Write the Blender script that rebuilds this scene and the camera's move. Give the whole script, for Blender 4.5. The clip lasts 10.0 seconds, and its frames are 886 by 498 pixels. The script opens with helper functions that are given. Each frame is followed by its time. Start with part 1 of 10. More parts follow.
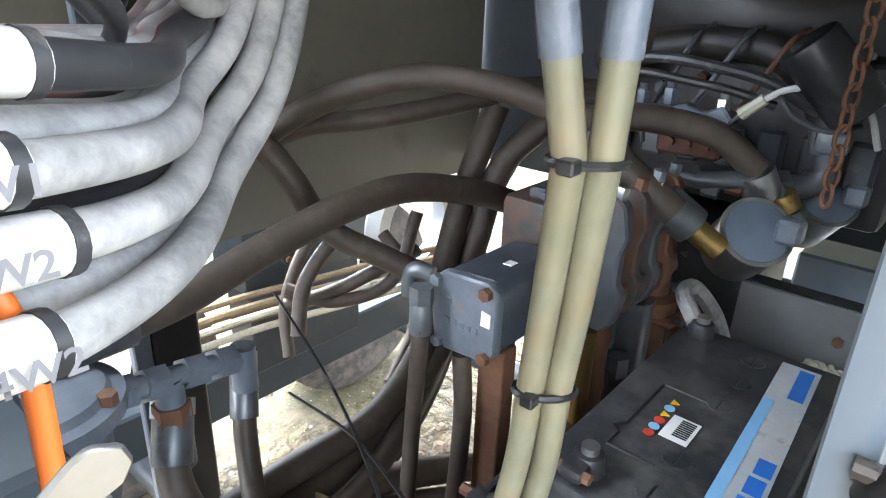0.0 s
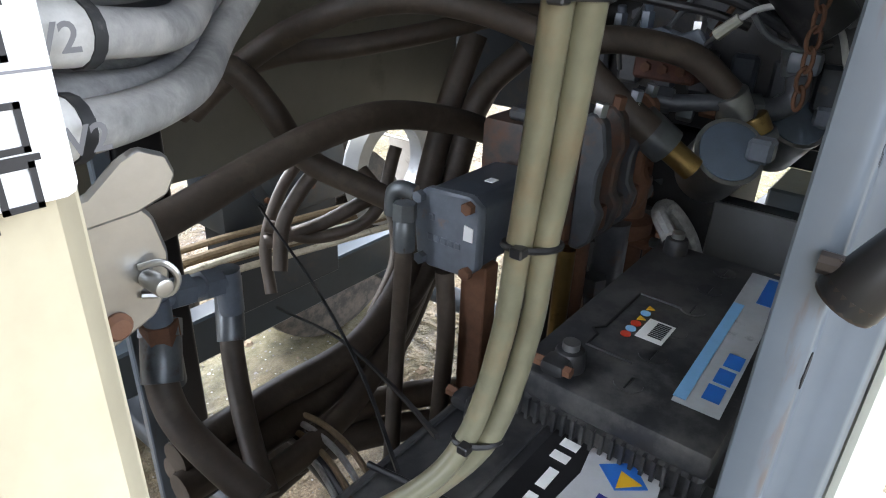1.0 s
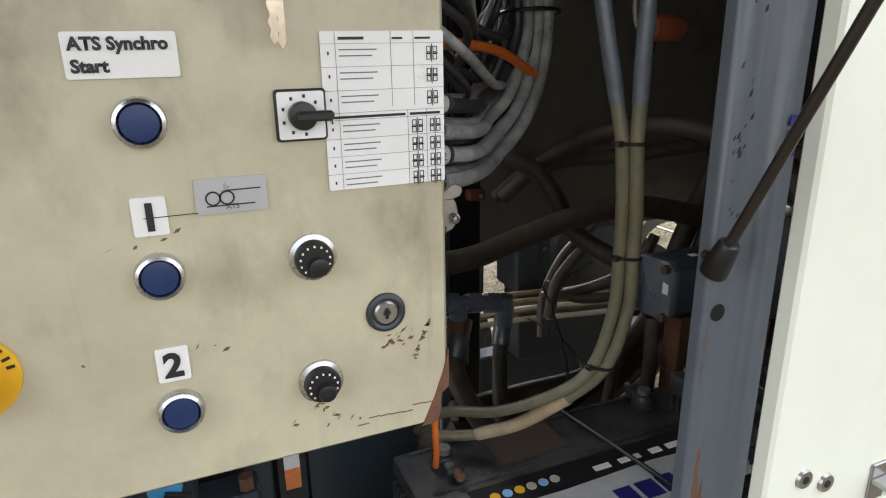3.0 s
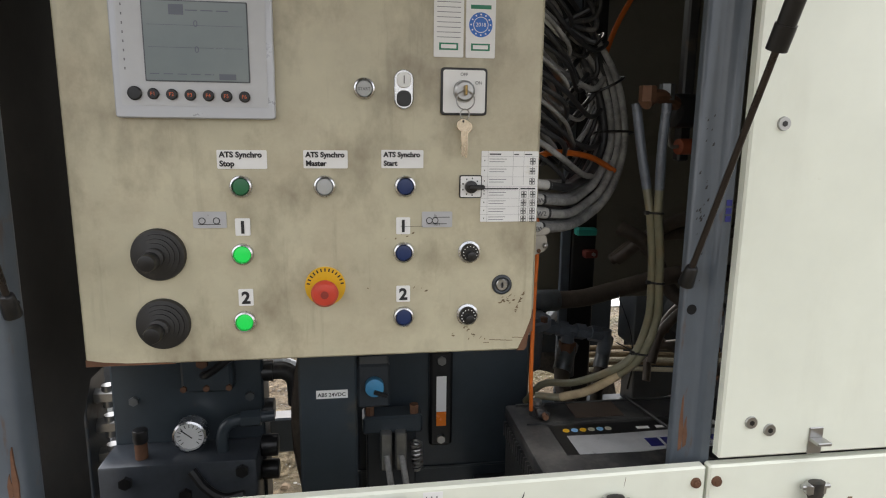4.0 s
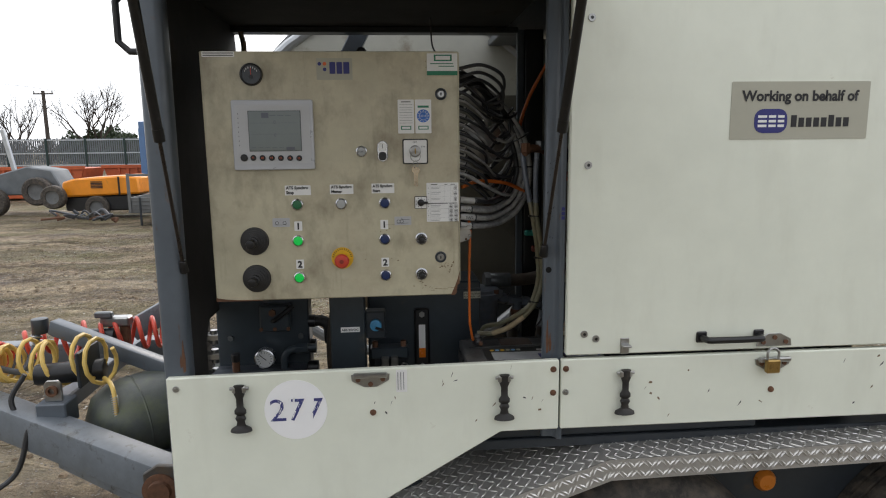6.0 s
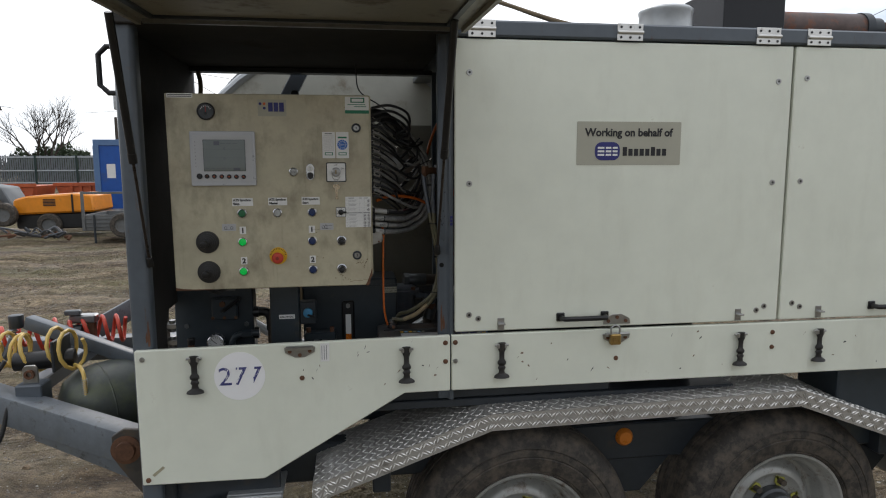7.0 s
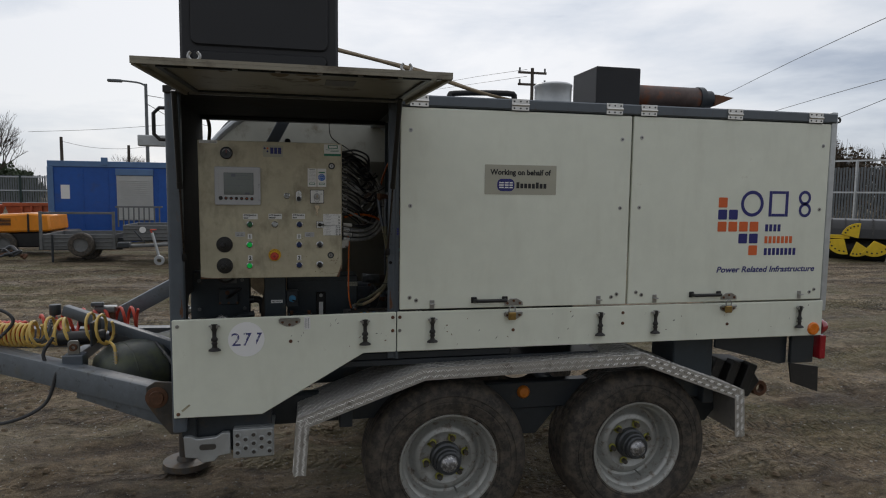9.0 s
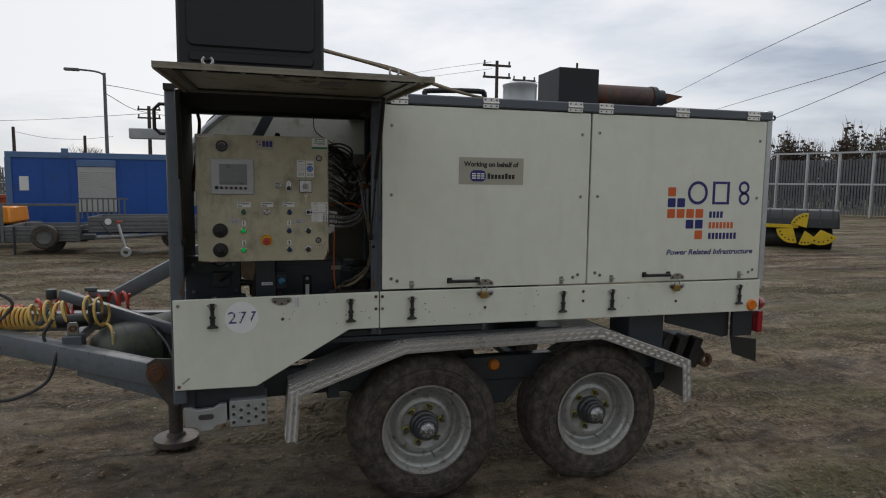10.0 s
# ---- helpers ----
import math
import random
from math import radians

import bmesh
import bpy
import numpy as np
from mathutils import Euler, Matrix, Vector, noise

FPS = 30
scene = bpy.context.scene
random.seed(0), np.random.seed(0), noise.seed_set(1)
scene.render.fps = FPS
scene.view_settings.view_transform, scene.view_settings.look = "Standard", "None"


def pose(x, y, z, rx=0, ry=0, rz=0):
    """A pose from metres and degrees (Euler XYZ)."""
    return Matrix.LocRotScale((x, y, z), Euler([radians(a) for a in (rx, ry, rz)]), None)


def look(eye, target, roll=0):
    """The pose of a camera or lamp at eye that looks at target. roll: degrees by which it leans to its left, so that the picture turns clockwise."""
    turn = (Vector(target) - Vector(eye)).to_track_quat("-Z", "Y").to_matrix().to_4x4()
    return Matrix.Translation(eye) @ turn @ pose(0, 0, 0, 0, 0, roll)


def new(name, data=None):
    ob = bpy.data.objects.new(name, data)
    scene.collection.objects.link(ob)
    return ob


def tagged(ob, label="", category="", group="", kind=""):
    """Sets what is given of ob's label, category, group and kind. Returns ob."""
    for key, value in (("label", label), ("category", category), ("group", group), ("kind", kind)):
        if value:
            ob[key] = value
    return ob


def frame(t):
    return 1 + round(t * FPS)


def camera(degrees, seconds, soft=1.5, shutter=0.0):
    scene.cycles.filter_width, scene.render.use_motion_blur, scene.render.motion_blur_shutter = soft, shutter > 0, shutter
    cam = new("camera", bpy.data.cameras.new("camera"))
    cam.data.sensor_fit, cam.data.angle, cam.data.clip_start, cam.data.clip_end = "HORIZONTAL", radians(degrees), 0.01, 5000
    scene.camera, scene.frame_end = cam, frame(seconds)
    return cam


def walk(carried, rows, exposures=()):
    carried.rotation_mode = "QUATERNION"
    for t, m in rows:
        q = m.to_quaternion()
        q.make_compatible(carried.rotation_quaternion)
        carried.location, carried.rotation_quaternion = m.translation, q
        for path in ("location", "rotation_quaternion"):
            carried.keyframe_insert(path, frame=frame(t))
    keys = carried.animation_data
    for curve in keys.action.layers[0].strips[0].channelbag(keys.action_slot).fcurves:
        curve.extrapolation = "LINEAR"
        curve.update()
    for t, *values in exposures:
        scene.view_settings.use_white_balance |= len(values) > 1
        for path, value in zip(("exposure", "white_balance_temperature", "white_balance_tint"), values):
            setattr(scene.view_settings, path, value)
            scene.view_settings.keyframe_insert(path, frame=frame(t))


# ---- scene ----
cam = camera(69.7, 10.0, soft=1.1)
PATH = [
    (0, (0.718, 0.043, 1.522), (2.128, 1.235, 0.754), 2.0),
    (0.5, (0.696, 0.028, 1.5), (2.123, 1.145, 0.655), 1.6),
    (1, (0.691, 0.029, 1.484), (2.111, 1.125, 0.6), 2.2),
    (1.5, (0.683, 0.021, 1.478), (2.103, 1.092, 0.562), 1.7),
    (2, (0.64, -0.024, 1.49), (1.974, 1.202, 0.642), -0.1),
    (2.5, (0.617, -0.168, 1.527), (1.697, 1.359, 0.819), -1.0),
    (3, (0.544, -0.312, 1.551), (1.279, 1.446, 0.943), -0.9),
    (3.2, (0.489, -0.378, 1.561), (1.184, 1.414, 1.007), -0.2),
    (4.3, (0.453, -0.927, 1.612), (0.666, 1.034, 1.277), 0.7),
    (4.5, (0.471, -1.025, 1.626), (0.705, 0.936, 1.313), 1.1),
    (5, (0.503, -1.231, 1.624), (0.836, 0.725, 1.37), -1.4),
    (5.2, (0.559, -1.276, 1.624), (0.794, 0.682, 1.29), 0.3),
    (6.3, (0.538, -1.604, 1.669), (0.698, 0.367, 1.373), -0.7),
    (6.5, (0.566, -1.693, 1.678), (0.744, 0.28, 1.403), -0.6),
    (7, (0.647, -1.949, 1.656), (0.932, 0.013, 1.397), -0.2),
    (7.5, (0.643, -2.161, 1.674), (0.975, -0.198, 1.483), 0.4),
    (8, (0.579, -2.405, 1.658), (0.928, -0.446, 1.462), 0.1),
    (8.5, (0.537, -2.601, 1.684), (0.947, -0.652, 1.502), 0.4),
    (9, (0.538, -2.819, 1.664), (0.971, -0.874, 1.486), 0.7),
    (9.5, (0.486, -2.988, 1.677), (0.945, -1.053, 1.472), 1.2),
    (10, (0.412, -3.086, 1.655), (0.95, -1.171, 1.453), 0.7),
]
EXPOSURES = [(0.0, 5.1, 6000, 10), (0.6, 4.3, 6050, 12), (1.3, 3.6, 6100, 12), (1.8, 3.0, 6150, 12), (2.1, 2.6, 6200, 12), (2.5, 2.4, 6400, 12), (3.0, 2.36, 6600, 12), (4.5, 1.62, 6850, 13),
             (5.0, 1.43, 6850, 13), (6.5, 1.05, 6600, 11), (8.0, 0.18, 6550, 11), (9.0, 0.0, 6550, 11), (10.0, 0.0, 6600, 11)]
walk(cam, [(t, look(eye, target, roll)) for t, eye, target, roll in PATH], EXPOSURES)

# ---- light: a bright overcast sky and a wide veiled sun ----
world = bpy.data.worlds.new("overcast_sky")
scene.world = world
world.use_nodes = True
wn, wl = world.node_tree.nodes, world.node_tree.links
wn.clear()
w_out = wn.new("ShaderNodeOutputWorld")
w_bg = wn.new("ShaderNodeBackground")
w_geo = wn.new("ShaderNodeTexCoord")
w_map = wn.new("ShaderNodeMapping")
w_map.inputs["Scale"].default_value = (1.0, 1.0, 3.2)
w_noise = wn.new("ShaderNodeTexNoise")
w_noise.inputs["Scale"].default_value = 1.9
w_noise.inputs["Detail"].default_value = 7.0
w_noise.inputs["Roughness"].default_value = 0.55
w_noise.inputs["Distortion"].default_value = 0.3
w_ramp = wn.new("ShaderNodeValToRGB")
w_ramp.color_ramp.elements[0].position, w_ramp.color_ramp.elements[0].color = 0.33, (0.40, 0.46, 0.56, 1)
w_ramp.color_ramp.elements[1].position, w_ramp.color_ramp.elements[1].color = 0.56, (0.86, 0.88, 0.91, 1)
w_el = w_ramp.color_ramp.elements.new(0.43)
w_el.color = (0.66, 0.71, 0.78, 1)
w_sky = wn.new("ShaderNodeTexSky")
w_sky.sky_type, w_sky.sun_disc = "NISHITA", False
w_sky.sun_elevation, w_sky.sun_rotation = radians(36), radians(7)
w_skys = wn.new("ShaderNodeMixRGB")
w_skys.blend_type = "MULTIPLY"
w_skys.inputs[0].default_value = 1.0
w_skys.inputs[2].default_value = (0.1, 0.1, 0.1, 1)
w_mix = wn.new("ShaderNodeMixRGB")
w_mix.inputs[0].default_value = 0.9
# the veiled sun stands behind the trailer, so that half of the sky is the brighter one
SUN_WAY = (0.10, 0.80, 0.59)
w_dot = wn.new("ShaderNodeVectorMath")
w_dot.operation = "DOT_PRODUCT"
w_dot.inputs[1].default_value = SUN_WAY
w_grad = wn.new("ShaderNodeMapRange")
w_grad.inputs["From Min"].default_value, w_grad.inputs["From Max"].default_value = -0.7, 0.95
w_grad.inputs["To Min"].default_value, w_grad.inputs["To Max"].default_value = 0.50, 1.05
wl.new(w_geo.outputs["Generated"], w_map.inputs["Vector"])
wl.new(w_map.outputs[0], w_noise.inputs["Vector"])
wl.new(w_noise.outputs["Fac"], w_ramp.inputs[0])
wl.new(w_sky.outputs[0], w_skys.inputs[1])
wl.new(w_skys.outputs[0], w_mix.inputs[1])
wl.new(w_ramp.outputs[0], w_mix.inputs[2])
wl.new(w_geo.outputs["Generated"], w_dot.inputs[0])
wl.new(w_dot.outputs["Value"], w_grad.inputs[0])
wl.new(w_grad.outputs[0], w_bg.inputs["Strength"])
wl.new(w_mix.outputs[0], w_bg.inputs["Color"])
wl.new(w_bg.outputs[0], w_out.inputs[0])
sun = new("sun", bpy.data.lights.new("sun", "SUN"))
sun.data.energy, sun.data.angle, sun.data.color = 0.5, radians(30), (1.0, 0.95, 0.88)
sun.matrix_world = look(SUN_WAY, (0, 0, 0))

# ---- materials ----
def mat(name, base, rough=0.5, metal=0.0, vary=0.12, grain=40.0, bump=0.0, dirt=None, dirt_amount=0.0, dirt_scale=6.0, coat=0.0, islands=False, soft=0.0):
    """A painted or bare surface: colour, fine grain, large soft variation, stains or wear of a second colour, and relief."""
    m = bpy.data.materials.new(name)
    m.use_nodes = True
    nt = m.node_tree
    n, l = nt.nodes, nt.links
    b = n["Principled BSDF"]
    b.inputs["Metallic"].default_value = metal
    b.inputs["Coat Weight"].default_value = coat
    tc = n.new("ShaderNodeTexCoord")
    geo = n.new("ShaderNodeNewGeometry")
    big = n.new("ShaderNodeTexNoise")
    big.inputs["Scale"].default_value, big.inputs["Detail"].default_value = dirt_scale * 0.5, 5
    fine = n.new("ShaderNodeTexNoise")
    fine.inputs["Scale"].default_value, fine.inputs["Detail"].default_value, fine.inputs["Roughness"].default_value = grain, 6, 0.65
    for t in (big, fine):
        l.new(geo.outputs["Position"], t.inputs["Vector"])
    add = n.new("ShaderNodeMath")
    add.operation = "ADD"
    l.new(big.outputs["Fac"], add.inputs[0])
    l.new(fine.outputs["Fac"], add.inputs[1])
    rng = n.new("ShaderNodeMapRange")
    rng.inputs["From Min"].default_value, rng.inputs["From Max"].default_value = 0.7, 1.3
    rng.inputs["To Min"].default_value, rng.inputs["To Max"].default_value = 1 - vary, 1 + vary
    l.new(add.outputs[0], rng.inputs[0])
    mul = n.new("ShaderNodeMixRGB")
    mul.blend_type = "MULTIPLY"
    mul.inputs[0].default_value = 1.0
    mul.inputs[1].default_value = (*base, 1)
    l.new(rng.outputs[0], mul.inputs[2])
    colour = mul.outputs[0]
    if islands:
        rnd = n.new("ShaderNodeObjectInfo")
        hs = n.new("ShaderNodeMapRange")
        hs.inputs["To Min"].default_value, hs.inputs["To Max"].default_value = 0.82, 1.15
        l.new(rnd.outputs["Random"], hs.inputs[0])
        mm = n.new("ShaderNodeMixRGB")
        mm.blend_type = "MULTIPLY"
        mm.inputs[0].default_value = 1.0
        l.new(colour, mm.inputs[1])
        l.new(hs.outputs[0], mm.inputs[2])
        colour = mm.outputs[0]
    rsrc = None
    if dirt:
        st = n.new("ShaderNodeTexNoise")
        st.inputs["Scale"].default_value, st.inputs["Detail"].default_value, st.inputs["Roughness"].default_value = dirt_scale, 9, 0.68
        l.new(geo.outputs["Position"], st.inputs["Vector"])
        rp = n.new("ShaderNodeMapRange")
        rp.inputs["From Min"].default_value, rp.inputs["From Max"].default_value = 0.68 - 0.32 * dirt_amount - soft * 0.4, 0.80 - 0.22 * dirt_amount + soft
        l.new(st.outputs["Fac"], rp.inputs[0])
        mx = n.new("ShaderNodeMixRGB")
        mx.inputs[2].default_value = (*dirt, 1)
        l.new(rp.outputs[0], mx.inputs[0])
        l.new(colour, mx.inputs[1])
        colour = mx.outputs[0]
        rsrc = rp.outputs[0]
    l.new(colour, b.inputs["Base Color"])
    rr = n.new("ShaderNodeMapRange")
    rr.inputs["From Min"].default_value, rr.inputs["From Max"].default_value = 0.3, 0.7
    rr.inputs["To Min"].default_value, rr.inputs["To Max"].default_value = max(0.02, rough - 0.08), min(1.0, rough + 0.1)
    l.new(rsrc or fine.outputs["Fac"], rr.inputs[0])
    l.new(rr.outputs[0], b.inputs["Roughness"])
    if bump:
        bp = n.new("ShaderNodeBump")
        bp.inputs["Strength"].default_value = min(1.0, bump)
        bp.inputs["Distance"].default_value = 0.02 * bump if grain < 60 else 0.004
        l.new(fine.outputs["Fac"], bp.inputs["Height"])
        l.new(bp.outputs[0], b.inputs["Normal"])
    return m


def glow(name, colour, strength):
    m = bpy.data.materials.new(name)
    m.use_nodes = True
    b = m.node_tree.nodes["Principled BSDF"]
    b.inputs["Base Color"].default_value = (*colour, 1)
    b.inputs["Emission Color"].default_value = (*colour, 1)
    b.inputs["Emission Strength"].default_value = strength
    b.inputs["Roughness"].default_value = 0.25
    return m


M_WHITE = mat("white_panel_paint", (0.785, 0.812, 0.700), 0.34, vary=0.035, grain=9, dirt=(0.42, 0.38, 0.28), dirt_amount=0.06, dirt_scale=9)
M_CREAM = mat("worn_cream_paint", (0.535, 0.495, 0.355), 0.42, vary=0.13, grain=11, dirt=(0.34, 0.285, 0.20), dirt_amount=0.52, dirt_scale=9, bump=0.05, soft=0.16)
M_VOID = mat("unlit_hollow", (0.004, 0.004, 0.004), 0.95, vary=0.1)
M_STRUTROD = mat("dark_strut_rod", (0.06, 0.05, 0.045), 0.3, metal=0.7, vary=0.2)
M_SCUFF = mat("brown_scuff", (0.16, 0.11, 0.06), 0.7, vary=0.4, grain=120)
# lid colour: darker than the cabinet's cream, with brown mottling
M_LID = mat("dark_cream_lid", (0.275, 0.25, 0.19), 0.45, vary=0.16, grain=12, dirt=(0.085, 0.062, 0.040), dirt_amount=0.5, dirt_scale=6)
M_DISC = mat("bright_white_sticker", (0.92, 0.92, 0.92), 0.4, vary=0.02, grain=20)
# cream toned down: the shade inside the trailer is put into this colour
M_PLATE = mat("shaded_cream_plate", (0.21, 0.20, 0.16), 0.5, vary=0.12, grain=10, dirt=(0.12, 0.105, 0.08), dirt_amount=0.4, dirt_scale=4)
M_BLUEGREY = mat("blue_grey_paint", (0.098, 0.116, 0.136), 0.38, vary=0.09, grain=30, dirt=(0.15, 0.09, 0.05), dirt_amount=0.10, dirt_scale=13, bump=0.03)
M_DARKGREY = mat("dark_grey_paint", (0.028, 0.034, 0.040), 0.45, vary=0.2, grain=25, dirt=(0.07, 0.055, 0.04), dirt_amount=0.3, dirt_scale=8)
# near-black brown for the bay's roof and side wall, faintly mottled
M_BAYDARK = mat("dark_bay_paint", (0.030, 0.028, 0.025), 0.9, vary=0.3, grain=14, dirt=(0.05, 0.043, 0.035), dirt_amount=0.4, dirt_scale=5)
M_TANK = mat("slate_tank_paint", (0.034, 0.045, 0.054), 0.42, vary=0.15, grain=25, dirt=(0.09, 0.08, 0.06), dirt_amount=0.25, dirt_scale=9)
M_BLACK = mat("black_plastic", (0.012, 0.012, 0.013), 0.42, vary=0.25, grain=90, dirt=(0.06, 0.055, 0.05), dirt_amount=0.2, dirt_scale=14)
M_CASE = mat("textured_black_plastic", (0.014, 0.015, 0.018), 0.55, vary=0.2, grain=500, bump=0.3)
M_RUBBER = mat("black_rubber", (0.018, 0.017, 0.016), 0.62, vary=0.3, grain=60, dirt=(0.085, 0.07, 0.055), dirt_amount=0.35, dirt_scale=16)
M_TYRE = mat("dusty_tyre_rubber", (0.040, 0.035, 0.030), 0.8, vary=0.45, grain=70, bump=0.3, dirt=(0.150, 0.122, 0.092), dirt_amount=0.62, dirt_scale=22, soft=0.1)
M_MUDSHADESTEEL = mat("muddy_shaded_steel", (0.085, 0.078, 0.070), 0.6, metal=0.3, vary=0.25, grain=30, dirt=(0.13, 0.09, 0.055), dirt_amount=0.6, dirt_scale=18)
M_BARETIP = mat("scraped_hub_tip", (0.30, 0.30, 0.31), 0.35, metal=0.7, vary=0.25, grain=60, dirt=(0.62, 0.62, 0.62), dirt_amount=0.6, dirt_scale=60)
M_HOSE = mat("grimy_hose_rubber", (0.066, 0.050, 0.037), 0.62, vary=0.25, grain=70, dirt=(0.11, 0.09, 0.065), dirt_amount=0.40, dirt_scale=18, bump=0.05)
M_CABLE = mat("dusty_grey_cable", (0.24, 0.24, 0.235), 0.55, vary=0.3, grain=120, dirt=(0.52, 0.51, 0.485), dirt_amount=0.62, dirt_scale=34, soft=0.14, bump=0.08)
M_CABLEDARK = mat("black_cable_sheath", (0.03, 0.031, 0.033), 0.5, vary=0.25, grain=80, dirt=(0.2, 0.19, 0.17), dirt_amount=0.28, dirt_scale=22)
M_BATCABLE = mat("olive_battery_cable", (0.155, 0.150, 0.098), 0.42, vary=0.22, grain=60, dirt=(0.20, 0.14, 0.075), dirt_amount=0.5, dirt_scale=22, soft=0.1, bump=0.05)
M_TAPE = mat("scuffed_grey_tape", (0.11, 0.125, 0.15), 0.36, vary=0.3, grain=70, dirt=(0.32, 0.34, 0.36), dirt_amount=0.22, dirt_scale=40, bump=0.2)
M_STEEL = mat("worn_steel", (0.40, 0.40, 0.39), 0.38, metal=0.9, vary=0.18, grain=50, dirt=(0.20, 0.10, 0.05), dirt_amount=0.15, dirt_scale=20)
M_STEELDARK = mat("dull_plated_steel", (0.14, 0.15, 0.155), 0.45, metal=0.5, vary=0.25, grain=50, dirt=(0.10, 0.06, 0.035), dirt_amount=0.3, dirt_scale=30)
M_CHROME = mat("satin_bezel", (0.62, 0.63, 0.64), 0.24, metal=1.0, vary=0.08, grain=80)
M_RUST = mat("rust", (0.135, 0.062, 0.032), 0.85, vary=0.35, grain=60, dirt=(0.09, 0.05, 0.03), dirt_amount=0.4, dirt_scale=25, bump=0.25)
M_CASTGREY = mat("flaking_grey_cast_paint", (0.132, 0.148, 0.171), 0.42, vary=0.2, grain=60, dirt=(0.24, 0.13, 0.06), dirt_amount=0.22, dirt_scale=26, bump=0.12)
M_ENGINE = mat("oily_engine_metal", (0.075, 0.08, 0.088), 0.45, metal=0.2, vary=0.35, grain=40, dirt=(0.17, 0.085, 0.035), dirt_amount=0.32, dirt_scale=18, bump=0.15)
M_CASTDARK = mat("dark_cast_paint", (0.05, 0.058, 0.07), 0.4, vary=0.2, grain=60, dirt=(0.14, 0.12, 0.1), dirt_amount=0.2, dirt_scale=26)
M_ENGINEBLACK = mat("sooty_engine_black", (0.022, 0.022, 0.023), 0.5, vary=0.35, grain=40, dirt=(0.07, 0.055, 0.04), dirt_amount=0.35, dirt_scale=18)
M_SLATE = mat("slate_filter_plate", (0.12, 0.15, 0.19), 0.35, vary=0.15, grain=40)
M_SWEEPYELLOW = mat("scuffed_yellow_paint", (0.70, 0.48, 0.02), 0.45, vary=0.15, grain=8, dirt=(0.25, 0.18, 0.04), dirt_amount=0.25, dirt_scale=5)
M_GREENPOST = mat("dark_green_post", (0.015, 0.035, 0.03), 0.6, vary=0.2)
M_RIM = mat("silver_wheel_paint", (0.40, 0.405, 0.385), 0.44, metal=0.35, vary=0.14, grain=40, dirt=(0.16, 0.12, 0.085), dirt_amount=0.5, dirt_scale=19)
M_GREYHUB = mat("scratched_hub_paint", (0.065, 0.07, 0.075), 0.4, metal=0.3, vary=0.2, grain=40, dirt=(0.3, 0.3, 0.3), dirt_amount=0.2, dirt_scale=40)
M_ALUPLATE = mat("dull_aluminium_plate", (0.50, 0.485, 0.46), 0.46, metal=0.6, vary=0.1, grain=30, dirt=(0.2, 0.18, 0.15), dirt_amount=0.3, dirt_scale=10)
M_ALU = mat("bright_aluminium_plate", (0.70, 0.69, 0.66), 0.36, metal=0.75, vary=0.08, grain=30, dirt=(0.30, 0.27, 0.23), dirt_amount=0.25, dirt_scale=14)
M_GALV = mat("galvanised_steel", (0.50, 0.52, 0.53), 0.48, metal=0.6, vary=0.14, grain=18, dirt=(0.3, 0.29, 0.27), dirt_amount=0.25, dirt_scale=10)
M_PAPER = mat("white_sticker", (0.80, 0.80, 0.78), 0.5, vary=0.03, grain=30, dirt=(0.6, 0.56, 0.46), dirt_amount=0.12, dirt_scale=25)
M_INK = mat("black_print", (0.015, 0.015, 0.017), 0.5, vary=0.05)
M_GREYINK = mat("grey_print", (0.16, 0.16, 0.17), 0.5, vary=0.05)
M_NAVY = mat("navy_print", (0.022, 0.024, 0.17), 0.4, vary=0.06, dirt=(0.3, 0.3, 0.4), dirt_amount=0.05, dirt_scale=20)
M_FADEDNAVY = mat("worn_navy_stencil", (0.05, 0.055, 0.2), 0.5, vary=0.1, grain=90, dirt=(0.72, 0.72, 0.74), dirt_amount=0.5, dirt_scale=45)
M_ORANGE = mat("orange_print", (0.70, 0.13, 0.03), 0.4, vary=0.06)
M_ORANGEHOSE = mat("orange_cable_sheath", (0.62, 0.14, 0.02), 0.45, vary=0.12, grain=50, dirt=(0.2, 0.09, 0.04), dirt_amount=0.18, dirt_scale=30)
M_BEIGESTICKER = mat("faded_beige_sticker", (0.42, 0.41, 0.33), 0.5, vary=0.06, grain=14)
M_GREENPRINT = mat("green_print", (0.02, 0.20, 0.11), 0.45, vary=0.1)
M_BLUEPRINT = mat("blue_print", (0.03, 0.15, 0.52), 0.4, vary=0.1)
M_LIGHTBLUE = mat("pale_blue_print", (0.22, 0.45, 0.72), 0.4, vary=0.1)
M_YELLOW = mat("yellow_plastic", (0.72, 0.42, 0.02), 0.4, vary=0.08, dirt=(0.3, 0.18, 0.04), dirt_amount=0.2, dirt_scale=30)
M_RED = mat("red_plastic", (0.55, 0.055, 0.03), 0.4, vary=0.1, dirt=(0.25, 0.05, 0.03), dirt_amount=0.2, dirt_scale=30)
M_TEAL = mat("teal_plastic", (0.03, 0.34, 0.28), 0.45, vary=0.15, grain=50)
M_BUTTONBLUE = mat("dark_blue_button", (0.012, 0.03, 0.11), 0.35, vary=0.1)
M_BUTTONGREEN = mat("dull_green_button", (0.02, 0.15, 0.06), 0.35, vary=0.1)
M_BUTTONGREY = mat("pale_grey_button", (0.42, 0.43, 0.42), 0.35, vary=0.06)
M_SILVER = mat("silver_plastic", (0.48, 0.49, 0.51), 0.33, metal=0.3, vary=0.04, grain=30)
M_LCD = mat("grey_lcd", (0.15, 0.175, 0.165), 0.12, vary=0.05, grain=20, coat=0.6)
M_LCDDARK = mat("lcd_segment", (0.10, 0.11, 0.13), 0.2, vary=0.05)
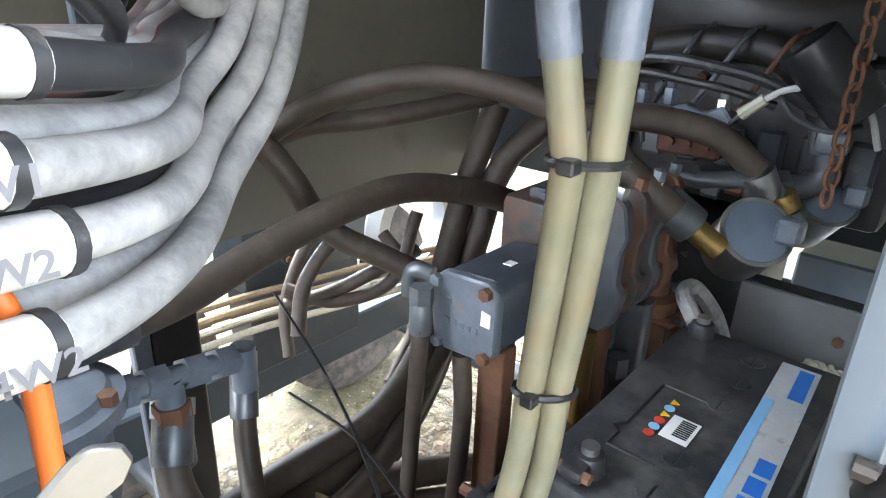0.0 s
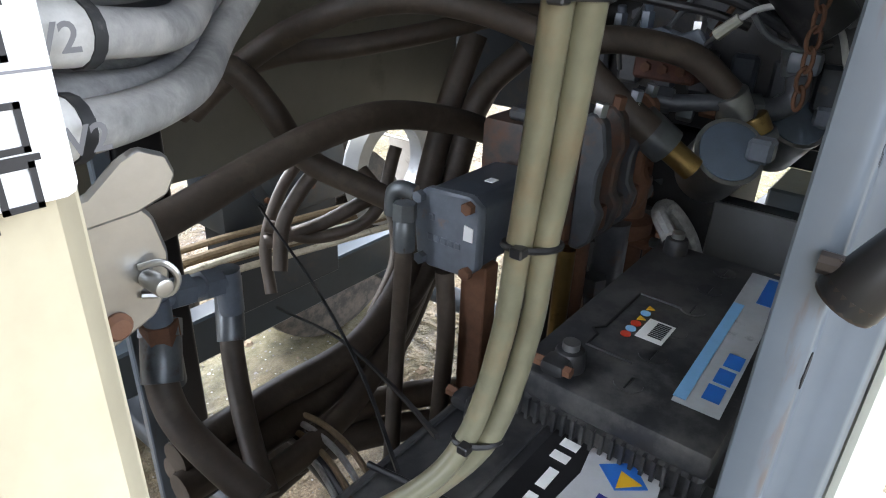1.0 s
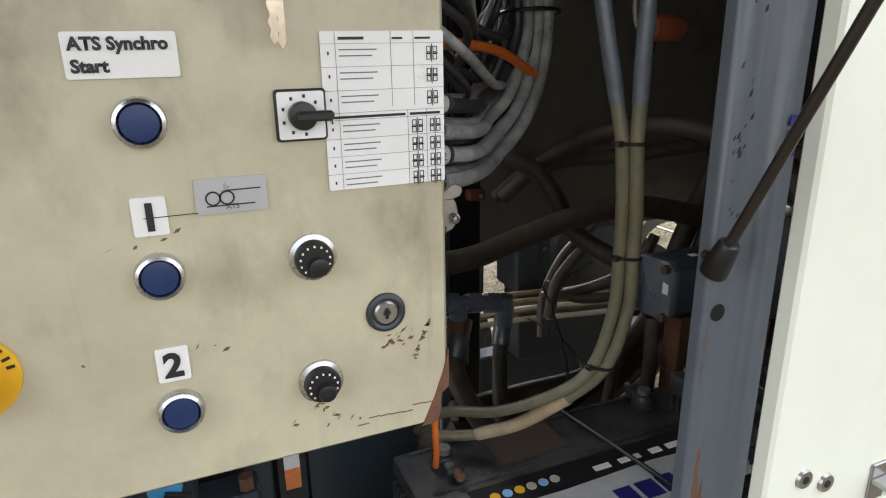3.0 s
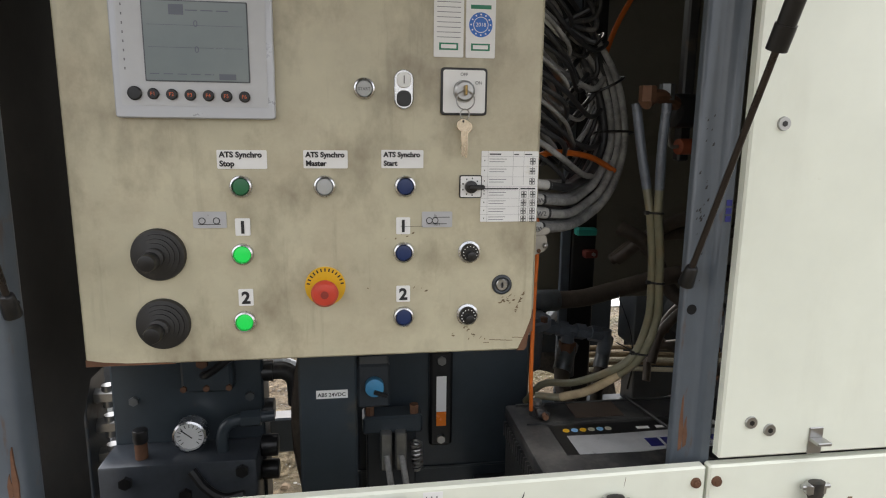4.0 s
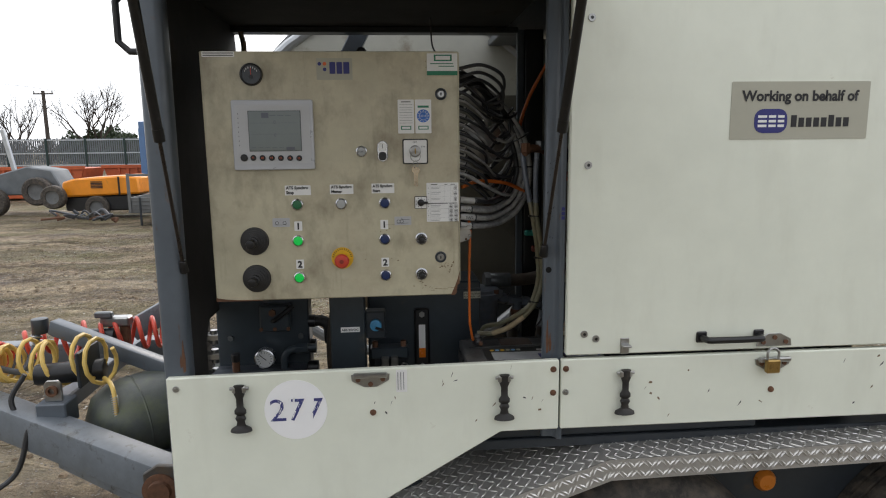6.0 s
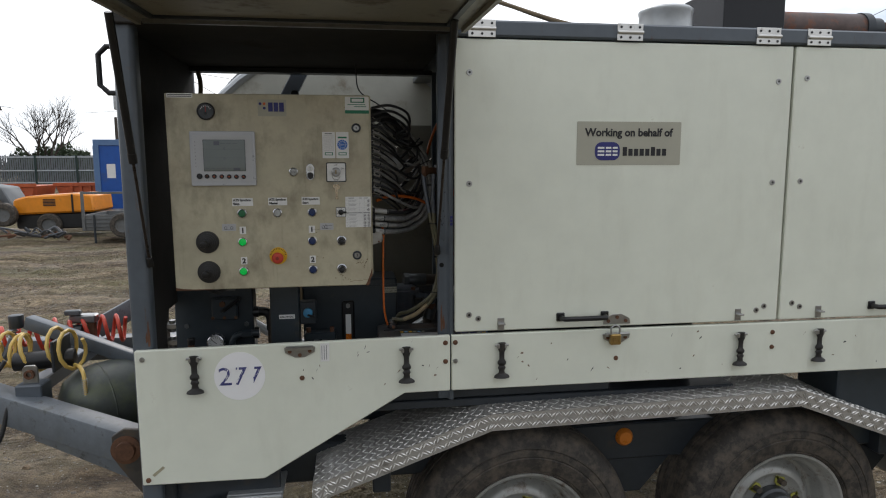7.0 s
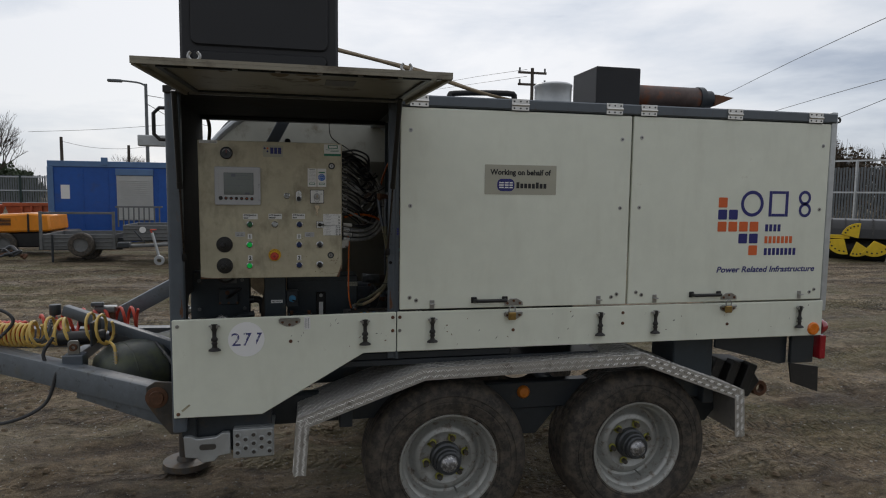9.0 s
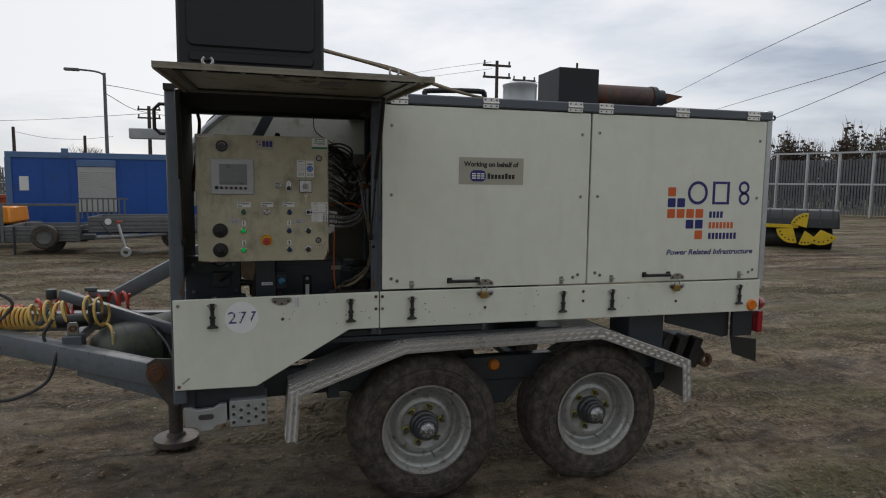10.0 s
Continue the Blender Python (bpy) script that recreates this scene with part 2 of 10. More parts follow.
M_AMBER = mat("amber_reflector", (0.78, 0.19, 0.01), 0.25, vary=0.06, coat=0.5)
M_REDLENS = mat("red_lamp_lens", (0.32, 0.012, 0.02), 0.18, vary=0.06, coat=0.6)
M_BRASS = mat("brass", (0.40, 0.27, 0.10), 0.38, metal=0.9, vary=0.2, grain=60, dirt=(0.18, 0.12, 0.05), dirt_amount=0.3, dirt_scale=40)
M_AIRLINE_Y = mat("yellow_air_line", (0.72, 0.50, 0.14), 0.42, vary=0.1, dirt=(0.35, 0.25, 0.1), dirt_amount=0.2, dirt_scale=30)
M_AIRLINE_R = mat("red_air_line", (0.62, 0.07, 0.04), 0.42, vary=0.1)
M_AIRTANK = mat("mossy_green_tank", (0.085, 0.096, 0.088), 0.55, vary=0.25, grain=25, dirt=(0.15, 0.17, 0.075), dirt_amount=0.5, dirt_scale=11, soft=0.15)
M_ROPE = mat("frayed_rope", (0.46, 0.42, 0.32), 0.9, vary=0.25, grain=150, bump=0.3, dirt=(0.12, 0.10, 0.07), dirt_amount=0.35, dirt_scale=40)
M_SLEEVE = mat("grubby_marker_sleeve", (0.62, 0.615, 0.59), 0.5, vary=0.2, grain=60, dirt=(0.26, 0.255, 0.24), dirt_amount=0.5, dirt_scale=46, soft=0.12)
M_TRAILERGREY = mat("weathered_trailer_grey", (0.15, 0.155, 0.155), 0.65, metal=0.2, vary=0.2, grain=8, dirt=(0.1, 0.09, 0.07), dirt_amount=0.3, dirt_scale=4)
M_ROPEDARK = mat("brown_rope", (0.20, 0.15, 0.09), 0.9, vary=0.3, grain=150, bump=0.3, dirt=(0.06, 0.05, 0.04), dirt_amount=0.35, dirt_scale=40)
M_GREYLINE = mat("pale_grey_hose", (0.45, 0.45, 0.43), 0.5, vary=0.1)
M_CONTBLUE = mat("blue_cabin_paint", (0.012, 0.085, 0.36), 0.45, vary=0.14, grain=5, dirt=(0.04, 0.08, 0.22), dirt_amount=0.3, dirt_scale=1.5)
M_CABINTRIM = mat("pale_blue_trim", (0.10, 0.19, 0.36), 0.5, vary=0.1, grain=5)
M_SHUTTER = mat("grey_shutter", (0.45, 0.46, 0.45), 0.5, vary=0.06, grain=8)
M_MACHINEYELLOW = mat("orange_yellow_machine_paint", (0.80, 0.27, 0.015), 0.42, vary=0.1, grain=8, dirt=(0.35, 0.16, 0.04), dirt_amount=0.15, dirt_scale=5)
M_ORANGESKIP = mat("orange_skip_paint", (0.50, 0.10, 0.03), 0.6, vary=0.2, grain=6, dirt=(0.2, 0.08, 0.04), dirt_amount=0.3, dirt_scale=3)
M_FENCE = mat("weathered_palisade", (0.15, 0.165, 0.175), 0.6, metal=0.3, vary=0.15, grain=6)
M_WOODPOLE = mat("weathered_pole_wood", (0.075, 0.062, 0.052), 0.85, vary=0.25, grain=12)
M_BARK = mat("dark_bark", (0.055, 0.043, 0.035), 0.9, vary=0.3, grain=15)
M_LEAF = mat("evergreen_leaf", (0.035, 0.055, 0.022), 0.7, vary=0.4, grain=8)
M_TWIG = mat("brown_scrub", (0.085, 0.062, 0.042), 0.9, vary=0.4, grain=6)
M_LED_GREEN = glow("lit_green_lens", (0.0, 0.42, 0.06), 0.22)
M_LED_RED = glow("red_digits", (1.0, 0.03, 0.02), 1.2)


def ground_material():
    m = bpy.data.materials.new("muddy_yard_gravel")
    m.use_nodes = True
    n, l = m.node_tree.nodes, m.node_tree.links
    b = n["Principled BSDF"]
    geo = n.new("ShaderNodeNewGeometry")

    def noise_tex(scale, detail=8, rough=0.6):
        t = n.new("ShaderNodeTexNoise")
        t.inputs["Scale"].default_value, t.inputs["Detail"].default_value, t.inputs["Roughness"].default_value = scale, detail, rough
        l.new(geo.outputs["Position"], t.inputs["Vector"])
        return t.outputs["Fac"]

    def ramp(src, stops):
        r = n.new("ShaderNodeValToRGB")
        e = r.color_ramp.elements
        e[0].position, e[0].color = stops[0][0], (*stops[0][1], 1)
        e[1].position, e[1].color = stops[-1][0], (*stops[-1][1], 1)
        for p, c in stops[1:-1]:
            e.new(p).color = (*c, 1)
        l.new(src, r.inputs[0])
        return r.outputs[0]

    def mix(f, a, c, mode="MIX"):
        x = n.new("ShaderNodeMixRGB")
        x.blend_type = mode
        if isinstance(f, float):
            x.inputs[0].default_value = f
        else:
            l.new(f, x.inputs[0])
        l.new(a, x.inputs[1])
        l.new(c, x.inputs[2])
        return x.outputs[0]

    def stretched(sx, sy, turn, detail=4, rough=0.5):
        mp = n.new("ShaderNodeMapping")
        mp.inputs["Rotation"].default_value = (0, 0, radians(turn))
        mp.inputs["Scale"].default_value = (sx, sy, 1.0)
        l.new(geo.outputs["Position"], mp.inputs["Vector"])
        t = n.new("ShaderNodeTexNoise")
        t.inputs["Scale"].default_value, t.inputs["Detail"].default_value, t.inputs["Roughness"].default_value = 1.0, detail, rough
        l.new(mp.outputs[0], t.inputs["Vector"])
        return t.outputs["Fac"]

    def bars_of_tread(scale, turn):
        mp = n.new("ShaderNodeMapping")
        mp.inputs["Rotation"].default_value = (0, 0, radians(turn))
        l.new(geo.outputs["Position"], mp.inputs["Vector"])
        w = n.new("ShaderNodeTexWave")
        w.inputs["Scale"].default_value, w.inputs["Distortion"].default_value, w.inputs["Detail"].default_value, w.inputs["Detail Scale"].default_value = scale, 11.0, 4.0, 2.2
        l.new(mp.outputs[0], w.inputs["Vector"])
        return w.outputs["Fac"]

    soil = ramp(noise_tex(0.5, 10, 0.62), [(0.34, (0.175, 0.128, 0.080)), (0.46, (0.265, 0.200, 0.128)), (0.56, (0.350, 0.273, 0.180)), (0.66, (0.46, 0.378, 0.262))])
    grit = ramp(noise_tex(150, 4, 0.6), [(0.34, (0.66, 0.65, 0.64)), (0.5, (1, 1, 1)), (0.68, (1.38, 1.37, 1.34))])
    clods = ramp(noise_tex(9, 9, 0.72), [(0.36, (0.34, 0.32, 0.30)), (0.46, (0.88, 0.88, 0.87)), (0.54, (1.06, 1.06, 1.06)), (0.66, (1.5, 1.5, 1.48))])
    colour = mix(1.0, mix(1.0, soil, grit, "MULTIPLY"), clods, "MULTIPLY")
    # churned streaks of wet dark mud between the dry ground
    mud = ramp(stretched(0.55, 2.1, 6, 10, 0.72), [(0.42, (0.34, 0.30, 0.26)), (0.49, (0.78, 0.76, 0.73)), (0.56, (1.06, 1.06, 1.05)), (0.68, (1.22, 1.22, 1.2))])
    colour = mix(1.0, colour, mud, "MULTIPLY")
    # tyre tracks: dark pressed bands with the bars of the tread across them
    track = ramp(stretched(0.13, 1.25, 14, 5, 0.62), [(0.47, (0, 0, 0)), (0.60, (0.9, 0.9, 0.9))])
    tread = bars_of_tread(4.2, 32)
    pressed = ramp(tread, [(0.15, (0.34, 0.31, 0.28)), (0.6, (1.15, 1.14, 1.12))])
    colour = mix(track, colour, mix(1.0, colour, pressed, "MULTIPLY"))
    moss_mask = ramp(stretched(0.20, 0.75, 8, 9, 0.68), [(0.45, (0, 0, 0)), (0.60, (0.9, 0.9, 0.9))])
    moss = ramp(noise_tex(13, 7, 0.72), [(0.34, (0.095, 0.082, 0.036)), (0.50, (0.185, 0.165, 0.072)), (0.7, (0.30, 0.255, 0.145))])
    colour = mix(moss_mask, colour, moss)
    for scale, cut, tone in ((38, 0.90, (0.34, 0.31, 0.27)), (95, 0.86, (0.30, 0.27, 0.22)), (31, 0.955, (0.62, 0.59, 0.53)), (70, 0.95, (0.66, 0.63, 0.56))):
        v = n.new("ShaderNodeTexVoronoi")
        v.inputs["Scale"].default_value = scale
        l.new(geo.outputs["Position"], v.inputs["Vector"])
        sep = n.new("ShaderNodeSeparateColor")
        l.new(v.outputs["Color"], sep.inputs[0])
        pick = n.new("ShaderNodeMath")
        pick.operation = "GREATER_THAN"
        l.new(sep.outputs[0], pick.inputs[0])
        pick.inputs[1].default_value = cut
        core = n.new("ShaderNodeMath")
        core.operation = "LESS_THAN"
        l.new(v.outputs["Distance"], core.inputs[0])
        core.inputs[1].default_value = 0.28
        both = n.new("ShaderNodeMath")
        both.operation = "MULTIPLY"
        l.new(pick.outputs[0], both.inputs[0])
        l.new(core.outputs[0], both.inputs[1])
        shade = ramp(sep.outputs[1], [(0.0, tuple(0.6 * c for c in tone)), (1.0, tone)])
        colour = mix(both.outputs[0], colour, shade)
    l.new(colour, b.inputs["Base Color"])
    wet = n.new("ShaderNodeMapRange")
    wet.inputs["From Min"].default_value, wet.inputs["From Max"].default_value = 0.35, 0.6
    wet.inputs["To Min"].default_value, wet.inputs["To Max"].default_value = 0.6, 0.95
    l.new(noise_tex(0.8, 5), wet.inputs[0])
    l.new(wet.outputs[0], b.inputs["Roughness"])
    ridge = n.new("ShaderNodeMath")
    ridge.operation = "MULTIPLY"
    l.new(tread, ridge.inputs[0])
    l.new(track, ridge.inputs[1])
    normal = None
    for height, deep in ((noise_tex(60, 8, 0.7), 0.022), (noise_tex(9, 8, 0.72), 0.13), (ridge.outputs[0], 0.09)):
        bp = n.new("ShaderNodeBump")
        bp.inputs["Strength"].default_value, bp.inputs["Distance"].default_value = 1.0, deep
        l.new(height, bp.inputs["Height"])
        if normal:
            l.new(normal, bp.inputs["Normal"])
        normal = bp.outputs[0]
    l.new(normal, b.inputs["Normal"])
    return m


M_GROUND = ground_material()


def smear(m, stretch, lo, hi, tone, most):
    """Adds soft grime of another colour over a surface, stretched along the world's axes."""
    n, l = m.node_tree.nodes, m.node_tree.links
    b = n["Principled BSDF"]
    old = b.inputs["Base Color"].links[0].from_socket
    geo = n.new("ShaderNodeNewGeometry")
    sc = n.new("ShaderNodeMapping")
    sc.inputs["Scale"].default_value = stretch
    l.new(geo.outputs["Position"], sc.inputs["Vector"])
    t = n.new("ShaderNodeTexNoise")
    t.inputs["Scale"].default_value, t.inputs["Detail"].default_value, t.inputs["Roughness"].default_value = 1.0, 7, 0.6
    l.new(sc.outputs[0], t.inputs["Vector"])
    r = n.new("ShaderNodeMapRange")
    r.inputs["From Min"].default_value, r.inputs["From Max"].default_value, r.inputs["To Max"].default_value = lo, hi, most
    l.new(t.outputs["Fac"], r.inputs[0])
    mx = n.new("ShaderNodeMixRGB")
    mx.inputs[2].default_value = (*tone, 1)
    l.new(r.outputs[0], mx.inputs[0])
    l.new(old, mx.inputs[1])
    l.new(mx.outputs[0], b.inputs["Base Color"])


smear(M_CREAM, (11.0, 5.0, 7.0), 0.50, 0.76, (0.13, 0.095, 0.06), 0.72)
smear(M_CREAM, (60.0, 20.0, 5.0), 0.60, 0.78, (0.10, 0.07, 0.045), 0.26)
smear(M_BATCABLE, (26.0, 26.0, 9.0), 0.50, 0.72, (0.11, 0.085, 0.045), 0.6)
smear(M_WHITE, (8.0, 8.0, 2.2), 0.52, 0.82, (0.42, 0.40, 0.31), 0.22)
smear(M_BLUEGREY, (70.0, 70.0, 14.0), 0.62, 0.72, (0.10, 0.055, 0.03), 0.6)


# ---- builders ----
OFFSET = {}


def thing(name, at, label, category, group="", kind=""):
    """An Empty at the base of a thing; its parts are given in world coordinates."""
    ob = new(name)
    ob.empty_display_size = 0.1
    ob.location = at
    OFFSET[ob] = Vector(at)
    return tagged(ob, label, category, group, kind)


def part(name, bm, material, parent=None, label="", smooth=35):
    """Links a bmesh in world coordinates as one mesh object under its thing or part."""
    me = bpy.data.meshes.new(name)
    if parent is not None:
        bmesh.ops.translate(bm, vec=-OFFSET[parent], verts=bm.verts)
    if smooth:
        for f in bm.faces:
            f.smooth = True
        lim = radians(smooth)
        for e in bm.edges:
            if len(e.link_faces) == 2 and e.calc_face_angle(3.2) > lim:
                e.smooth = False
    bm.to_mesh(me)
    bm.free()
    me.materials.append(material)
    ob = new(name, me)
    if parent is not None:
        ob.parent = parent
        OFFSET[ob] = OFFSET[parent]
    else:
        OFFSET[ob] = Vector((0, 0, 0))
    if label:
        tagged(ob, label)
    return ob


def solo(name, bm, material, label, category, group="", kind="", smooth=35):
    """A thing of one mesh, with its origin at its base."""
    lo = [min(v.co[i] for v in bm.verts) for i in range(3)]
    hi = [max(v.co[i] for v in bm.verts) for i in range(3)]
    base = Vector(((lo[0] + hi[0]) / 2, (lo[1] + hi[1]) / 2, lo[2]))
    bmesh.ops.translate(bm, vec=-base, verts=bm.verts)
    ob = part(name, bm, material, None, "", smooth)
    ob.location = base
    OFFSET[ob] = base
    return tagged(ob, label, category, group, kind)


def box(lo, hi, bevel=0.0, bm=None, seg=1, turn=None):
    bm = bm or bmesh.new()
    c = [(a + b) / 2 for a, b in zip(lo, hi)]
    m = Matrix.Translation(c)
    if turn is not None:
        m = m @ turn
    r = bmesh.ops.create_cube(bm, size=1, matrix=m @ Matrix.Diagonal((hi[0] - lo[0], hi[1] - lo[1], hi[2] - lo[2], 1)))
    if bevel:
        es = {e for v in r["verts"] for e in v.link_edges}
        bmesh.ops.bevel(bm, geom=list(es), offset=bevel, segments=seg, affect="EDGES", profile=0.5)
    return bm


def cyl(p, q, r, r2=None, seg=20, bm=None, bevel=0.0):
    bm = bm or bmesh.new()
    p, q = Vector(p), Vector(q)
    d = q - p
    m = Matrix.Translation((p + q) / 2) @ d.to_track_quat("Z", "Y").to_matrix().to_4x4()
    made = bmesh.ops.create_cone(bm, cap_ends=True, segments=seg, radius1=r, radius2=r if r2 is None else r2, depth=d.length, matrix=m)
    if bevel:
        es = [e for e in {e for v in made["verts"] for e in v.link_edges} if any(len(f.verts) > 4 for f in e.link_faces)]
        bmesh.ops.bevel(bm, geom=es, offset=bevel, segments=2, affect="EDGES", profile=0.5)
    return bm


def lathe(profile, at, axis="Y", seg=32, bm=None, flip=False):
    """Turns (radius, along) pairs round an axis through at."""
    bm = bm or bmesh.new()
    rings = []
    for r, h in profile:
        ring = []
        for i in range(seg):
            a = 2 * math.pi * i / seg
            u, v = r * math.cos(a), r * math.sin(a)
            co = {"X": (h, u, v), "Y": (u, h, v), "Z": (u, v, h)}[axis]
            ring.append(bm.verts.new(Vector(at) + Vector(co)))
        rings.append(ring)
    for a, b in zip(rings, rings[1:]):
        for i in range(seg):
            j = (i + 1) % seg
            bm.faces.new((a[i], a[j], b[j], b[i]))
    bmesh.ops.remove_doubles(bm, verts=[v for r in rings for v in r], dist=1e-6)
    bmesh.ops.recalc_face_normals(bm, faces=bm.faces)
    return bm


def smooth_points(pts, steps=8):
    """A Catmull-Rom line through the points."""
    p = [Vector(a) for a in pts]
    p = [p[0] * 2 - p[1]] + p + [p[-1] * 2 - p[-2]]
    out = []
    for i in range(1, len(p) - 2):
        a, b, c, d = p[i - 1:i + 3]
        for k in range(steps):
            t = k / steps
            out.append(0.5 * ((2 * b) + (c - a) * t + (2 * a - 5 * b + 4 * c - d) * t * t + (3 * b - a - 3 * c + d) * t ** 3))
    return out + [p[-2]]


def tube(pts, r, seg=10, steps=8, bm=None, smooth=True, taper=1.0):
    """A round bar, hose or cable along points."""
    bm = bm or bmesh.new()
    line = smooth_points(pts, steps) if smooth and len(pts) > 2 else [Vector(a) for a in pts]
    up = None
    rings = []
    for i, c in enumerate(line):
        d = (line[min(i + 1, len(line) - 1)] - line[max(i - 1, 0)]).normalized()
        if up is None:
            up = d.orthogonal().normalized()
        up = (up - d * up.dot(d)).normalized()
        side = d.cross(up)
        k = r * (1 + (taper - 1) * i / max(1, len(line) - 1))
        rings.append([bm.verts.new(c + k * (math.cos(a) * up + math.sin(a) * side)) for a in (2 * math.pi * j / seg for j in range(seg))])
    for a, b in zip(rings, rings[1:]):
        for i in range(seg):
            j = (i + 1) % seg
            bm.faces.new((a[i], a[j], b[j], b[i]))
    bm.faces.new(list(reversed(rings[0])))
    bm.faces.new(rings[-1])
    return bm


def prism(outline, axis, lo, hi, bevel=0.0, bm=None):
    """A flat outline extruded along an axis; for Y the outline is (x, z), for X (y, z), for Z (x, y)."""
    bm = bm or bmesh.new()

    def co(a, b, h):
        return {"X": (h, a, b), "Y": (a, h, b), "Z": (a, b, h)}[axis]
    lower = [bm.verts.new(co(a, b, lo)) for a, b in outline]
    upper = [bm.verts.new(co(a, b, hi)) for a, b in outline]
    fs = [bm.faces.new(lower), bm.faces.new(upper)]
    k = len(outline)
    for i in range(k):
        j = (i + 1) % k
        fs.append(bm.faces.new((lower[i], lower[j], upper[j], upper[i])))
    bmesh.ops.recalc_face_normals(bm, faces=fs)
    if bevel:
        bmesh.ops.bevel(bm, geom=list({e for f in fs for e in f.edges}), offset=bevel, segments=1, affect="EDGES")
    return bm


def round_rect(x0, z0, x1, z1, r, n=4):
    pts = []
    for cx, cz, a0 in ((x1 - r, z1 - r, 0), (x0 + r, z1 - r, 90), (x0 + r, z0 + r, 180), (x1 - r, z0 + r, 270)):
        for i in range(n + 1):
            a = radians(a0 + 90 * i / n)
            pts.append((cx + r * math.cos(a), cz + r * math.sin(a)))
    return pts


def lettering(text, x, z, height, y, material, parent, align="LEFT", width=None, slant=0.0, name="lettering", depth=0.0006, line=1.0, bold=0.0):
    """Raised print on a face that looks to -y, in the built-in font; x is its start or middle, z its baseline."""
    cu = bpy.data.curves.new("print", "FONT")
    cu.body, cu.align_x, cu.size, cu.shear, cu.space_line, cu.resolution_u = text, align, height / 0.72, slant, line, 3
    cu.offset = bold
    tmp = bpy.data.objects.new("print", cu)
    me = bpy.data.meshes.new_from_object(tmp)
    bpy.data.objects.remove(tmp)
    bm = bmesh.new()
    bm.from_mesh(me)
    bpy.data.meshes.remove(me)
    k = 1.0
    xs = [v.co.x for v in bm.verts]
    if width:
        k = width / (max(xs) - min(xs))
    for v in bm.verts:
        v.co = Vector((x + v.co.x * k, y - depth, z + v.co.y))
    bmesh.ops.recalc_face_normals(bm, faces=bm.faces)
    return part(name, bm, material, parent, smooth=0)


def bars(rects, y, material, parent, name="print_bar", depth=0.0006):
    """Plain bars of print: (x0, z0, x1, z1)."""
    if len(rects) <= 40:
        for x0, z0, x1, z1 in rects:
            part(name, box((x0, y - depth, z0), (x1, y, z1)), material, parent, smooth=0)
        return
    bm = bmesh.new()
    for x0, z0, x1, z1 in rects:
        box((x0, y - depth, z0), (x1, y, z1), bm=bm)
    tagged(part(name, bm, material, parent, smooth=0), kind="stuff")

# ---- ground: one sheet to the horizon, churned near the trailer ----
def ground_height(x, y):
    h = 0.05 * noise.noise((x * 0.6, y * 0.6, 0.3)) + 0.04 * noise.noise((x * 1.9, y * 1.9, 1.7)) + 0.032 * noise.noise((x * 4.6, y * 4.6, 4.0))
    rut = max(0.0, noise.noise((x * 0.25, y * 0.5, 12.0)))
    h -= 0.10 * rut * abs(math.sin(y * 2.6 + x * 0.7 + 2.0 * noise.noise((x * 0.4, y * 0.4, 3.0))))
    h += 0.030 * abs(noise.noise((x * 2.3, y * 7.5, 21.0))) * (0.4 + max(0.0, noise.noise((x * 0.5, y * 0.6, 31.0))))
    h += 0.026 * max(0.0, noise.noise((x * 3.4, y * 6.8, 41.0))) + 0.012 * noise.noise((x * 8.5, y * 8.5, 51.0))
    h += 0.012 * math.sin(x * 9 + 3 * noise.noise((x, y, 7))) * max(0.0, noise.noise((x * 0.35, y * 0.35, 9.0)))
    return h


def ground_sheet():
    def axis(c, fine, count):
        near = [c - fine + 2 * fine * i / count for i in range(count + 1)]
        far, step, p = [], 2 * fine / count, fine
        while p < 900:
            step *= 1.16
            p += step
            far.append(p)
        return [c - f for f in reversed(far)] + near + [c + f for f in far]
    xs, ys = axis(1.5, 8.0, 300), axis(2.5, 8.0, 300)
    verts = []
    for y in ys:
        for x in xs:
            d = max(0.0, 1.0 - math.hypot(x - 1.0, y - 2.0) / 40.0)
            verts.append((x, y, -0.02 + ground_height(x, y) * d))
    w = len(xs)
    faces = [(j * w + i, j * w + i + 1, (j + 1) * w + i + 1, (j + 1) * w + i) for j in range(len(ys) - 1) for i in range(w - 1)]
    me = bpy.data.meshes.new("ground")
    me.from_pydata(verts, [], faces)
    me.polygons.foreach_set("use_smooth", [True] * len(me.polygons))
    me.materials.append(M_GROUND)
    return tagged(new("ground", me), "muddy brown yard ground with gravel and moss patches", "ground", kind="structure")


ground_sheet()


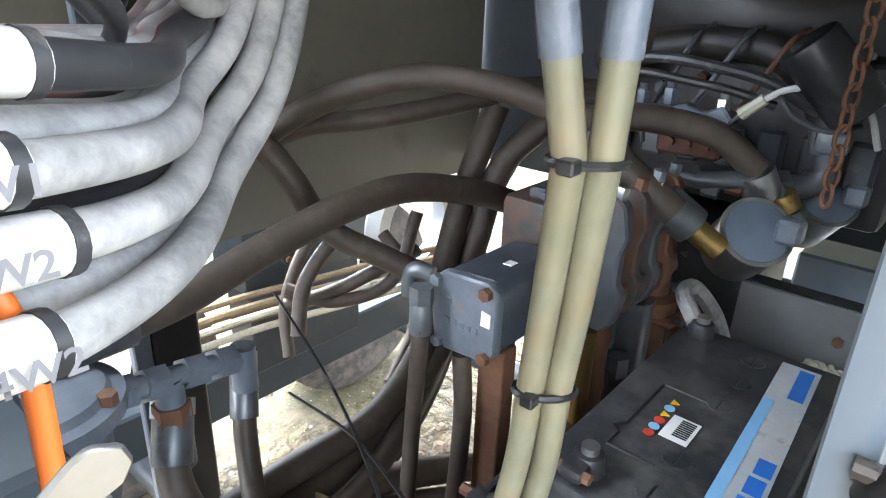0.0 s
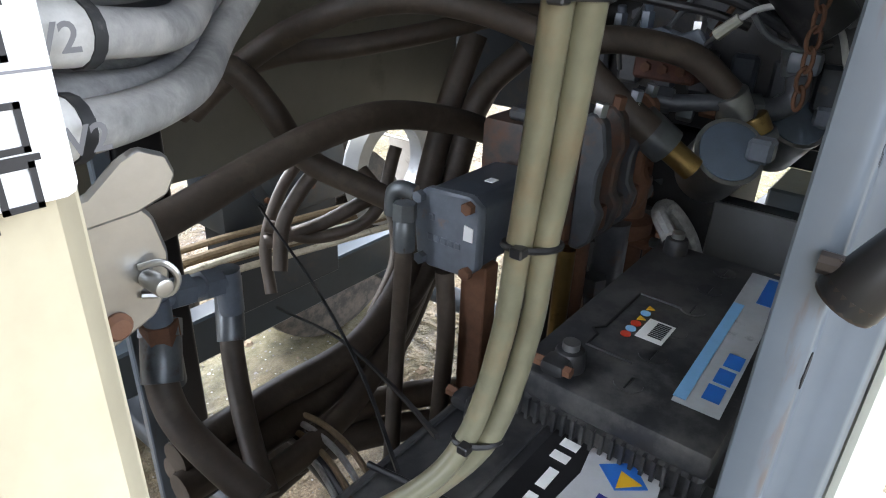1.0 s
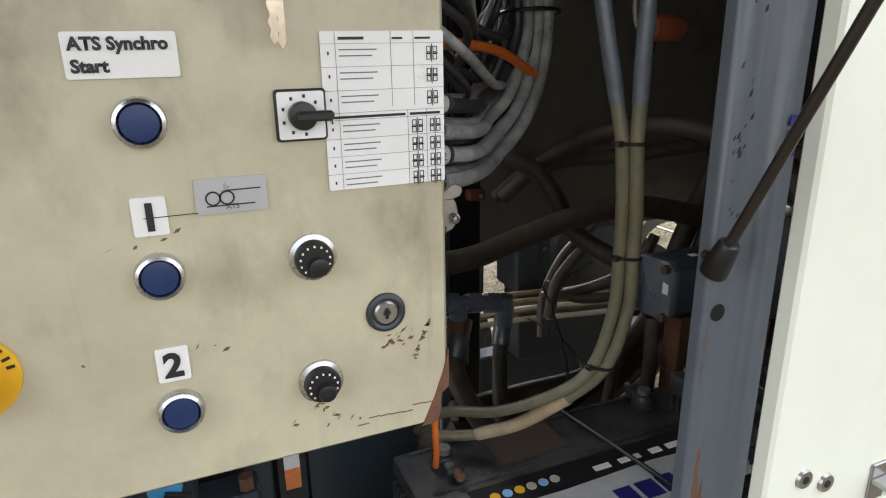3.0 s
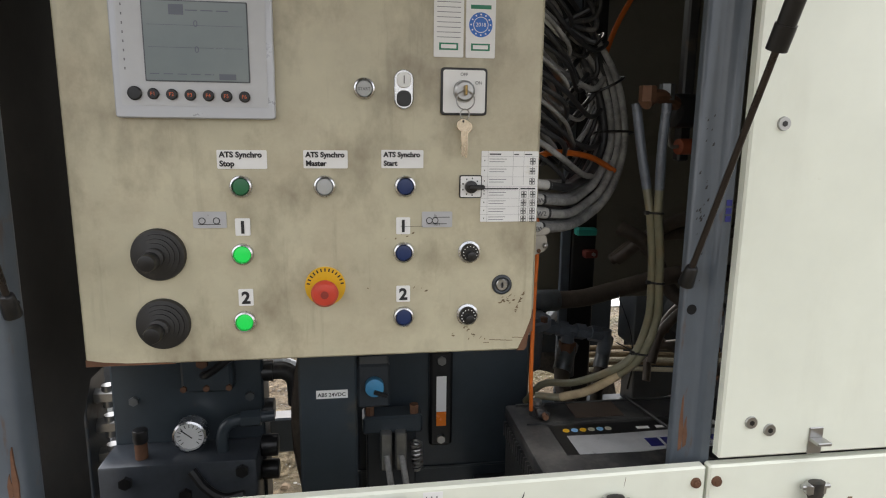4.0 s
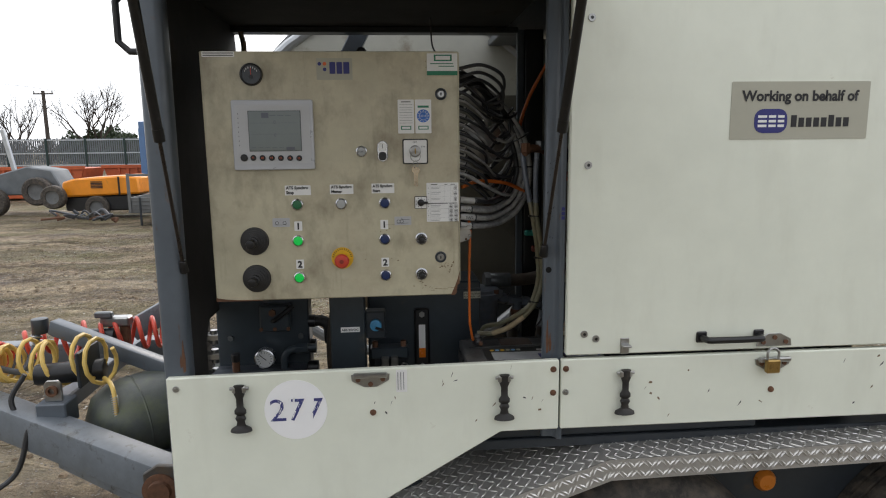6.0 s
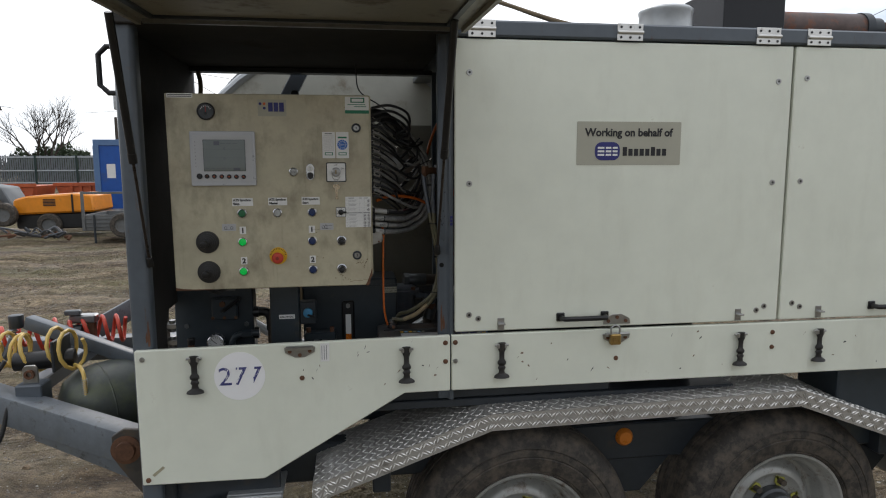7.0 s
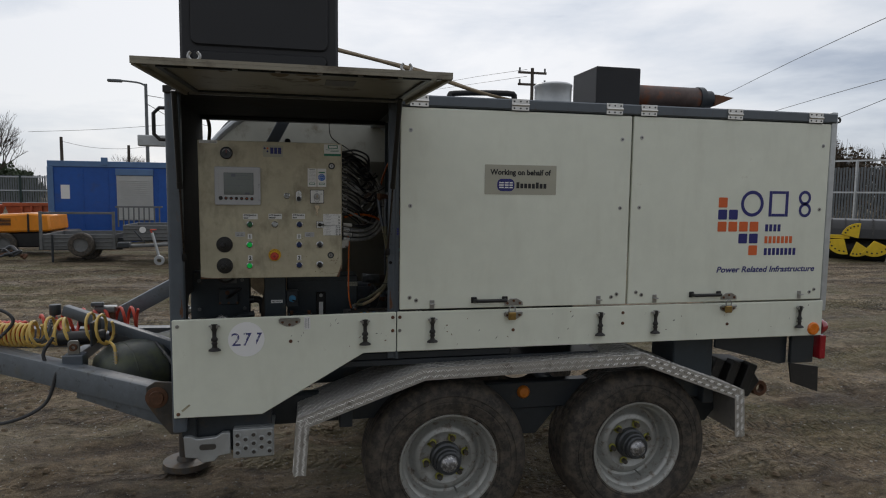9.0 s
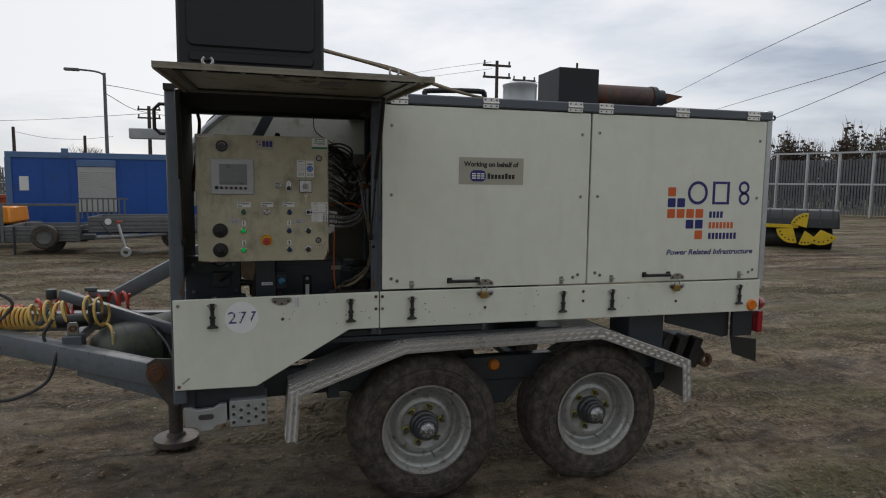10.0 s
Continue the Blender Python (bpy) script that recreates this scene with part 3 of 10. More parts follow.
def scatter(name, count, area, sizes, seed, material, label, category):
    """Loose pieces strewn over the mud, each an uneven little octahedron."""
    rng = random.Random(seed)
    verts, faces = [], []
    for i in range(count):
        x, y = rng.uniform(area[0], area[2]), rng.uniform(area[1], area[3])
        r = rng.choice(sizes)
        d = max(0.0, 1.0 - math.hypot(x - 1.0, y - 2.0) / 40.0)
        z = -0.02 + ground_height(x, y) * d + r * 0.15
        a = rng.uniform(0, 6.28)
        k = len(verts)
        ring = [(a + 1.26 * q + rng.uniform(-0.3, 0.3), r * rng.uniform(0.7, 1.15)) for q in range(5)]
        verts += [(x + q * math.cos(b), y + q * math.sin(b), z) for b, q in ring]
        verts += [(x + q * 0.55 * math.cos(b + 0.2), y + q * 0.55 * math.sin(b + 0.2), z + r * rng.uniform(0.35, 0.6)) for b, q in ring]
        faces += [(k + q, k + (q + 1) % 5, k + 5 + (q + 1) % 5, k + 5 + q) for q in range(5)] + [(k + 5, k + 6, k + 7, k + 8, k + 9)]
    me = bpy.data.meshes.new(name)
    me.from_pydata(verts, [], faces)
    me.materials.append(material)
    tagged(new(name, me), label, category, kind="stuff")


scatter("gravel", 5000, (-3, -2.5, 8, 7), (0.004, 0.005, 0.006, 0.007, 0.009, 0.014), 3, mat("pale_gravel", (0.22, 0.195, 0.16), 0.85, vary=0.4, grain=16), "loose pale gravel scattered over the mud", "gravel")
scatter("mud_clods", 3000, (-6, -0.5, 4, 11), (0.008, 0.010, 0.014, 0.018, 0.028), 5, mat("dry_mud", (0.17, 0.125, 0.08), 0.95, vary=0.4, grain=30), "churned brown clods of mud on the yard", "mud")

# ---- the trailer ----
trailer = thing("equipment_trailer", (1.6, 0.8, 0.0), "white-panelled two-axle winch trailer with blue-grey frame on the mud", "trailer")
TOP, ROOF = 2.037, 2.088


def panel(name, outline, label=""):
    return part(name, prism(outline, "Y", 0.0, 0.018, bevel=0.003), M_WHITE, trailer, label, smooth=20)


low_front = panel("lower_panel", [(0.0, 0.688), (0.362, 0.684), (0.805, 0.938), (0.952, 0.938), (0.952, 1.121), (0.0, 1.112)], "cut-away white lower side panel")
low_rear = panel("lower_panel", [(0.957, 0.938), (3.235, 0.930), (3.235, 1.117), (0.957, 1.121)], "long white lower side panel with scratches")
hatch_a = panel("side_hatch", [(0.968, 1.131), (2.087, 1.128), (2.087, TOP), (0.968, TOP)], "closed white side hatch")
hatch_b = panel("side_hatch", [(2.097, 1.128), (3.215, 1.126), (3.215, TOP), (2.097, TOP)], "closed white side hatch with a logo")

part("front_post", prism(round_rect(-0.012, 0.019, 0.048, 0.08, 0.016), "Z", 0.62, 2.06), M_BLUEGREY, trailer, "blue-grey corner post with rust runs")
bm = prism([(0.919, 0.056), (0.919, 0.045), (0.923, 0.040), (0.944, 0.040), (0.950, 0.034), (0.954, 0.022), (0.966, 0.019), (0.966, 0.056)], "Z", 0.90, 2.06, bevel=0.001)
middle_post = part("middle_post", bm, M_BLUEGREY, trailer, "blue-grey folded door post")
# flush disc, no bore: the hole's darkness is painted in near-black
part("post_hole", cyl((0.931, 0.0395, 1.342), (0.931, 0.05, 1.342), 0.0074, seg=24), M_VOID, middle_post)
part("rear_post", box((3.222, 0.004, 1.06), (3.258, 0.05, 2.10), 0.004), M_GALV, trailer, "galvanised rear corner post")
part("roof_rail", box((0.965, -0.004, 2.043), (3.25, 0.05, 2.092), 0.006), M_BLUEGREY, trailer, "blue-grey roof rail")
# unseen behind its front edge; its depth is chosen to keep skylight out
part("roof_panel", prism([(0.965, 0.05), (3.25, 0.05), (3.25, 1.62), (1.98, 1.62), (1.98, 1.45), (0.965, 1.45)], "Z", 2.06, 2.085, bevel=0.003), M_BLUEGREY, trailer)
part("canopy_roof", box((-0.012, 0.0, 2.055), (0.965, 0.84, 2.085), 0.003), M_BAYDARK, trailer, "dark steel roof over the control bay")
part("header_beam", box((0.0, 0.78, 2.035), (1.0, 0.84, 2.055), 0.003), M_DARKGREY, trailer)
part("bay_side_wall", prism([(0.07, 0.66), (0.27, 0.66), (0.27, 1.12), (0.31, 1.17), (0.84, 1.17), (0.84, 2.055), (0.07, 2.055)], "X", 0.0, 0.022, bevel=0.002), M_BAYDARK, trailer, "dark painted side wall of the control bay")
strip_y, strip_z = (0.083, 0.118), (1.09, 1.28)
wall_strip = part("warning_strip", box((0.0222, strip_y[0], strip_z[0]), (0.0232, strip_y[1], strip_z[1])), M_BLACK, trailer, "black strip with slanted grey stripes")
for k in range(12):
    z0 = strip_z[0] + 0.008 + 0.0165 * k
    part("slanted_stripe", prism([(strip_y[0] + 0.006, z0), (strip_y[1] - 0.006, z0 + 0.012), (strip_y[1] - 0.006, z0 + 0.017), (strip_y[0] + 0.006, z0 + 0.005)], "X", 0.0233, 0.0238), M_TAPE, wall_strip, smooth=0)
part("rear_wall", box((3.225, 0.05, 0.93), (3.25, 1.62, 2.06), 0.003), M_WHITE, trailer)
part("far_side_panel", box((1.98, 1.60, 1.22), (3.225, 1.62, 2.06), 0.003), M_WHITE, trailer)
part("partition", box((1.98, 0.05, 1.12), (2.0, 1.59, 2.06), 0.002), M_DARKGREY, trailer)
# added dark sheet that blocks the bright ground beyond the far side
part("far_lower_panel", box((0.62, 1.60, 0.70), (1.50, 1.62, 1.08), 0.003), M_DARKGREY, trailer)
part("far_post", prism(round_rect(1.025, 0.80, 1.095, 0.86, 0.008), "Z", 0.62, 2.05), M_BLACK, trailer, "black inner frame post")
part("far_post_flange", box((1.000, 0.80, 0.62), (1.0245, 0.815, 2.05), 0.002), M_BLUEGREY, trailer)
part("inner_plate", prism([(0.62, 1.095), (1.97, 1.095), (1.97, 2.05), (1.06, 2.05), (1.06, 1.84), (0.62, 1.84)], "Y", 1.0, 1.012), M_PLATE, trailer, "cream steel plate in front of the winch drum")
for y0, z0, z1 in ((0.20, 0.56, 0.70), (1.30, 0.49, 0.615)):
    part("chassis_beam", box((-0.05, y0, z0), (2.66, y0 + 0.07, z1), 0.006), M_TANK if y0 > 1 else M_DARKGREY, trailer)
for x0 in (0.02, 0.70, 2.58):
    part("cross_member", box((x0, 0.05, 0.58), (x0 + 0.06, 1.29, 0.68), 0.005), M_DARKGREY, trailer)
part("rear_beam", box((0.957, 0.03, 0.94), (3.23, 0.07, 1.0), 0.003), M_DARKGREY, trailer)
part("bay_floor", box((0.70, 0.06, 0.86), (1.98, 0.42, 0.885), 0.002), M_DARKGREY, trailer)
part("battery_tray", box((0.735, 0.07, 0.886), (1.52, 0.36, 0.917), 0.003), M_DARKGREY, trailer)
part("engine_bearer", box((0.96, 0.42, 0.70), (1.98, 0.50, 0.80), 0.004), M_DARKGREY, trailer)

# the raised lid over the control bay
LIDY, LIDZ = -0.892, 2.010


def on_lid(x, s, d):
    """A point of the lid: x along it, s from the hinge to the free edge, d above its underside."""
    return Vector((x, 0.0 + s * LIDY, 2.05 + s * (LIDZ - 2.05) + d))


def lid_slab(x0, x1, s0, s1, d0, d1):
    bm = bmesh.new()
    vs = [bm.verts.new(on_lid(x, s, d)) for d in (d0, d1) for x, s in ((x0, s0), (x1, s0), (x1, s1), (x0, s1))]
    for f in ((0, 1, 2, 3), (7, 6, 5, 4), (0, 4, 5, 1), (1, 5, 6, 2), (2, 6, 7, 3), (3, 7, 4, 0)):
        bm.faces.new([vs[i] for i in f])
    bmesh.ops.recalc_face_normals(bm, faces=bm.faces)
    return bm


lid = part("raised_lid", lid_slab(0.08, 0.992, 0.02, 1.0, 0.008, 0.017), M_LID, trailer, "raised cream lid over the control bay, dark mottled brown underneath")
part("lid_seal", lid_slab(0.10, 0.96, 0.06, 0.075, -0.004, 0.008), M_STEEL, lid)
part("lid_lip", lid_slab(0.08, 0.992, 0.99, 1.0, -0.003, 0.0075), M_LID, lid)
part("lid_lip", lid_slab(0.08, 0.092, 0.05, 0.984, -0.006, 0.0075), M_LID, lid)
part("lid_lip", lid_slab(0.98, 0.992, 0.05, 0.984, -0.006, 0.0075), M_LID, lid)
for i in range(8):
    q = on_lid(0.11 + 0.121 * i, 0.955, 0)
    part("lid_bolt", cyl(q + Vector((0, 0, 0.008)), q - Vector((0, 0, 0.004)), 0.008, seg=10), M_STEEL, lid)
for x0, x1, s0, s1 in ((0.13, 0.94, 0.90, 0.915), (0.13, 0.94, 0.12, 0.135), (0.13, 0.145, 0.136, 0.899), (0.925, 0.94, 0.136, 0.899)):
    part("lid_stiffener", lid_slab(x0, x1, s0, s1, 0.0, 0.0079), M_DARKGREY, lid)
for k, (x, q) in enumerate(((0.31, 0.86), (0.47, 0.80), (0.56, 0.84), (0.58, 0.70), (0.80, 0.86))):
    stain = [on_lid(x + w_ * math.cos(a), q + h_ * math.sin(a), 0.0074) for a, w_, h_ in ((0.6 * m_, 0.02 + 0.012 * ((m_ * 7 + k) % 3), 0.03 + 0.02 * ((m_ * 5 + k) % 3)) for m_ in range(10))]
    bm = bmesh.new()
    bm.faces.new([bm.verts.new(v_) for v_ in stain])
    part("flaked_patch", bm, M_SCUFF, lid, smooth=0)
part("lid_print", lid_slab(0.62, 0.72, 0.55, 0.72, 0.0066, 0.008), M_GREYINK, lid)
for hx in (0.243, 0.853):
    bm = bmesh.new()
    for sx in (-1, 1):
        tube([(hx, LIDY + 0.03, LIDZ + 0.012), (hx + 0.014 * sx, LIDY + 0.03, LIDZ + 0.024), (hx + 0.015 * sx, LIDY + 0.03, LIDZ + 0.034), (hx + 0.009 * sx, LIDY + 0.03, LIDZ + 0.042)], 0.0042, seg=8, steps=4, bm=bm)
    part("lid_hook", bm, M_STEEL, lid)


def gas_strut(foot, head):
    foot, head = Vector(foot), Vector(head)
    d = (head - foot).normalized()
    mid = foot + d * 0.324
    s = part("gas_strut", cyl(mid, head, 0.0105, seg=18), M_BLACK, trailer, "black gas strut holding the lid open")
    part("strut_collar", cyl(mid - d * 0.008, mid + d * 0.02, 0.0118, seg=18), M_BLACK, s)
    part("strut_rod", cyl(foot, mid, 0.0042, seg=12), M_STRUTROD, s)
    part("ball_socket", cyl(foot - d * 0.014, foot + d * 0.018, 0.0112, r2=0.0082, seg=22, bevel=0.003), M_BLACK, s)
    part("socket_clip", cyl(foot - d * 0.013, foot - d * 0.007, 0.0106, seg=20), M_STRUTROD, s)
    part("ball_stud", cyl(foot, foot + Vector((0, 0.016, 0)), 0.004, seg=10), M_STRUTROD, s)


gas_strut((0.916, 0.030, 1.392), (0.924, -0.266, 2.03))
gas_strut((0.052, 0.030, 1.375), (0.075, -0.240, 2.03))

# grab handle on the front post
part("grab_handle", tube([(0.0, 0.05, 1.998), (-0.035, 0.05, 1.998), (-0.058, 0.05, 1.975), (-0.058, 0.05, 1.89), (-0.035, 0.05, 1.868), (0.0, 0.05, 1.868)], 0.008, seg=10, smooth=False), M_BLACK, trailer, "black grab handle")


# hinges, latches, screws and handles of the side
def bolt(x, z, r=0.008, rust=False, parent=trailer, y=0.0):
    bm = cyl((x, y, z), (x, y - 0.004, z), r * 0.95, r2=r * 0.8, seg=14)
    cyl((x, y - 0.004, z), (x, y - 0.0065, z), r * 0.62, r2=r * 0.5, seg=6, bm=bm)
    return part("bolt", bm, M_RUST if rust else M_STEEL, parent)


for x in (1.05, 1.52, 1.99, 2.17, 2.642, 3.113):
    bm = box((x - 0.042, -0.008, 2.040), (x + 0.042, -0.0045, 2.062), 0.001)
    box((x - 0.042, -0.008, 2.068), (x + 0.042, -0.0045, 2.092), 0.001, bm=bm)
    cyl((x - 0.042, -0.009, 2.065), (x + 0.042, -0.009, 2.065), 0.006, seg=12, bm=bm)
    h = part("hinge", bm, M_ALU, trailer, "bare metal hinge on the roof rail")
    for dx in (-0.03, 0, 0.03):
        for z in (2.05, 2.081):
            part("hinge_screw", cyl((x + dx, -0.008, z), (x + dx, -0.0095, z), 0.004, seg=8), M_BLACK, h)
for hatch, x0 in ((hatch_a, 1.013), (hatch_b, 2.14)):
    w = 1.025 if x0 < 2 else 1.032
    for x, z in ((x0, 1.937), (x0, 1.601), (x0 + w, 1.925), (x0 + w, 1.598), (x0, 1.185), (x0 + 0.03, 1.172), (x0 + w - 0.03, 1.165), (x0 + w - 0.002, 1.178)):
        bm = cyl((x, 0, z), (x, -0.003, z), 0.0095, r2=0.0085, seg=16)
        s = part("screw_cap", bm, M_STEEL, hatch)
        part("screw_socket", cyl((x, -0.0028, z), (x, -0.0036, z), 0.004, seg=6), M_BLACK, s)


def rubber_latch(x, z):
    """A T-shaped rubber hood latch that hangs from its bracket on the lower panel."""
    l = part("rubber_latch", box((x - 0.016, -0.020, z + 0.030), (x + 0.016, -0.004, z + 0.050), 0.004), M_STEEL, trailer, "black rubber pull latch")
    part("latch_pin", cyl((x - 0.022, -0.012, z + 0.042), (x + 0.022, -0.012, z + 0.042), 0.004, seg=10), M_STEEL, l)
    prof = [(0.0, 0.052), (0.013, 0.050), (0.013, 0.03), (0.0085, 0.018), (0.0085, -0.004), (0.014, -0.012), (0.014, -0.019), (0.009, -0.024), (0.013, -0.032),
            (0.009, -0.040), (0.011, -0.050), (0.024, -0.058), (0.026, -0.064), (0.0, -0.066)]
    bm = lathe(prof, (x, -0.014, z), "Z", seg=16)
    bmesh.ops.scale(bm, vec=(1, 0.6, 1), space=Matrix.Translation((-x, 0.014, -z)), verts=bm.verts)
    part("rubber_pull", bm, M_RUBBER, l)


for x in (0.172, 0.811, 1.118, 1.950, 2.246, 3.082):
    rubber_latch(x, 1.043)
for x in (1.117, 1.941, 2.242, 3.079):
    bm = box((x - 0.011, -0.003, 1.131), (x + 0.011, 0.0, 1.172), 0.001)
    box((x - 0.011, -0.022, 1.152), (x + 0.011, -0.003, 1.157), 0.001, bm=bm)
    part("latch_keeper", bm, M_STEEL, trailer)
for x0, x1 in ((1.315, 1.465), (2.446, 2.60)):
    part("pull_handle", tube([(x0, 0, 1.166), (x0 + 0.004, -0.022, 1.166), (x0 + 0.02, -0.03, 1.166), (x1 - 0.02, -0.03, 1.166), (x1 - 0.004, -0.022, 1.166), (x1, 0, 1.166)], 0.0085, seg=10, steps=4), M_BLACK, trailer, "black bow handle")
    for x in (x0, x1):
        part("handle_foot", box((x - 0.014, -0.006, 1.153), (x + 0.014, 0.0, 1.182), 0.003), M_BLACK, trailer)


def hasp(x, closed=True):
    plate = [(x - 0.047, 1.104), (x + 0.047, 1.104), (x + 0.045, 1.088), (x + 0.015, 1.072), (x - 0.015, 1.072), (x - 0.045, 1.088)]
    h = part("hasp", prism(plate, "Y", -0.004, -0.001, bevel=0.001), M_STEEL, trailer, "rust-stained steel hasp")
    part("staple", box((x - 0.042, -0.018, 1.098), (x + 0.042, -0.004, 1.110), 0.003), M_STEEL, h)
    for dx, dz in ((-0.03, 1.092), (0.03, 1.092), (0, 1.080)):
        part("hasp_bolt", cyl((x + dx, -0.004, dz), (x + dx, -0.007, dz), 0.006, seg=8), M_RUST, h)
    if closed:
        up = [(x - 0.047, 1.137), (x + 0.047, 1.137), (x + 0.044, 1.155), (x + 0.015, 1.171), (x - 0.015, 1.171), (x - 0.044, 1.155)]
        part("hasp_leaf", prism(up, "Y", -0.004, -0.001, bevel=0.001), M_STEEL, h)
        for dx, dz in ((-0.03, 1.148), (0.03, 1.148), (0, 1.160)):
            part("hasp_bolt", cyl((x + dx, -0.004, dz), (x + dx, -0.007, dz), 0.006, seg=8), M_RUST, h)
        k = thing("padlock", (x - 0.01, -0.02, 1.075), "brass padlock hanging on the hatch hasp", "padlock", group="padlocks")
        part("padlock_body", box((x - 0.03, -0.03, 1.073), (x + 0.006, -0.015, 1.108), 0.003), M_BRASS, k)
        part("shackle", tube([(x - 0.026, -0.022, 1.107), (x - 0.026, -0.022, 1.128), (x - 0.012, -0.022, 1.138), (x + 0.002, -0.022, 1.128), (x + 0.002, -0.022, 1.107)], 0.0032, seg=8), M_STEEL, k)


hasp(0.483, False)
hasp(1.508)
hasp(2.66)
for x, z, r in ((0.937, 1.097, True), (0.937, 1.036, True), (0.969, 1.097, True), (0.969, 1.036, False), (0.022, 1.085, False), (0.018, 0.705, True), (2.075, 1.085, True),
                (2.075, 1.033, True), (0.487, 1.005, True), (1.51, 1.02, True), (2.66, 1.01, True), (3.215, 0.962, False)):
    bolt(x, z, 0.0085, r)
disc = part("number_disc", lathe([(0.0, 0.0), (0.0755, 0.0), (0.0755, -0.0008), (0.0, -0.0008)], (0.301, -0.0005, 1.021), "Y", seg=48), M_DISC, low_front, "round white fleet sticker with worn navy digits")
lettering("277", 0.236, 0.994, 0.058, -0.0014, M_FADEDNAVY, disc, width=0.128)
wear = random.Random(8)
for x0, z0, x1, z1 in ((0.284, 1.0405, 0.291, 1.0535), (0.294, 1.0405, 0.300, 1.0535), (0.325, 1.0395, 0.3455, 1.0545), (0.318, 0.9925, 0.342, 1.013)):
    part("worn_patch", prism([(x0, z0), (x1 - 0.001, z0 + 0.0005), (x1, z1 - 0.001), (x0 + 0.001, z1)], "Y", -0.0028, -0.0022), M_DISC, disc, smooth=0)
for k in range(22):
    x, z, ln = wear.uniform(0.248, 0.362), wear.uniform(0.994, 1.04), wear.uniform(0.006, 0.022)
    w = wear.uniform(0.0005, 0.0013)
    part("worn_streak", prism([(x, z), (x + w, z), (x + w + ln * 0.42, z + ln), (x + ln * 0.42 - w, z + ln)], "Y", -0.0028, -0.0022), M_DISC, disc, smooth=0)
tags = part("side_sticker", box((0.545, -0.0012, 1.055), (0.572, -0.0004, 1.112), 0.0002), M_PAPER, low_front)
bars([(0.549 + 0.007 * i, 1.061, 0.5505 + 0.007 * i, 1.106) for i in range(3)], -0.0013, M_GREYINK, tags)
tag2 = part("peeled_sticker", prism([(0.03, 0.722), (0.062, 0.748), (0.068, 0.742), (0.036, 0.715)], "Y", -0.001, -0.0003), mat("peeled_sticker_glue", (0.4, 0.37, 0.25), 0.6, vary=0.3), low_front)

# lettered sign and logo on the hatches
sign = part("owner_sign", prism(round_rect(1.357, 1.657, 1.706, 1.793, 0.003), "Y", -0.0012, -0.0003), M_BEIGESTICKER, hatch_a, "beige sign with black print and a blue logo block")
lettering("Working on behalf of", 1.384, 1.748, 0.0245, -0.0015, M_INK, sign, width=0.296, bold=0.0012)
part("logo_block", prism(round_rect(1.417, 1.672, 1.500, 1.729, 0.022), "Y", -0.0022, -0.0013), M_NAVY, sign)
bars([(1.426, 1.708, 1.448, 1.714), (1.426, 1.697, 1.448, 1.703), (1.426, 1.686, 1.448, 1.692), (1.453, 1.708, 1.471, 1.714), (1.453, 1.697, 1.471, 1.703),
      (1.453, 1.686, 1.471, 1.692), (1.476, 1.708, 1.492, 1.714), (1.476, 1.697, 1.492, 1.703), (1.476, 1.686, 1.492, 1.692)], -0.0023, M_PAPER, sign)
bars([(1.510 + 0.019 * i, 1.686, 1.524 + 0.019 * i, 1.708 if i not in (0, 5) else 1.714) for i in range(8)], -0.0015, M_INK, sign)
SQ = 0.050
for i, j, colour in ((0, 3, M_ORANGE), (0, 2, M_NAVY), (1, 2, M_NAVY), (0, 1, M_ORANGE), (1, 1, M_ORANGE), (2, 1, M_ORANGE), (3, 1, M_ORANGE),
                     (2, 0, M_NAVY), (3, 0, M_NAVY), (3, -1, M_ORANGE)):
    x, z = 2.577 + 0.0615 * i, 1.423 + 0.0605 * j
    part("logo_square", prism(round_rect(x, z, x + SQ, z + SQ, 0.005), "Y", -0.0012, -0.0003), colour, hatch_b)


def ring(cx, cz, r, w, a0, a1, material):
    pts = [(cx + r * math.cos(radians(a0 + (a1 - a0) * i / 28)), cz + r * math.sin(radians(a0 + (a1 - a0) * i / 28))) for i in range(29)]
    bm = bmesh.new()
    for (xa, za), (xb, zb) in zip(pts, pts[1:]):
        ka, kb = (r - w) / r, (r - w) / r
        vs = [bm.verts.new((cx + (px - cx) * k, -0.0012, cz + (pz - cz) * k)) for px, pz, k in ((xa, za, 1), (xb, zb, 1), (xb, zb, kb), (xa, za, ka))]
        bm.faces.new(vs)
    bmesh.ops.remove_doubles(bm, verts=bm.verts, dist=1e-5)
    bmesh.ops.recalc_face_normals(bm, faces=bm.faces)
    part("logo_ring", bm, material, hatch_b, smooth=0)


ring(2.770, 1.625, 0.066, 0.017, 0, 360, M_NAVY)
bars([(2.868, 1.560, 2.885, 1.690), (2.965, 1.560, 2.982, 1.690), (2.886, 1.560, 2.964, 1.574), (2.886, 1.676, 2.964, 1.690)], -0.0004, M_NAVY, hatch_b, "logo_bar")
ring(3.080, 1.657, 0.037, 0.015, 0, 360, M_NAVY)
ring(3.084, 1.594, 0.037, 0.015, 0, 360, M_NAVY)
for z, n, colour in ((1.484, 4, M_NAVY), (1.423, 7, M_ORANGE), (1.362, 8, M_NAVY)):
    bars([(2.853 + 0.0245 * i, z, 2.870 + 0.0245 * i, z + 0.036) for i in range(n)], -0.0004, colour, hatch_b, "logo_bar")
lettering("Power Related Infrastructure", 2.580, 1.276, 0.030, -0.0004, M_NAVY, hatch_b, width=0.582, slant=0.22, bold=0.0011)
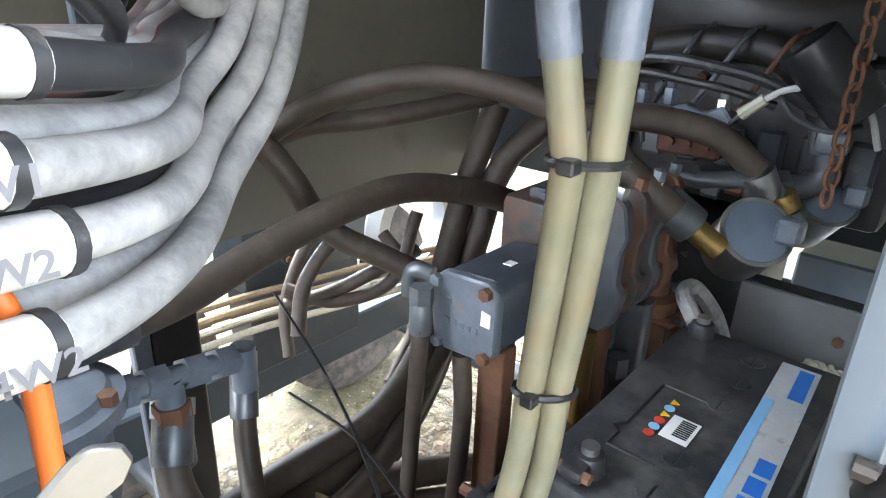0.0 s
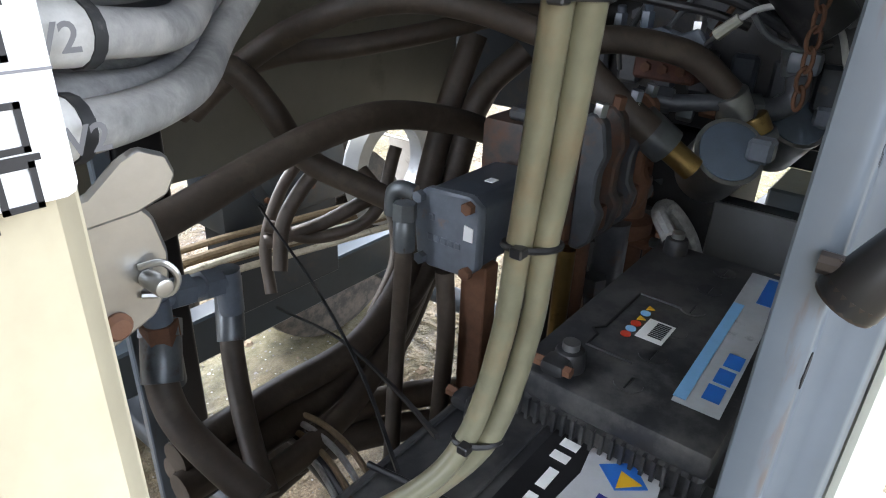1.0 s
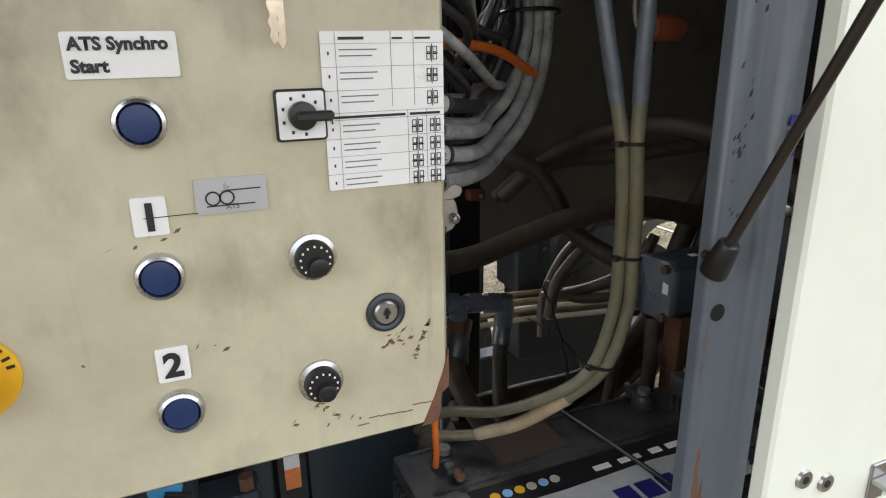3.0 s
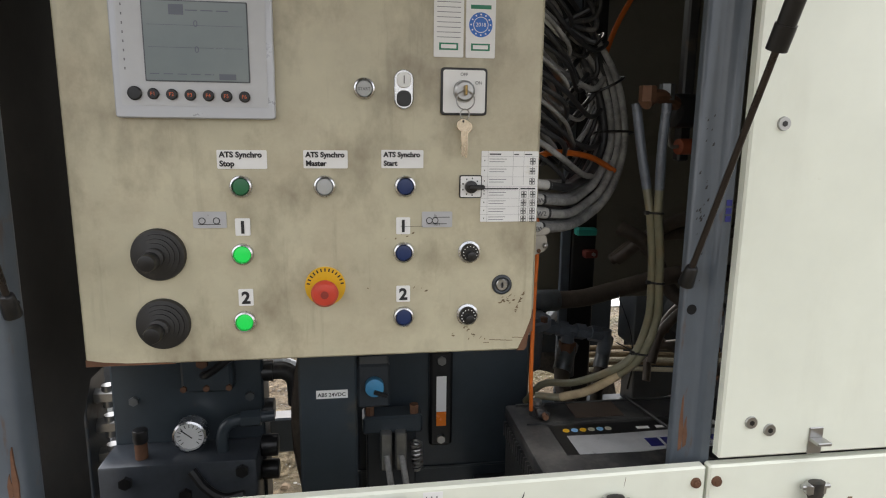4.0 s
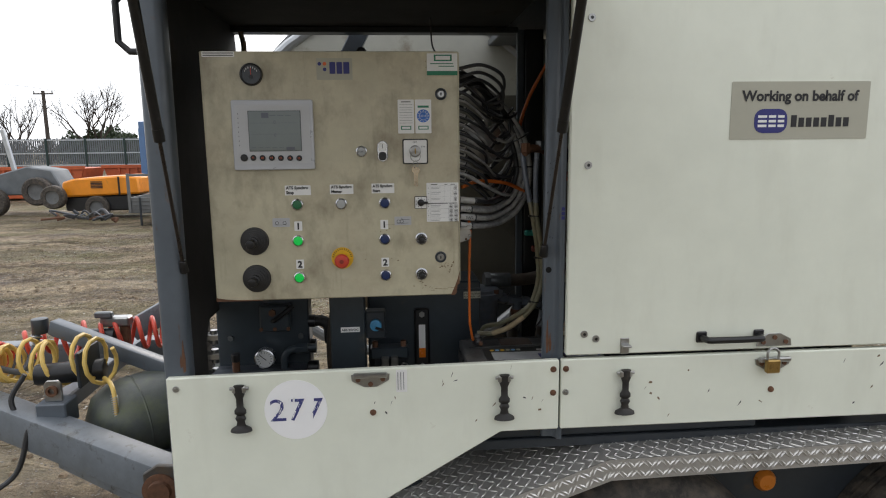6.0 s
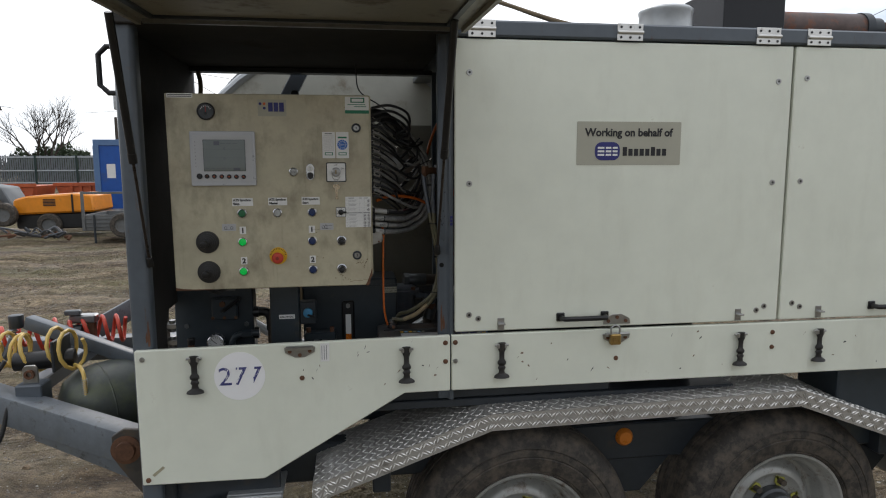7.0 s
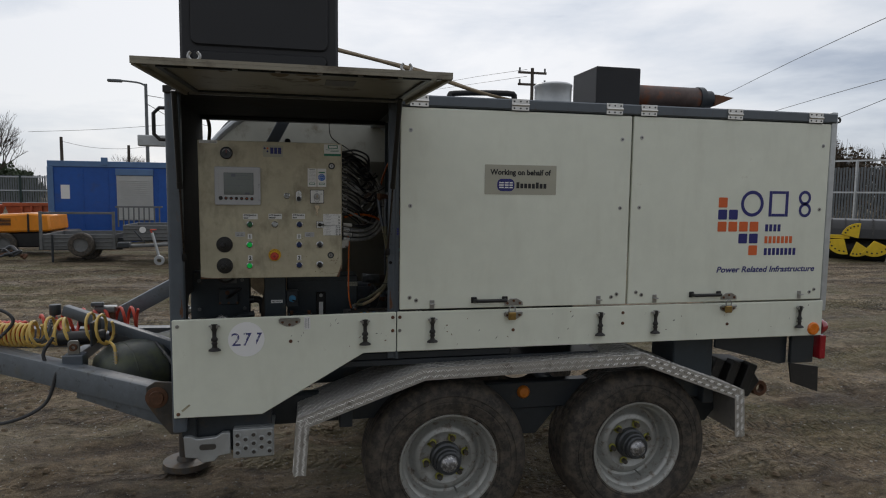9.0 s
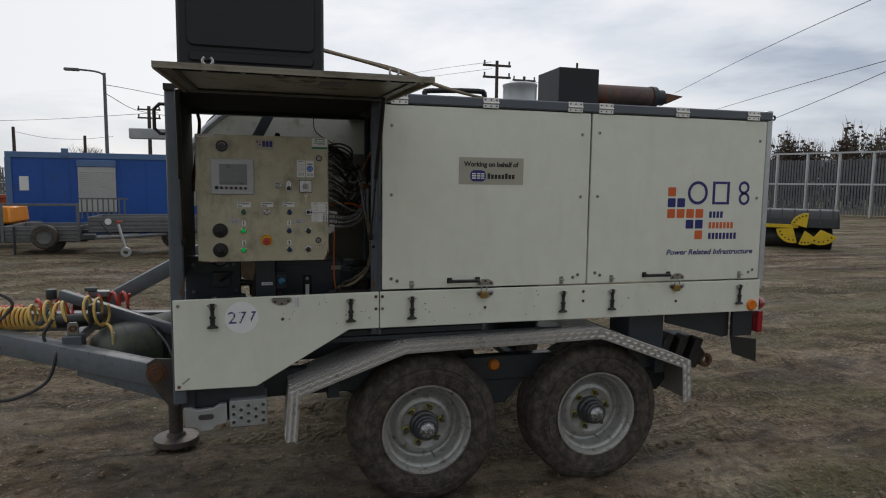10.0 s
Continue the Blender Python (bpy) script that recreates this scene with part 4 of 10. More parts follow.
part("side_marker", lathe([(0.0, -0.012), (0.028, -0.012), (0.034, -0.006), (0.034, 0.0), (0.0, 0.0)], (3.18, 0, 0.968), "Y", seg=28), M_AMBER, trailer, "round amber side reflector")

# chips, scratches and rust runs
rng = random.Random(41)
for i in range(46):
    x = rng.choice((rng.uniform(1.15, 2.05), rng.uniform(2.1, 3.2), rng.uniform(0.4, 0.95)))
    z = rng.uniform(0.952, 1.10)
    w, h, k = rng.uniform(0.001, 0.005), rng.uniform(0.0008, 0.003), rng.uniform(-0.006, 0.012)
    part("paint_chip", prism([(x - w, z - h), (x + w, z - h + k), (x + w * 1.1, z + h + k), (x - w * 0.4, z + h)], "Y", -0.0003, 0.001), M_SCUFF if i % 3 else M_BLACK, low_rear if x > 0.957 else low_front, smooth=0)
for x, z0, z1, y, own in ((0.039, 1.118, 1.20, 0.0185, None), (0.033, 1.13, 1.165, 0.0185, None), (0.930, 1.125, 1.215, 0.0396, middle_post), (0.937, 1.13, 1.18, 0.0396, middle_post)):
    pts = [(x - 0.002, z0), (x + 0.003, z0 + 0.004), (x + 0.0042, z0 + (z1 - z0) * 0.4), (x + 0.0018, z0 + (z1 - z0) * 0.7), (x + 0.001, z1), (x - 0.001, z1 - 0.006), (x - 0.003, z0 + (z1 - z0) * 0.5)]
    part("rust_run", prism(pts, "Y", y, y + 0.003), M_RUST, own or trailer, smooth=0)
for i in range(3):
    part("tag_bar", box((0.9555, 0.0183, 1.470 + 0.011 * i), (0.9635, 0.0192, 1.478 + 0.011 * i)), M_NAVY, middle_post, smooth=0)
for i in range(26):
    x, z = rng.uniform(0.925, 0.943), rng.uniform(1.36, 1.62)
    w = rng.uniform(0.0006, 0.0022)
    part("scuff", prism([(x - w, z - w), (x + w * 0.5, z - w * 0.6), (x + w, z + w * 2), (x - w * 0.4, z + w)], "Y", 0.0398, 0.041), M_BLACK, middle_post, smooth=0)

# mudguard of tread plate
MG = [(0.492, 0.405), (0.512, 0.664), (1.074, 0.862), (2.190, 0.880), (2.760, 0.666), (2.776, 0.421)]


def mudguard(y0, y1, skirt):
    g = part("mudguard", bmesh.new(), M_ALUPLATE, trailer, "folded aluminium tread-plate mudguard")
    me = g.data
    bm = bmesh.new()
    t = 0.004
    for (xa, za), (xb, zb) in zip(MG, MG[1:]):
        d = Vector((xb - xa, 0, zb - za)).normalized()
        nrm = Vector((-d.z, 0, d.x))
        a, b = Vector((xa, 0, za)), Vector((xb, 0, zb))
        vs = [bm.verts.new(p + Vector((0, y, 0)) - nrm * h) for h in (0, t) for p, y in ((a, y0), (b, y0), (b, y1), (a, y1))]
        for f in ((0, 1, 2, 3), (7, 6, 5, 4), (0, 4, 5, 1), (2, 6, 7, 3), (1, 5, 6, 2), (3, 7, 4, 0)):
            bm.faces.new([vs[i] for i in f])
    bmesh.ops.translate(bm, vec=-OFFSET[trailer], verts=bm.verts)
    bmesh.ops.recalc_face_normals(bm, faces=bm.faces)
    bm.to_mesh(me)
    bm.free()
    if not skirt:
        return
    # the folded edge, mitred at each bend
    W = 0.056
    inner = []
    for i, (x, z) in enumerate(MG):
        ds = []
        if i:
            ds.append(Vector((x - MG[i - 1][0], z - MG[i - 1][1])).normalized())
        if i < len(MG) - 1:
            ds.append(Vector((MG[i + 1][0] - x, MG[i + 1][1] - z)).normalized())
        ns = [Vector((d.y, -d.x)) for d in ds]
        m = sum(ns, Vector((0, 0))).normalized()
        inner.append(Vector((x, z)) + m * (W / max(0.3, m.dot(ns[0]))))
    for i in range(len(MG) - 1):
        quad = [MG[i], MG[i + 1], tuple(inner[i + 1]), tuple(inner[i])]
        part("mudguard_edge", prism(quad, "Y", y0 - 0.001, y0 + 0.003), M_ALUPLATE, g)
    # raised tread bars in alternating directions
    bm = bmesh.new()

    def tread(c, u, v, nrm, diag, ln=0.0165, wd=0.0030, h=0.0020):
        a = (u + v * diag).normalized()
        s = nrm.cross(a)
        base = [c + a * ln, c + s * wd, c - a * ln, c - s * wd]
        vs = [bm.verts.new(p) for p in base] + [bm.verts.new(c + a * ln * 0.6 + nrm * h), bm.verts.new(c - a * ln * 0.6 + nrm * h)]
        for f in ((0, 1, 4), (1, 2, 5, 4), (2, 3, 5), (3, 0, 4, 5)):
            bm.faces.new([vs[k] for k in f])
    PITCH = 0.0235
    for i in range(len(MG) - 1):
        a, b = Vector((MG[i][0], 0, MG[i][1])), Vector((MG[i + 1][0], 0, MG[i + 1][1]))
        d = (b - a).normalized()
        up = Vector((-d.z, 0, d.x))
        count = int((b - a).length / PITCH)
        for k in range(count):
            c = a + d * (k + 0.5) * PITCH
            for j in range(4):
                q = c + d * PITCH * (0.25 * j - 0.375) - up * (0.0155 + 0.025 * (j % 2))
                q.y = y0 - 0.0011
                tread(q, d, up, Vector((0, -1, 0)), 1 if (k + j) % 2 else -1, 0.0135, 0.0029, 0.0032)
            for r in range(int((y1 - y0) / PITCH)):
                q = c + Vector((0, y0 + (r + 0.5) * PITCH, 0)) + up * 0.0001
                if 0 < i < 4 or r < 4:
                    tread(q, d, Vector((0, 1, 0)), up, 1 if (k // 2 + r) % 2 else -1)
    bmesh.ops.recalc_face_normals(bm, faces=bm.faces)
    tagged(part("tread_bars", bm, M_ALU, g, smooth=0), kind="stuff")


mudguard(-0.03, 0.30, True)
mudguard(1.66, 1.96, False)


def wheel(cx, y, face):
    """A trailer wheel whose outer face looks to face (-1: towards the hatches' side)."""
    zc = 0.364
    w = part("wheel", lathe([(0.225, 0.03), (0.240, 0.010), (0.245, 0.002), (0.241, -0.004), (0.233, -0.003), (0.223, 0.010), (0.217, 0.030), (0.206, 0.038), (0.200, 0.052), (0.197, 0.094), (0.190, 0.106), (0.178, 0.110),
                             (0.168, 0.102), (0.158, 0.086), (0.146, 0.075), (0.130, 0.072), (0.116, 0.082), (0.085, 0.088), (0.064, 0.082), (0.060, 0.20), (0.225, 0.20)], (cx, y, zc), "Y", seg=72), M_RIM, trailer, "silver steel wheel with a dusty tyre")
    tr = [(0.225, 0.03), (0.234, 0.006), (0.2455, -0.005), (0.2500, -0.010), (0.2530, -0.007), (0.2570, -0.013), (0.274, -0.017), (0.301, -0.020), (0.305, -0.017), (0.309, -0.020), (0.328, -0.018), (0.331, -0.014),
          (0.335, -0.017), (0.358, -0.009), (0.379, 0.004), (0.390, 0.020), (0.395, 0.034)]
    for g in range(5):
        y0 = 0.045 + 0.034 * g
        tr += [(0.397, y0), (0.397, y0 + 0.024), (0.388, y0 + 0.026), (0.388, y0 + 0.032)]
    tr += [(0.397, 0.216), (0.388, 0.226), (0.358, 0.244), (0.297, 0.25), (0.235, 0.236), (0.225, 0.20)]
    tr = [(r_ + max(0.0, r_ - 0.26) * 0.03, h_) for r_, h_ in tr]
    part("tyre", lathe(tr, (cx, y, zc), "Y", seg=72), M_TYRE, w, "dusty black tyre with worn tread")
    hub = [(0.041, -0.008), (0.046, -0.002), (0.047, 0.016), (0.052, 0.020), (0.053, 0.050), (0.060, 0.056), (0.062, 0.082), (0.0, 0.084), (0.0, -0.008), (0.041, -0.008)]
    hub = [(r_ * 1.28, h_) for r_, h_ in hub]
    hc = part("hub_cap", lathe(hub, (cx, y, zc), "Y", seg=36), M_GREYHUB, w, "dark hub cap with a scraped bare tip")
    part("hub_tip", lathe([(0.0, -0.030), (0.018, -0.029), (0.032, -0.023), (0.041, -0.013), (0.044, -0.006), (0.0, -0.006)], (cx, y, zc), "Y", seg=28), M_BARETIP, hc, "scraped bare metal tip")
    for i in range(6):
        a = radians(12 + 60 * i)
        x, z = cx + 0.101 * math.cos(a), zc + 0.101 * math.sin(a)
        part("wheel_nut", cyl((x, y + 0.088, z), (x, y + 0.052, z), 0.0135, r2=0.0125, seg=6), M_MUDSHADESTEEL, w)
        tri = [(x + 0.0215 * math.cos(b + a), z + 0.0215 * math.sin(b + a)) for b in (radians(0 + 40 * k) for k in range(9))]
        tri[0] = (x + 0.027 * math.cos(a + 1.1), z + 0.027 * math.sin(a + 1.1))
        part("nut_marker", prism(tri, "Y", y + 0.0765, y + 0.080), M_MARKER, w)
    vz = zc - 0.165
    part("valve_stem", cyl((cx + 0.05, y + 0.10, vz), (cx + 0.054, y + 0.045, vz - 0.006), 0.004, seg=8), M_STEEL, w)
    return w


M_MARKER = mat("yellow_green_nut_tag", (0.40, 0.39, 0.075), 0.6, vary=0.2, dirt=(0.2, 0.16, 0.07), dirt_amount=0.5, dirt_scale=40)
wheel(1.222, 0.060, -1)
wheel(2.216, 0.060, -1)
for i, cx in enumerate((1.220, 2.215)):
    part("axle", cyl((cx, 0.2, 0.364), (cx, 1.80, 0.364), 0.04, seg=16), M_DARKGREY, trailer)
    tr = [(0.2, 0.0), (0.34, -0.01), (0.395, 0.02), (0.4, 0.06), (0.4, 0.2), (0.34, 0.24), (0.2, 0.23)]
    part("far_tyre", lathe(tr, (cx, 1.72, 0.38), "Y", seg=40), M_TYRE, trailer)
    part("spring_hanger", prism([(cx + 0.30, 0.56), (cx + 0.62, 0.56), (cx + 0.50, 0.42), (cx + 0.42, 0.42)], "Y", 0.22, 0.26), M_DARKGREY, trailer)
part("side_marker", lathe([(0.0, -0.022), (0.024, -0.019), (0.033, -0.008), (0.034, 0.0), (0.0, 0.0)], (1.640, 0.199, 0.650), "Y", seg=24), mat("amber_lens", (0.55, 0.17, 0.02), 0.3, vary=0.1), trailer, "round amber side marker")
part("mud_flap", box((2.772, 0.0, 0.42), (2.78, 0.28, 0.60), 0.001), M_RUBBER, trailer)

# rear end: lamp, flap and coupling
part("tail_lamp", prism(round_rect(3.262, 0.79, 3.30, 0.92, 0.008), "Y", 0.03, 0.14, bevel=0.004), M_REDLENS, trailer, "red tail lamp")
part("rear_marker", lathe([(0.0, 0.05), (0.03, 0.045), (0.042, 0.02), (0.044, 0.0), (0.0, 0.0)], (3.26, 0.06, 0.965), "X", seg=24), M_REDLENS, trailer, "round red rear lamp")
part("rear_plate", box((3.10, 0.05, 0.77), (3.24, 0.075, 0.93), 0.003), M_DARKGREY, trailer)
part("rear_flap", prism([(3.10, 0.77), (3.285, 0.74), (3.292, 0.60), (3.12, 0.66)], "Y", 0.06, 0.068), M_RUBBER, trailer, "black rubber flap")
part("rear_side_plate", prism([(2.66, 0.93), (3.10, 0.93), (3.10, 0.765), (3.06, 0.76), (2.66, 0.865)], "Y", 0.085, 0.10, bevel=0.002), M_DARKGREY, trailer)
part("rear_leg", box((2.43, 0.10, 0.60), (2.66, 0.32, 0.93), 0.006), M_TANK, trailer)
cp = part("tow_coupling", prism([(2.66, 0.76), (3.0, 0.73), (3.09, 0.61), (3.02, 0.52), (2.72, 0.56)], "Y", 0.26, 0.42, bevel=0.006), M_RUBBER, trailer, "black rear coupling")
for i in range(3):
    part("coupling_rib", box((2.72 + 0.11 * i, 0.20, 0.57), (2.775 + 0.11 * i, 0.26, 0.775 - 0.02 * i), 0.004, turn=Matrix.Rotation(radians(22), 4, "Y")), M_RUBBER, cp)
part("coupling_eye", lathe([(0.025, -0.02), (0.045, -0.02), (0.045, 0.02), (0.025, 0.02), (0.025, -0.02)], (3.11, 0.30, 0.56), "Y", seg=20), M_RUST, cp)
part("coupling_arm", box((2.5, 0.32, 0.62), (2.72, 0.40, 0.72), 0.005), M_DARKGREY, trailer)

# steps under the bay
s = part("folding_step", box((0.235, 0.03, 0.480), (0.41, 0.05, 0.610), 0.004), M_GALV, trailer, "galvanised step plate with punched holes")
for i in range(5):
    for j in range(2 if i % 2 else 3):
        hx, hz = 0.2545 + 0.034 * i, (0.5255 if i % 2 else 0.506) + 0.039 * j
        rim = part("step_hole", lathe([(0.009, 0.0), (0.0155, -0.001), (0.0125, -0.006), (0.009, -0.006), (0.009, 0.0)], (hx, 0.030, hz), "Y", seg=14), M_GALV, s)
        part("hole_core", cyl((hx, 0.0275, hz), (hx, 0.032, hz), 0.0092, seg=12), M_MUDSHADESTEEL, rim)
part("step_tread", box((0.235, 0.05, 0.595), (0.41, 0.2, 0.610), 0.003), M_GALV, s)
b = part("chock_holder", prism([(0.03, 0.592), (0.06, 0.592), (0.085, 0.578), (0.165, 0.582), (0.19, 0.600), (0.222, 0.600), (0.225, 0.505), (0.175, 0.498), (0.155, 0.475), (0.105, 0.472), (0.085, 0.492), (0.035, 0.50)], "Y", 0.03, 0.06, bevel=0.003), M_GALV, trailer, "galvanised wheel chock holder")
part("chock_slot", prism(round_rect(0.095, 0.530, 0.165, 0.556, 0.012), "Y", 0.024, 0.0305, bevel=0.002), M_MUDSHADESTEEL, b)
part("step_bracket", box((0.05, 0.08, 0.50), (0.40, 0.10, 0.68), 0.003), M_DARKGREY, trailer)

# ---- drawbar, jack, air tank and lines at the front ----
M_DRAWBAR = mat("chipped_drawbar_paint", (0.145, 0.165, 0.185), 0.45, vary=0.16, grain=30, dirt=(0.045, 0.040, 0.034), dirt_amount=0.36, dirt_scale=22, bump=0.05)
smear(M_DRAWBAR, (9.0, 9.0, 9.0), 0.56, 0.72, (0.15, 0.14, 0.075), 0.4)


def beam(p, q, w, h, material, name, label="", bevel=0.006, parent=trailer):
    p, q = Vector(p), Vector(q)
    d = q - p
    rot = d.to_track_quat("X", "Z").to_matrix().to_4x4()
    bm = bmesh.new()
    r = bmesh.ops.create_cube(bm, size=1, matrix=Matrix.Translation((p + q) / 2) @ rot @ Matrix.Diagonal((d.length, w, h, 1)))
    bmesh.ops.bevel(bm, geom=list(bm.edges), offset=bevel, segments=2, affect="EDGES", profile=0.5)
    return part(name, bm, material, parent, label)


leg = beam((-0.02, 0.245, 0.685), (-1.35, 0.945, 0.845), 0.09, 0.112, M_DRAWBAR, "drawbar", "blue-grey drawbar leg with chipped paint")
beam((0.0, 1.60, 0.70), (-1.35, 1.03, 0.85), 0.09, 0.11, M_DRAWBAR, "drawbar")
beam((0.10, 1.25, 1.26), (-0.55, 1.20, 0.90), 0.07, 0.09, M_DRAWBAR, "drawbar_stay")
beam((0.01, 0.25, 0.585), (-0.52, 0.52, 0.690), 0.05, 0.085, M_DRAWBAR, "drawbar_gusset", parent=leg)
part("drawbar_pivot", prism([(-0.15, 0.775), (-0.11, 0.80), (-0.02, 0.79), (0.02, 0.62), (-0.01, 0.55), (-0.05, 0.55), (-0.10, 0.62), (-0.15, 0.70)], "Y", 0.185, 0.20, bevel=0.003), M_MUDSHADESTEEL, leg)
part("pivot_pin", lathe([(0.0, -0.02), (0.03, -0.02), (0.032, -0.008), (0.048, -0.006), (0.048, 0.0), (0.0, 0.0)], (-0.105, 0.185, 0.728), "Y", seg=24), M_RUST, leg, "rusty pivot pin")
part("drawbar_cross", box((-0.62, 0.60, 0.77), (-0.56, 1.30, 0.83), 0.005), M_BLUEGREY, leg)
bm = box((-0.605, 0.535, 0.765), (-0.512, 0.62, 0.848), 0.004)
br = part("coupling_bracket", bm, M_BLUEGREY, leg)
part("bracket_lug", prism([(-0.585, 0.848), (-0.532, 0.848), (-0.532, 0.905), (-0.542, 0.918), (-0.575, 0.918), (-0.585, 0.905)], "Y", 0.560, 0.572, bevel=0.002), M_STEEL, br)
part("lug_ring", lathe([(0.010, -0.006), (0.018, -0.006), (0.018, 0.006), (0.010, 0.006), (0.010, -0.006)], (-0.558, 0.555, 0.885), "Y", seg=16), M_RUST, br)
cb = beam((-0.69, 0.858, 1.020), (0.0, 0.70, 0.790), 0.05, 0.055, M_BLUEGREY, "brake_lever_arm", "blue-grey brake adjusting arm with a crank")
part("crank_head", cyl((-0.735, 0.858, 0.995), (-0.735, 0.858, 1.050), 0.028, seg=16, bevel=0.004), M_DARKGREY, cb)
part("crank", tube([(-0.74, 0.848, 1.0), (-0.755, 0.83, 0.93), (-0.775, 0.80, 0.88), (-0.805, 0.80, 0.872), (-0.90, 0.80, 0.90)], 0.011, seg=10, steps=5), M_BLUEGREY, cb)
part("crank_spring", tube([(-0.743 + 0.016 * math.cos(a), 0.843 + 0.016 * math.sin(a), 1.0 - 0.0023 * a) for a in (0.8 * i for i in range(34))], 0.003, seg=6, steps=2), M_STEEL, cb)
part("hand_valve", box((-0.585, 0.98, 0.975), (-0.475, 1.03, 1.012), 0.006), M_STEEL, trailer, "steel brake valve")
part("valve_stem", box((-0.515, 0.99, 0.84), (-0.485, 1.02, 0.975), 0.003), M_RUST, trailer)
part("valve_body", cyl((-0.66, 0.99, 0.935), (-0.53, 0.99, 0.935), 0.033, seg=18, bevel=0.004), M_DARKGREY, trailer)
part("coupling_jaw", box((-0.60, 0.975, 1.012), (-0.535, 1.0, 1.035), 0.004), M_STEELDARK, trailer)
part("air_coupling", cyl((-0.66, 0.66, 0.905), (-0.45, 0.70, 0.905), 0.036, seg=20, bevel=0.006), M_BLACK, trailer, "black air-line coupling")
part("air_coupling_plate", box((-0.49, 0.58, 0.88), (-0.478, 0.73, 1.0), 0.003), M_DARKGREY, trailer)
air = thing("air_tank", (-0.2, 0.72, 0.6), "mossy green cylindrical air tank between the drawbar legs", "air tank")
tank = part("tank_shell", lathe([(0.0, -0.325), (0.06, -0.318), (0.115, -0.288), (0.145, -0.235), (0.152, -0.18), (0.152, 0.18), (0.145, 0.235), (0.115, 0.288), (0.06, 0.318), (0.0, 0.325)], (0, 0, 0), "X", seg=40), M_AIRTANK, air)
strap = part("tank_strap", lathe([(0.154, -0.014), (0.157, -0.014), (0.157, 0.014), (0.154, 0.014), (0.154, -0.014)], (0, 0, 0), "X", seg=40), M_DARKGREY, air)
seam = part("tank_seam", lathe([(0.1525, -0.172), (0.1545, -0.168), (0.1525, -0.164)], (0, 0, 0), "X", seg=40), M_AIRTANK, air)
for ob_ in (tank, strap, seam):
    ob_.data.transform(Matrix.Translation(OFFSET[air]))
    ob_.matrix_local = pose(-0.03, 0.09, 0.13, 0, -4, 38)
part("tank_fitting", cyl((-0.30, 0.62, 0.70), (-0.33, 0.56, 0.69), 0.017, seg=8), M_STEEL, air)
part("tank_bracket", box((-0.32, 0.55, 0.60), (-0.10, 0.90, 0.63), 0.003), M_DARKGREY, air)
jack = thing("support_leg", (-0.16, 1.2, 0.0), "grey steel support leg with a round foot on the mud", "support leg")
# the leg's dark muddy tone also stands in for the shade it is in
part("leg_tube", cyl((-0.16, 1.2, 0.02), (-0.16, 1.2, 0.75), 0.043, seg=24), M_MUDSHADESTEEL, jack)
part("foot_plate", lathe([(0.0, 0.045), (0.05, 0.045), (0.06, 0.02), (0.135, 0.014), (0.14, -0.02), (0.0, -0.02)], (-0.16, 1.2, 0.0), "Z", seg=32), M_MUDSHADESTEEL, jack)


def coil(start, end, r, turns, wire, material, parent, wobble=0.0, seed=1):
    """A stretched coil of air line."""
    rng = random.Random(seed)
    s, e = Vector(start), Vector(end)
    d = (e - s).normalized()
    u = d.orthogonal().normalized()
    v = d.cross(u)
    pts = []
    n = int(turns * 12)
    jitter = [(rng.uniform(-1, 1), rng.uniform(-1, 1)) for _ in range(int(turns) + 2)]
    for i in range(n + 1):
        a = 2 * math.pi * i / 12
        k = i / 12
        j0, j1 = jitter[int(k)], jitter[min(int(k) + 1, len(jitter) - 1)]
        f = k - int(k)
        jx, jy = j0[0] * (1 - f) + j1[0] * f, j0[1] * (1 - f) + j1[1] * f
        c = s.lerp(e, i / n)
        rr = r * (1 + 0.15 * jx * (wobble > 0))
        pts.append(c + u * (rr * math.cos(a)) + v * (rr * math.sin(a)) + Vector((jx, jy, abs(jx))) * wobble)
    return tube(pts, wire, seg=7, steps=1, smooth=False)


lines = thing("air_line", (-0.8, 0.75, 0.86), "yellow coiled air line lying over the drawbar", "air line", group="coiled air lines")
part("coil", coil((-1.18, 0.86, 0.905), (-0.80, 0.78, 0.905), 0.058, 17, 0.0075, M_AIRLINE_Y, lines, 0.004, 2), M_AIRLINE_Y, lines)
part("loose_coil", coil((-0.82, 0.74, 0.905), (-0.42, 0.66, 0.935), 0.064, 6, 0.0075, M_AIRLINE_Y, lines, 0.035, 5), M_AIRLINE_Y, lines)
part("line_end", tube([(-0.44, 0.66, 0.885), (-0.40, 0.61, 0.885), (-0.375, 0.575, 0.85), (-0.372, 0.572, 0.72)], 0.0075, seg=8), M_AIRLINE_Y, lines)
part("spring_sleeve", coil((-0.376, 0.576, 0.855), (-0.372, 0.572, 0.75), 0.0095, 14, 0.0016, M_STEEL, lines), M_STEEL, lines)
red = thing("air_line", (-0.75, 0.9, 0.86), "red coiled air line behind the yellow one", "air line", group="coiled air lines")
part("coil", coil((-1.15, 0.88, 0.915), (-0.86, 0.84, 0.91), 0.055, 12, 0.0085, M_AIRLINE_R, red, 0.004, 8), M_AIRLINE_R, red)
part("loose_coil", coil((-0.82, 0.90, 0.93), (-0.36, 1.06, 0.93), 0.055, 8, 0.0085, M_AIRLINE_R, red, 0.02, 9), M_AIRLINE_R, red)
rub = random.Random(17)
